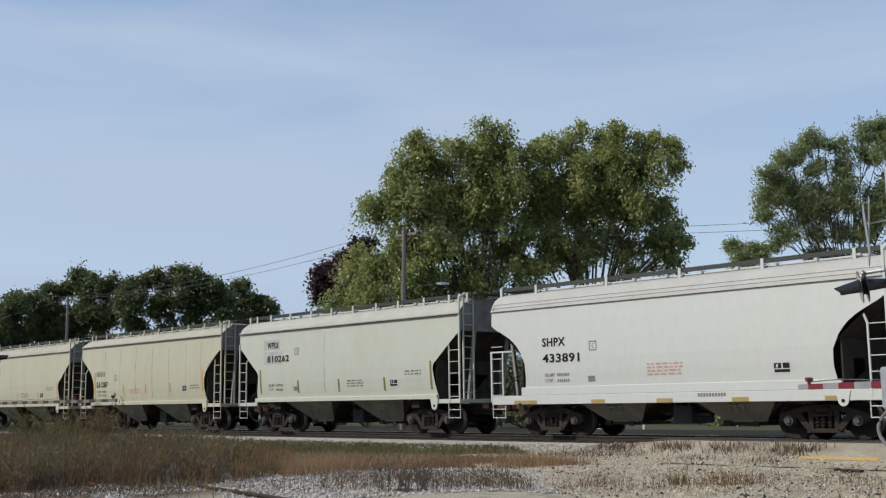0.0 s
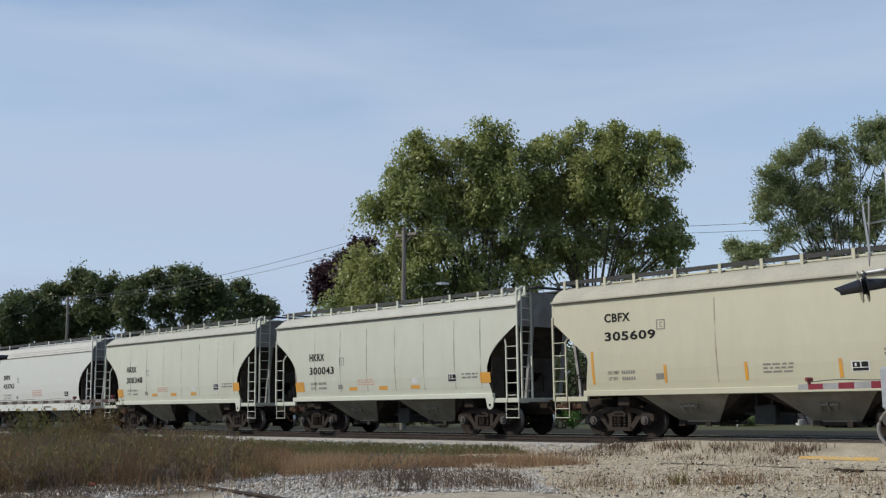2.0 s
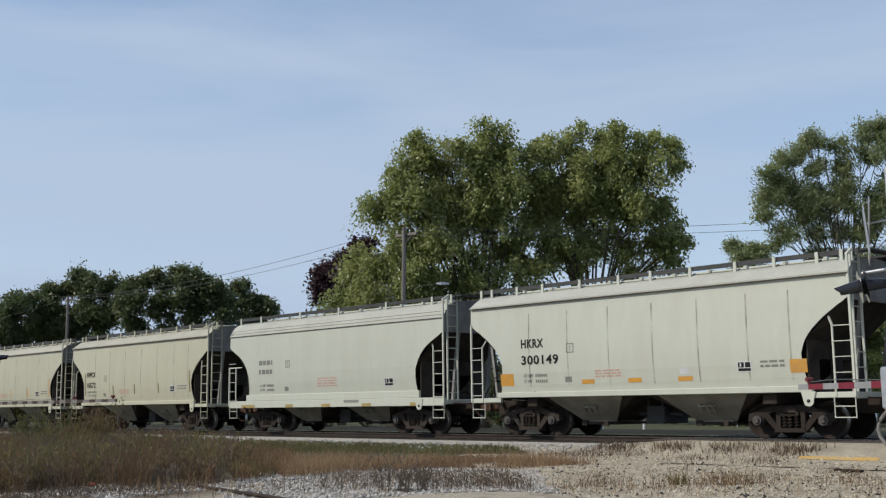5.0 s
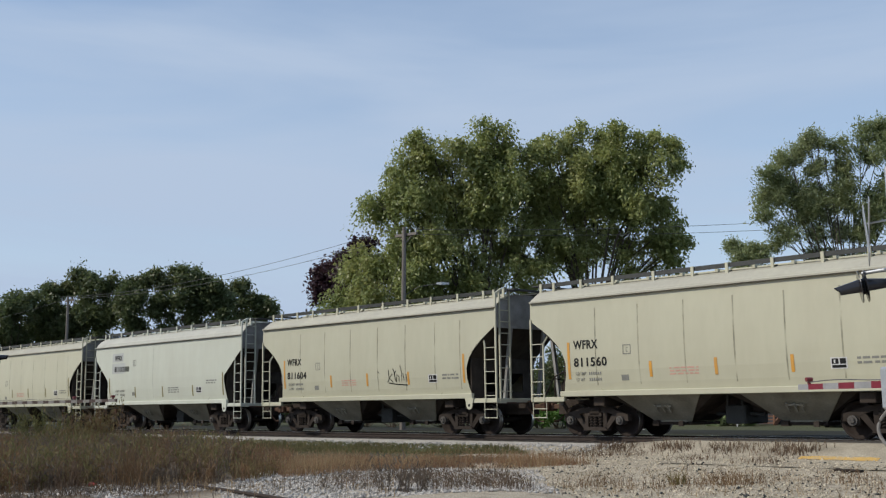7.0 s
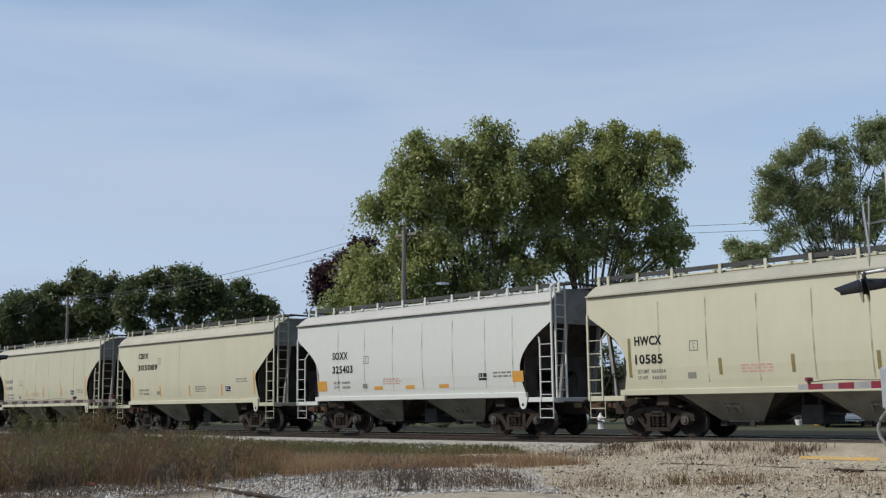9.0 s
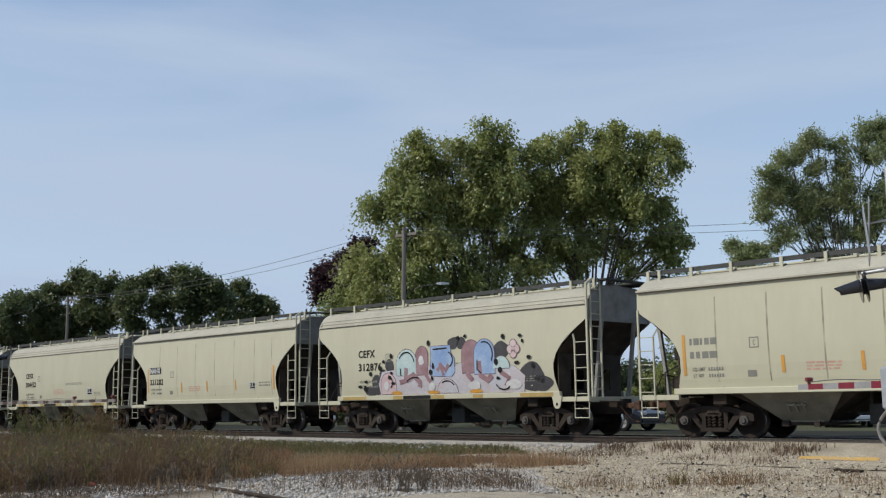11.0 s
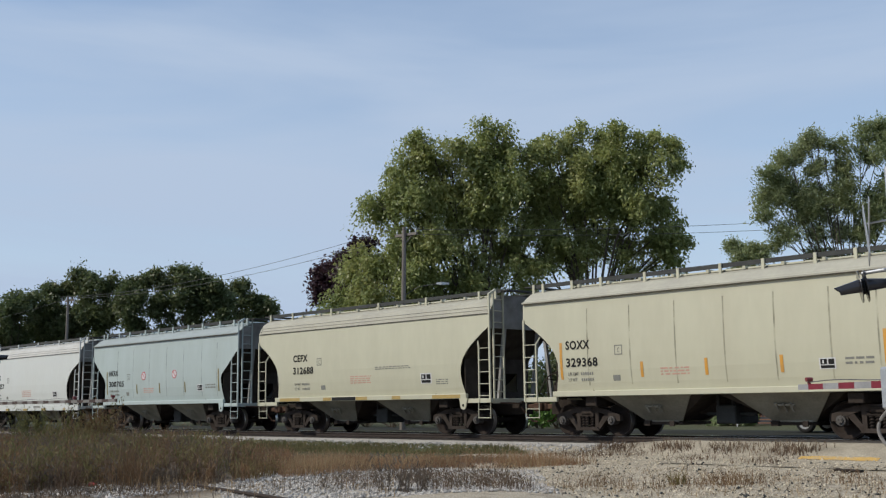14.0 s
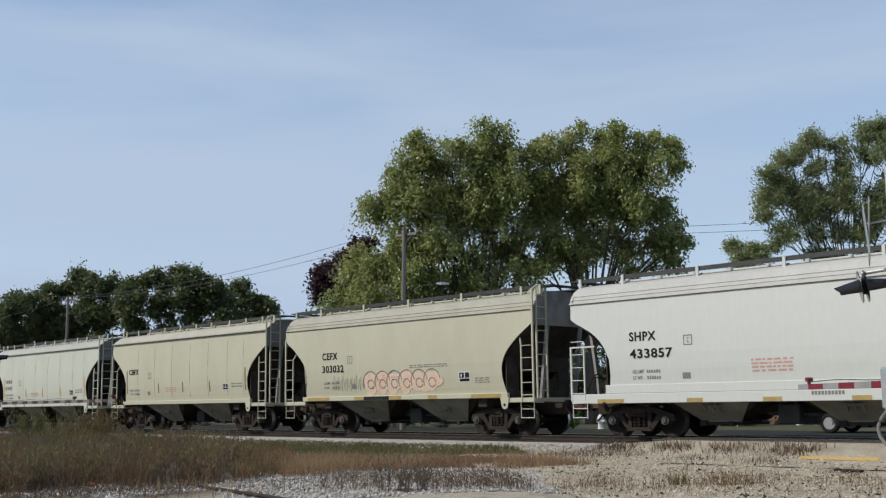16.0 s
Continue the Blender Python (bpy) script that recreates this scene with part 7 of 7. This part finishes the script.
# ---- crossing gates ----
def crossing_gate(base, arm_dir, arm_len, label, lamps, turn, height=3.9, arm_z=1.2, reach=(0.0, 0.0), stripes=("sheet_red", "sheet_grey"), paint="steel", swing=0.0):
    """A signal mast with crossbuck, back-to-back hooded lamps held out to one side, and a lowered striped arm along x."""
    top = tagged(new("crossing_gate"), label, "crossing gate")
    top.matrix_basis = Matrix.Translation(base) @ pose(0, 0, 0, 0, 0, swing)
    part("mast", tube(bmesh.new(), [(0, 0, 0), (0, 0, height + 0.6)], 0.06, 12), M[paint], top)
    part("base", box(bmesh.new(), -0.18, 0.18, -0.18, 0.18, -0.5, 0.12, 0.02), M["concrete"], top)
    part("gate_mechanism", box(bmesh.new(), -0.20, 0.20, -0.26, 0.26, 1.0, 1.62, 0.03), M[paint], top, "grey steel gate mechanism housing")
    x = 0.3
    while x < arm_len:
        w = min(0.406, arm_len - x)
        h = 0.108 - 0.02 * x / arm_len
        bm = box(bmesh.new(), min(arm_dir * x, arm_dir * (x + w)), max(arm_dir * x, arm_dir * (x + w)), -0.03, 0.0, arm_z - h / 2, arm_z + h / 2)
        part("arm_stripe", bm, M[stripes[0]] if (int((arm_len - x) / 0.406 + 0.5) % 2) == 0 else M[stripes[1]], top)
        x += 0.406
    for d in lamps:
        bm = bmesh.new()
        tube(bm, [(arm_dir * d, -0.07, arm_z + 0.12), (arm_dir * d, 0.04, arm_z + 0.12)], 0.038, 10)
        box(bm, arm_dir * d - 0.03, arm_dir * d + 0.03, -0.03, 0.0, arm_z + 0.04, arm_z + 0.10)
        part("arm_lamp", bm, M["lamp_red"], top, "small dull red arm lamp")
    part("arm_cable", tube(bmesh.new(), [(arm_dir * q, -0.015, arm_z + 0.085 - 0.015 * math.sin(q * 3)) for q in [0.3 + (lamps[0] - 0.3) * j / 12 for j in range(13)]], 0.008, 4), M["wire"], top)
    part("counterweight", bar(bmesh.new(), (0.0, -0.02, arm_z), (-arm_dir * 0.9, -0.02, arm_z + 0.1), 0.08), M[paint], top)
    part("power_cable", tube(bmesh.new(), [(-0.10 - 0.2 * math.sin(q * 0.28), -0.2 - 0.06 * math.sin(q * 0.28), 1.02 - 0.055 * q) for q in range(12)], 0.026, 8), M["backgrey"], top)
    zl = height - 1.15
    head = Matrix.Translation((reach[0], reach[1], zl)) @ pose(0, 0, 0, 0, 0, turn) @ pose(0, 0, 0, 8, 0, 0)
    bm = bmesh.new()
    tube(bm, [(0, 0, zl + 0.22), (reach[0], reach[1], zl + 0.20), (reach[0], reach[1], zl + 0.05)], 0.028, 8)
    part("lamp_bracket", bm, M[paint], top)
    for sy in (-1, 1):
        bm = bmesh.new()
        lathe_y(bm, [(0.0, 0.0), (0.0, 0.245), (0.012, 0.25), (0.03, 0.13), (0.05, 0.12), (0.05, 0.0)], 24)
        ob = part("lamp_target", bm, M["hood"], top, "black round signal background")
        ob.matrix_basis = head @ Matrix.Translation((0, sy * 0.05, 0)) @ (Matrix() if sy < 0 else FLIP)
        hood = bmesh.new()
        r0, r1 = [], []
        for q in range(13):
            a = math.pi * (-0.22 + 1.44 * q / 12)
            cut = 0.37 - 0.08 * (1 - math.sin(max(0, min(math.pi, a))))
            r0.append((hood.verts.new((0.118 * math.cos(a), -0.005, 0.118 * math.sin(a))), hood.verts.new((0.110 * math.cos(a), -0.005, 0.110 * math.sin(a)))))
            r1.append((hood.verts.new((0.075 * math.cos(a), -cut, 0.075 * math.sin(a) - 0.025)), hood.verts.new((0.067 * math.cos(a), -cut, 0.067 * math.sin(a) - 0.025))))
        for q in range(12):
            hood.faces.new((r0[q][0], r0[q + 1][0], r1[q + 1][0], r1[q][0]))
            hood.faces.new((r0[q][1], r1[q][1], r1[q + 1][1], r0[q + 1][1]))
            hood.faces.new((r1[q][0], r1[q + 1][0], r1[q + 1][1], r1[q][1]))
        part("lamp_hood", hood, M["hood"], ob, "glossy black lamp hood")
        part("lens", lathe_y(bmesh.new(), [(-0.012, 0.0), (-0.010, 0.08), (-0.001, 0.10)], 16), M["lamp_red"], ob, "dark red lens")
    for a in (45, -45):
        ob = part("crossbuck_blade", box(bmesh.new(), -0.61, 0.61, -0.008, 0.008, -0.075, 0.075), M["steel"], top, "white crossbuck blade")
        ob.matrix_basis = Matrix.Translation((reach[0] * 0.75, reach[1] * 0.75, height - 0.33)) @ pose(0, 0, 0, 0, 0, turn - 2.0) @ Matrix.Translation((0, -0.02 if a > 0 else 0.02, 0)) @ pose(0, 0, 0, 0, a, 0)
    for dz in (-0.20,):
        part("crossbuck_bracket", bar(bmesh.new(), (0, 0, height + dz), (reach[0] * 0.75, reach[1] * 0.75, height + dz), 0.025), M[paint], top)
    return top


def build_gates():
    crossing_gate((-6.78, -10.33, -0.20), -1, 2.62, "crossing gate with lowered red-and-white arm beside the road", (2.32,), -60 + 28.6, 4.0, 1.37, (-0.56, -0.16), swing=-28.6)
    crossing_gate((-39.6, -10.7, -0.35), 1, 9.75, "distant crossing gate with its dull lowered arm", (7.0, 9.5), -40, 4.3, 1.56, (0.75, 0.0), ("backdark", "backgrey"), "backdark")


# ---- the train ----
TRAIN = [
    ("", "", "curved", "cream", -9.35, {}),
    ("SHPX", "433891", "round", "white", -23.30, {}),
    ("WFRX", "810262", "angular", "pale", -37.21, {"patch": 1, "mw": 0.72, "faded": 1}),
    ("NAHX", "331207", "curved", "cream", -51.09, {"faded_mark": 1}),
    ("CBFX", "305609", "angular", "cream", -64.94, {}),
    ("HKRX", "300043", "curved", "pale", -78.85, {"orange_tabs": 1}),
    ("HKRX", "300348", "curved", "pale", -92.75, {"orange_tabs": 1}),
    ("SHPX", "433763", "round", "white", -106.68, {}),
    ("HWCX", "11045", "curved", "cream", -120.58, {"faded": 1}),
    ("HKRX", "300149", "curved", "pale", -134.52, {"orange_tabs": 1}),
    ("", "", "round", "pale", -148.30, {}),
    ("HWCX", "10572", "curved", "cream", -162.45, {"faded": 1}),
    ("WFRX", "811560", "curved", "cream", -176.15, {}),
    ("WFRX", "811604", "curved", "cream", -190.10, {"tag": 1}),
    ("WFRX", "810280", "angular", "pale", -204.10, {"patch": 1, "mw": 0.72, "faded": 1}),
    ("HWCX", "10585", "curved", "cream", -218.08, {"faded": 1}),
    ("SOXX", "325403", "curved", "white", -231.92, {"orange_tabs": 1}),
    ("CBFX", "305089", "angular", "cream", -245.95, {}),
    ("", "", "curved", "cream", -260.30, {}),
    ("CEFX", "312876", "lined", "cream", -274.58, {"graffiti": 1}),
    ("NAHX", "331202", "curved", "cream", -288.53, {"boxed": 1}),
    ("CEFX", "304452", "lined", "cream", -302.37, {}),
    ("SOXX", "329464", "curved", "cream", -316.38, {"faded": 1}),
    ("SOXX", "329368", "curved", "cream", -330.29, {}),
    ("CEFX", "312688", "lined", "cream", -344.22, {}),
    ("HKRX", "300705", "curved", "grey", -358.19, {"faded": 1, "roundels": 1, "cut": "angular"}),
    ("SHPX", "433857", "round", "white", -372.20, {}),
    ("CEFX", "303032", "lined", "cream", -386.16, {"graffiti2": 1}),
    ("CBFX", "", "curved", "cream", -399.97, {"faded": 1}),
    ("", "", "curved", "pale", -413.90, {}),
    ("", "", "curved", "cream", -427.85, {}),
]
WORDS = {"cream": "weathered cream", "pale": "pale off-white", "white": "clean white", "grey": "grey-green"}
STYLE_WORDS = {"curved": "with seamed sides and curved cut-outs", "angular": "with smooth sides and angular cut-outs",
               "round": "with rounded sides and deep sill", "lined": "with creased roof and yellow strips"}


def build_train():
    out = []
    for k, (mk, num, style, paint, left, extra) in enumerate(TRAIN):
        label = "%s covered hopper car %s" % (WORDS[paint], STYLE_WORDS[style])
        if extra.get("graffiti") or extra.get("graffiti2"):
            label = "%s covered hopper car with spray-painted graffiti on its side" % WORDS[paint]
        car = hopper_car(mk, num or "", style, paint, label, extra, 100 + k, bool(extra.get("faded")))
        out.append((car, left + HALF))
    return out


build_ground()
build_track()
build_road()
build_trees()
build_poles()
build_gates()
build_growth()
build_litter()
build_house()
build_yard()
SEDAN = black_car()
CARS = build_train()


# ---- motions ----
def train_shift(t):
    """How far the train has rolled after t seconds; it slows a little towards the end."""
    return SPEED * t - (0.013 * (t - 7.0) ** 2 if t > 7.0 else 0.0)


ROLL_R = 0.485


def motions():
    # all wheelsets turn alike: one is keyed frame by frame, the rest share its keys
    first = WHEELSETS[0]
    walk(first, [(k / 30, pose(0, 0, 0) @ Matrix.Rotation(train_shift(k / 30) / ROLL_R, 4, "Y")) for k in range(481)])
    for ws in WHEELSETS[1:]:
        ws.rotation_mode = "QUATERNION"
        ws.animation_data_create()
        ws.animation_data.action = first.animation_data.action
        ws.animation_data.action_slot = first.animation_data.action_slot
    for car, x in CARS:
        walk(car, [(float(t), pose(x + train_shift(t), 0, 0.004)) for t in range(17)])
    # the sedan drives along the far road and stops short of the crossing
    walk(SEDAN, [(t, pose(x, 10.0, -0.155)) for t, x in ((0.0, -166.0), (4.0, -115.0), (8.0, -63.0), (9.2, -48.0), (10.3, -33.5), (11.3, -26.2), (12.0, -23.9), (12.7, -21.4), (13.5, -18.4), (14.8, -16.6), (16.0, -16.4))])


motions()
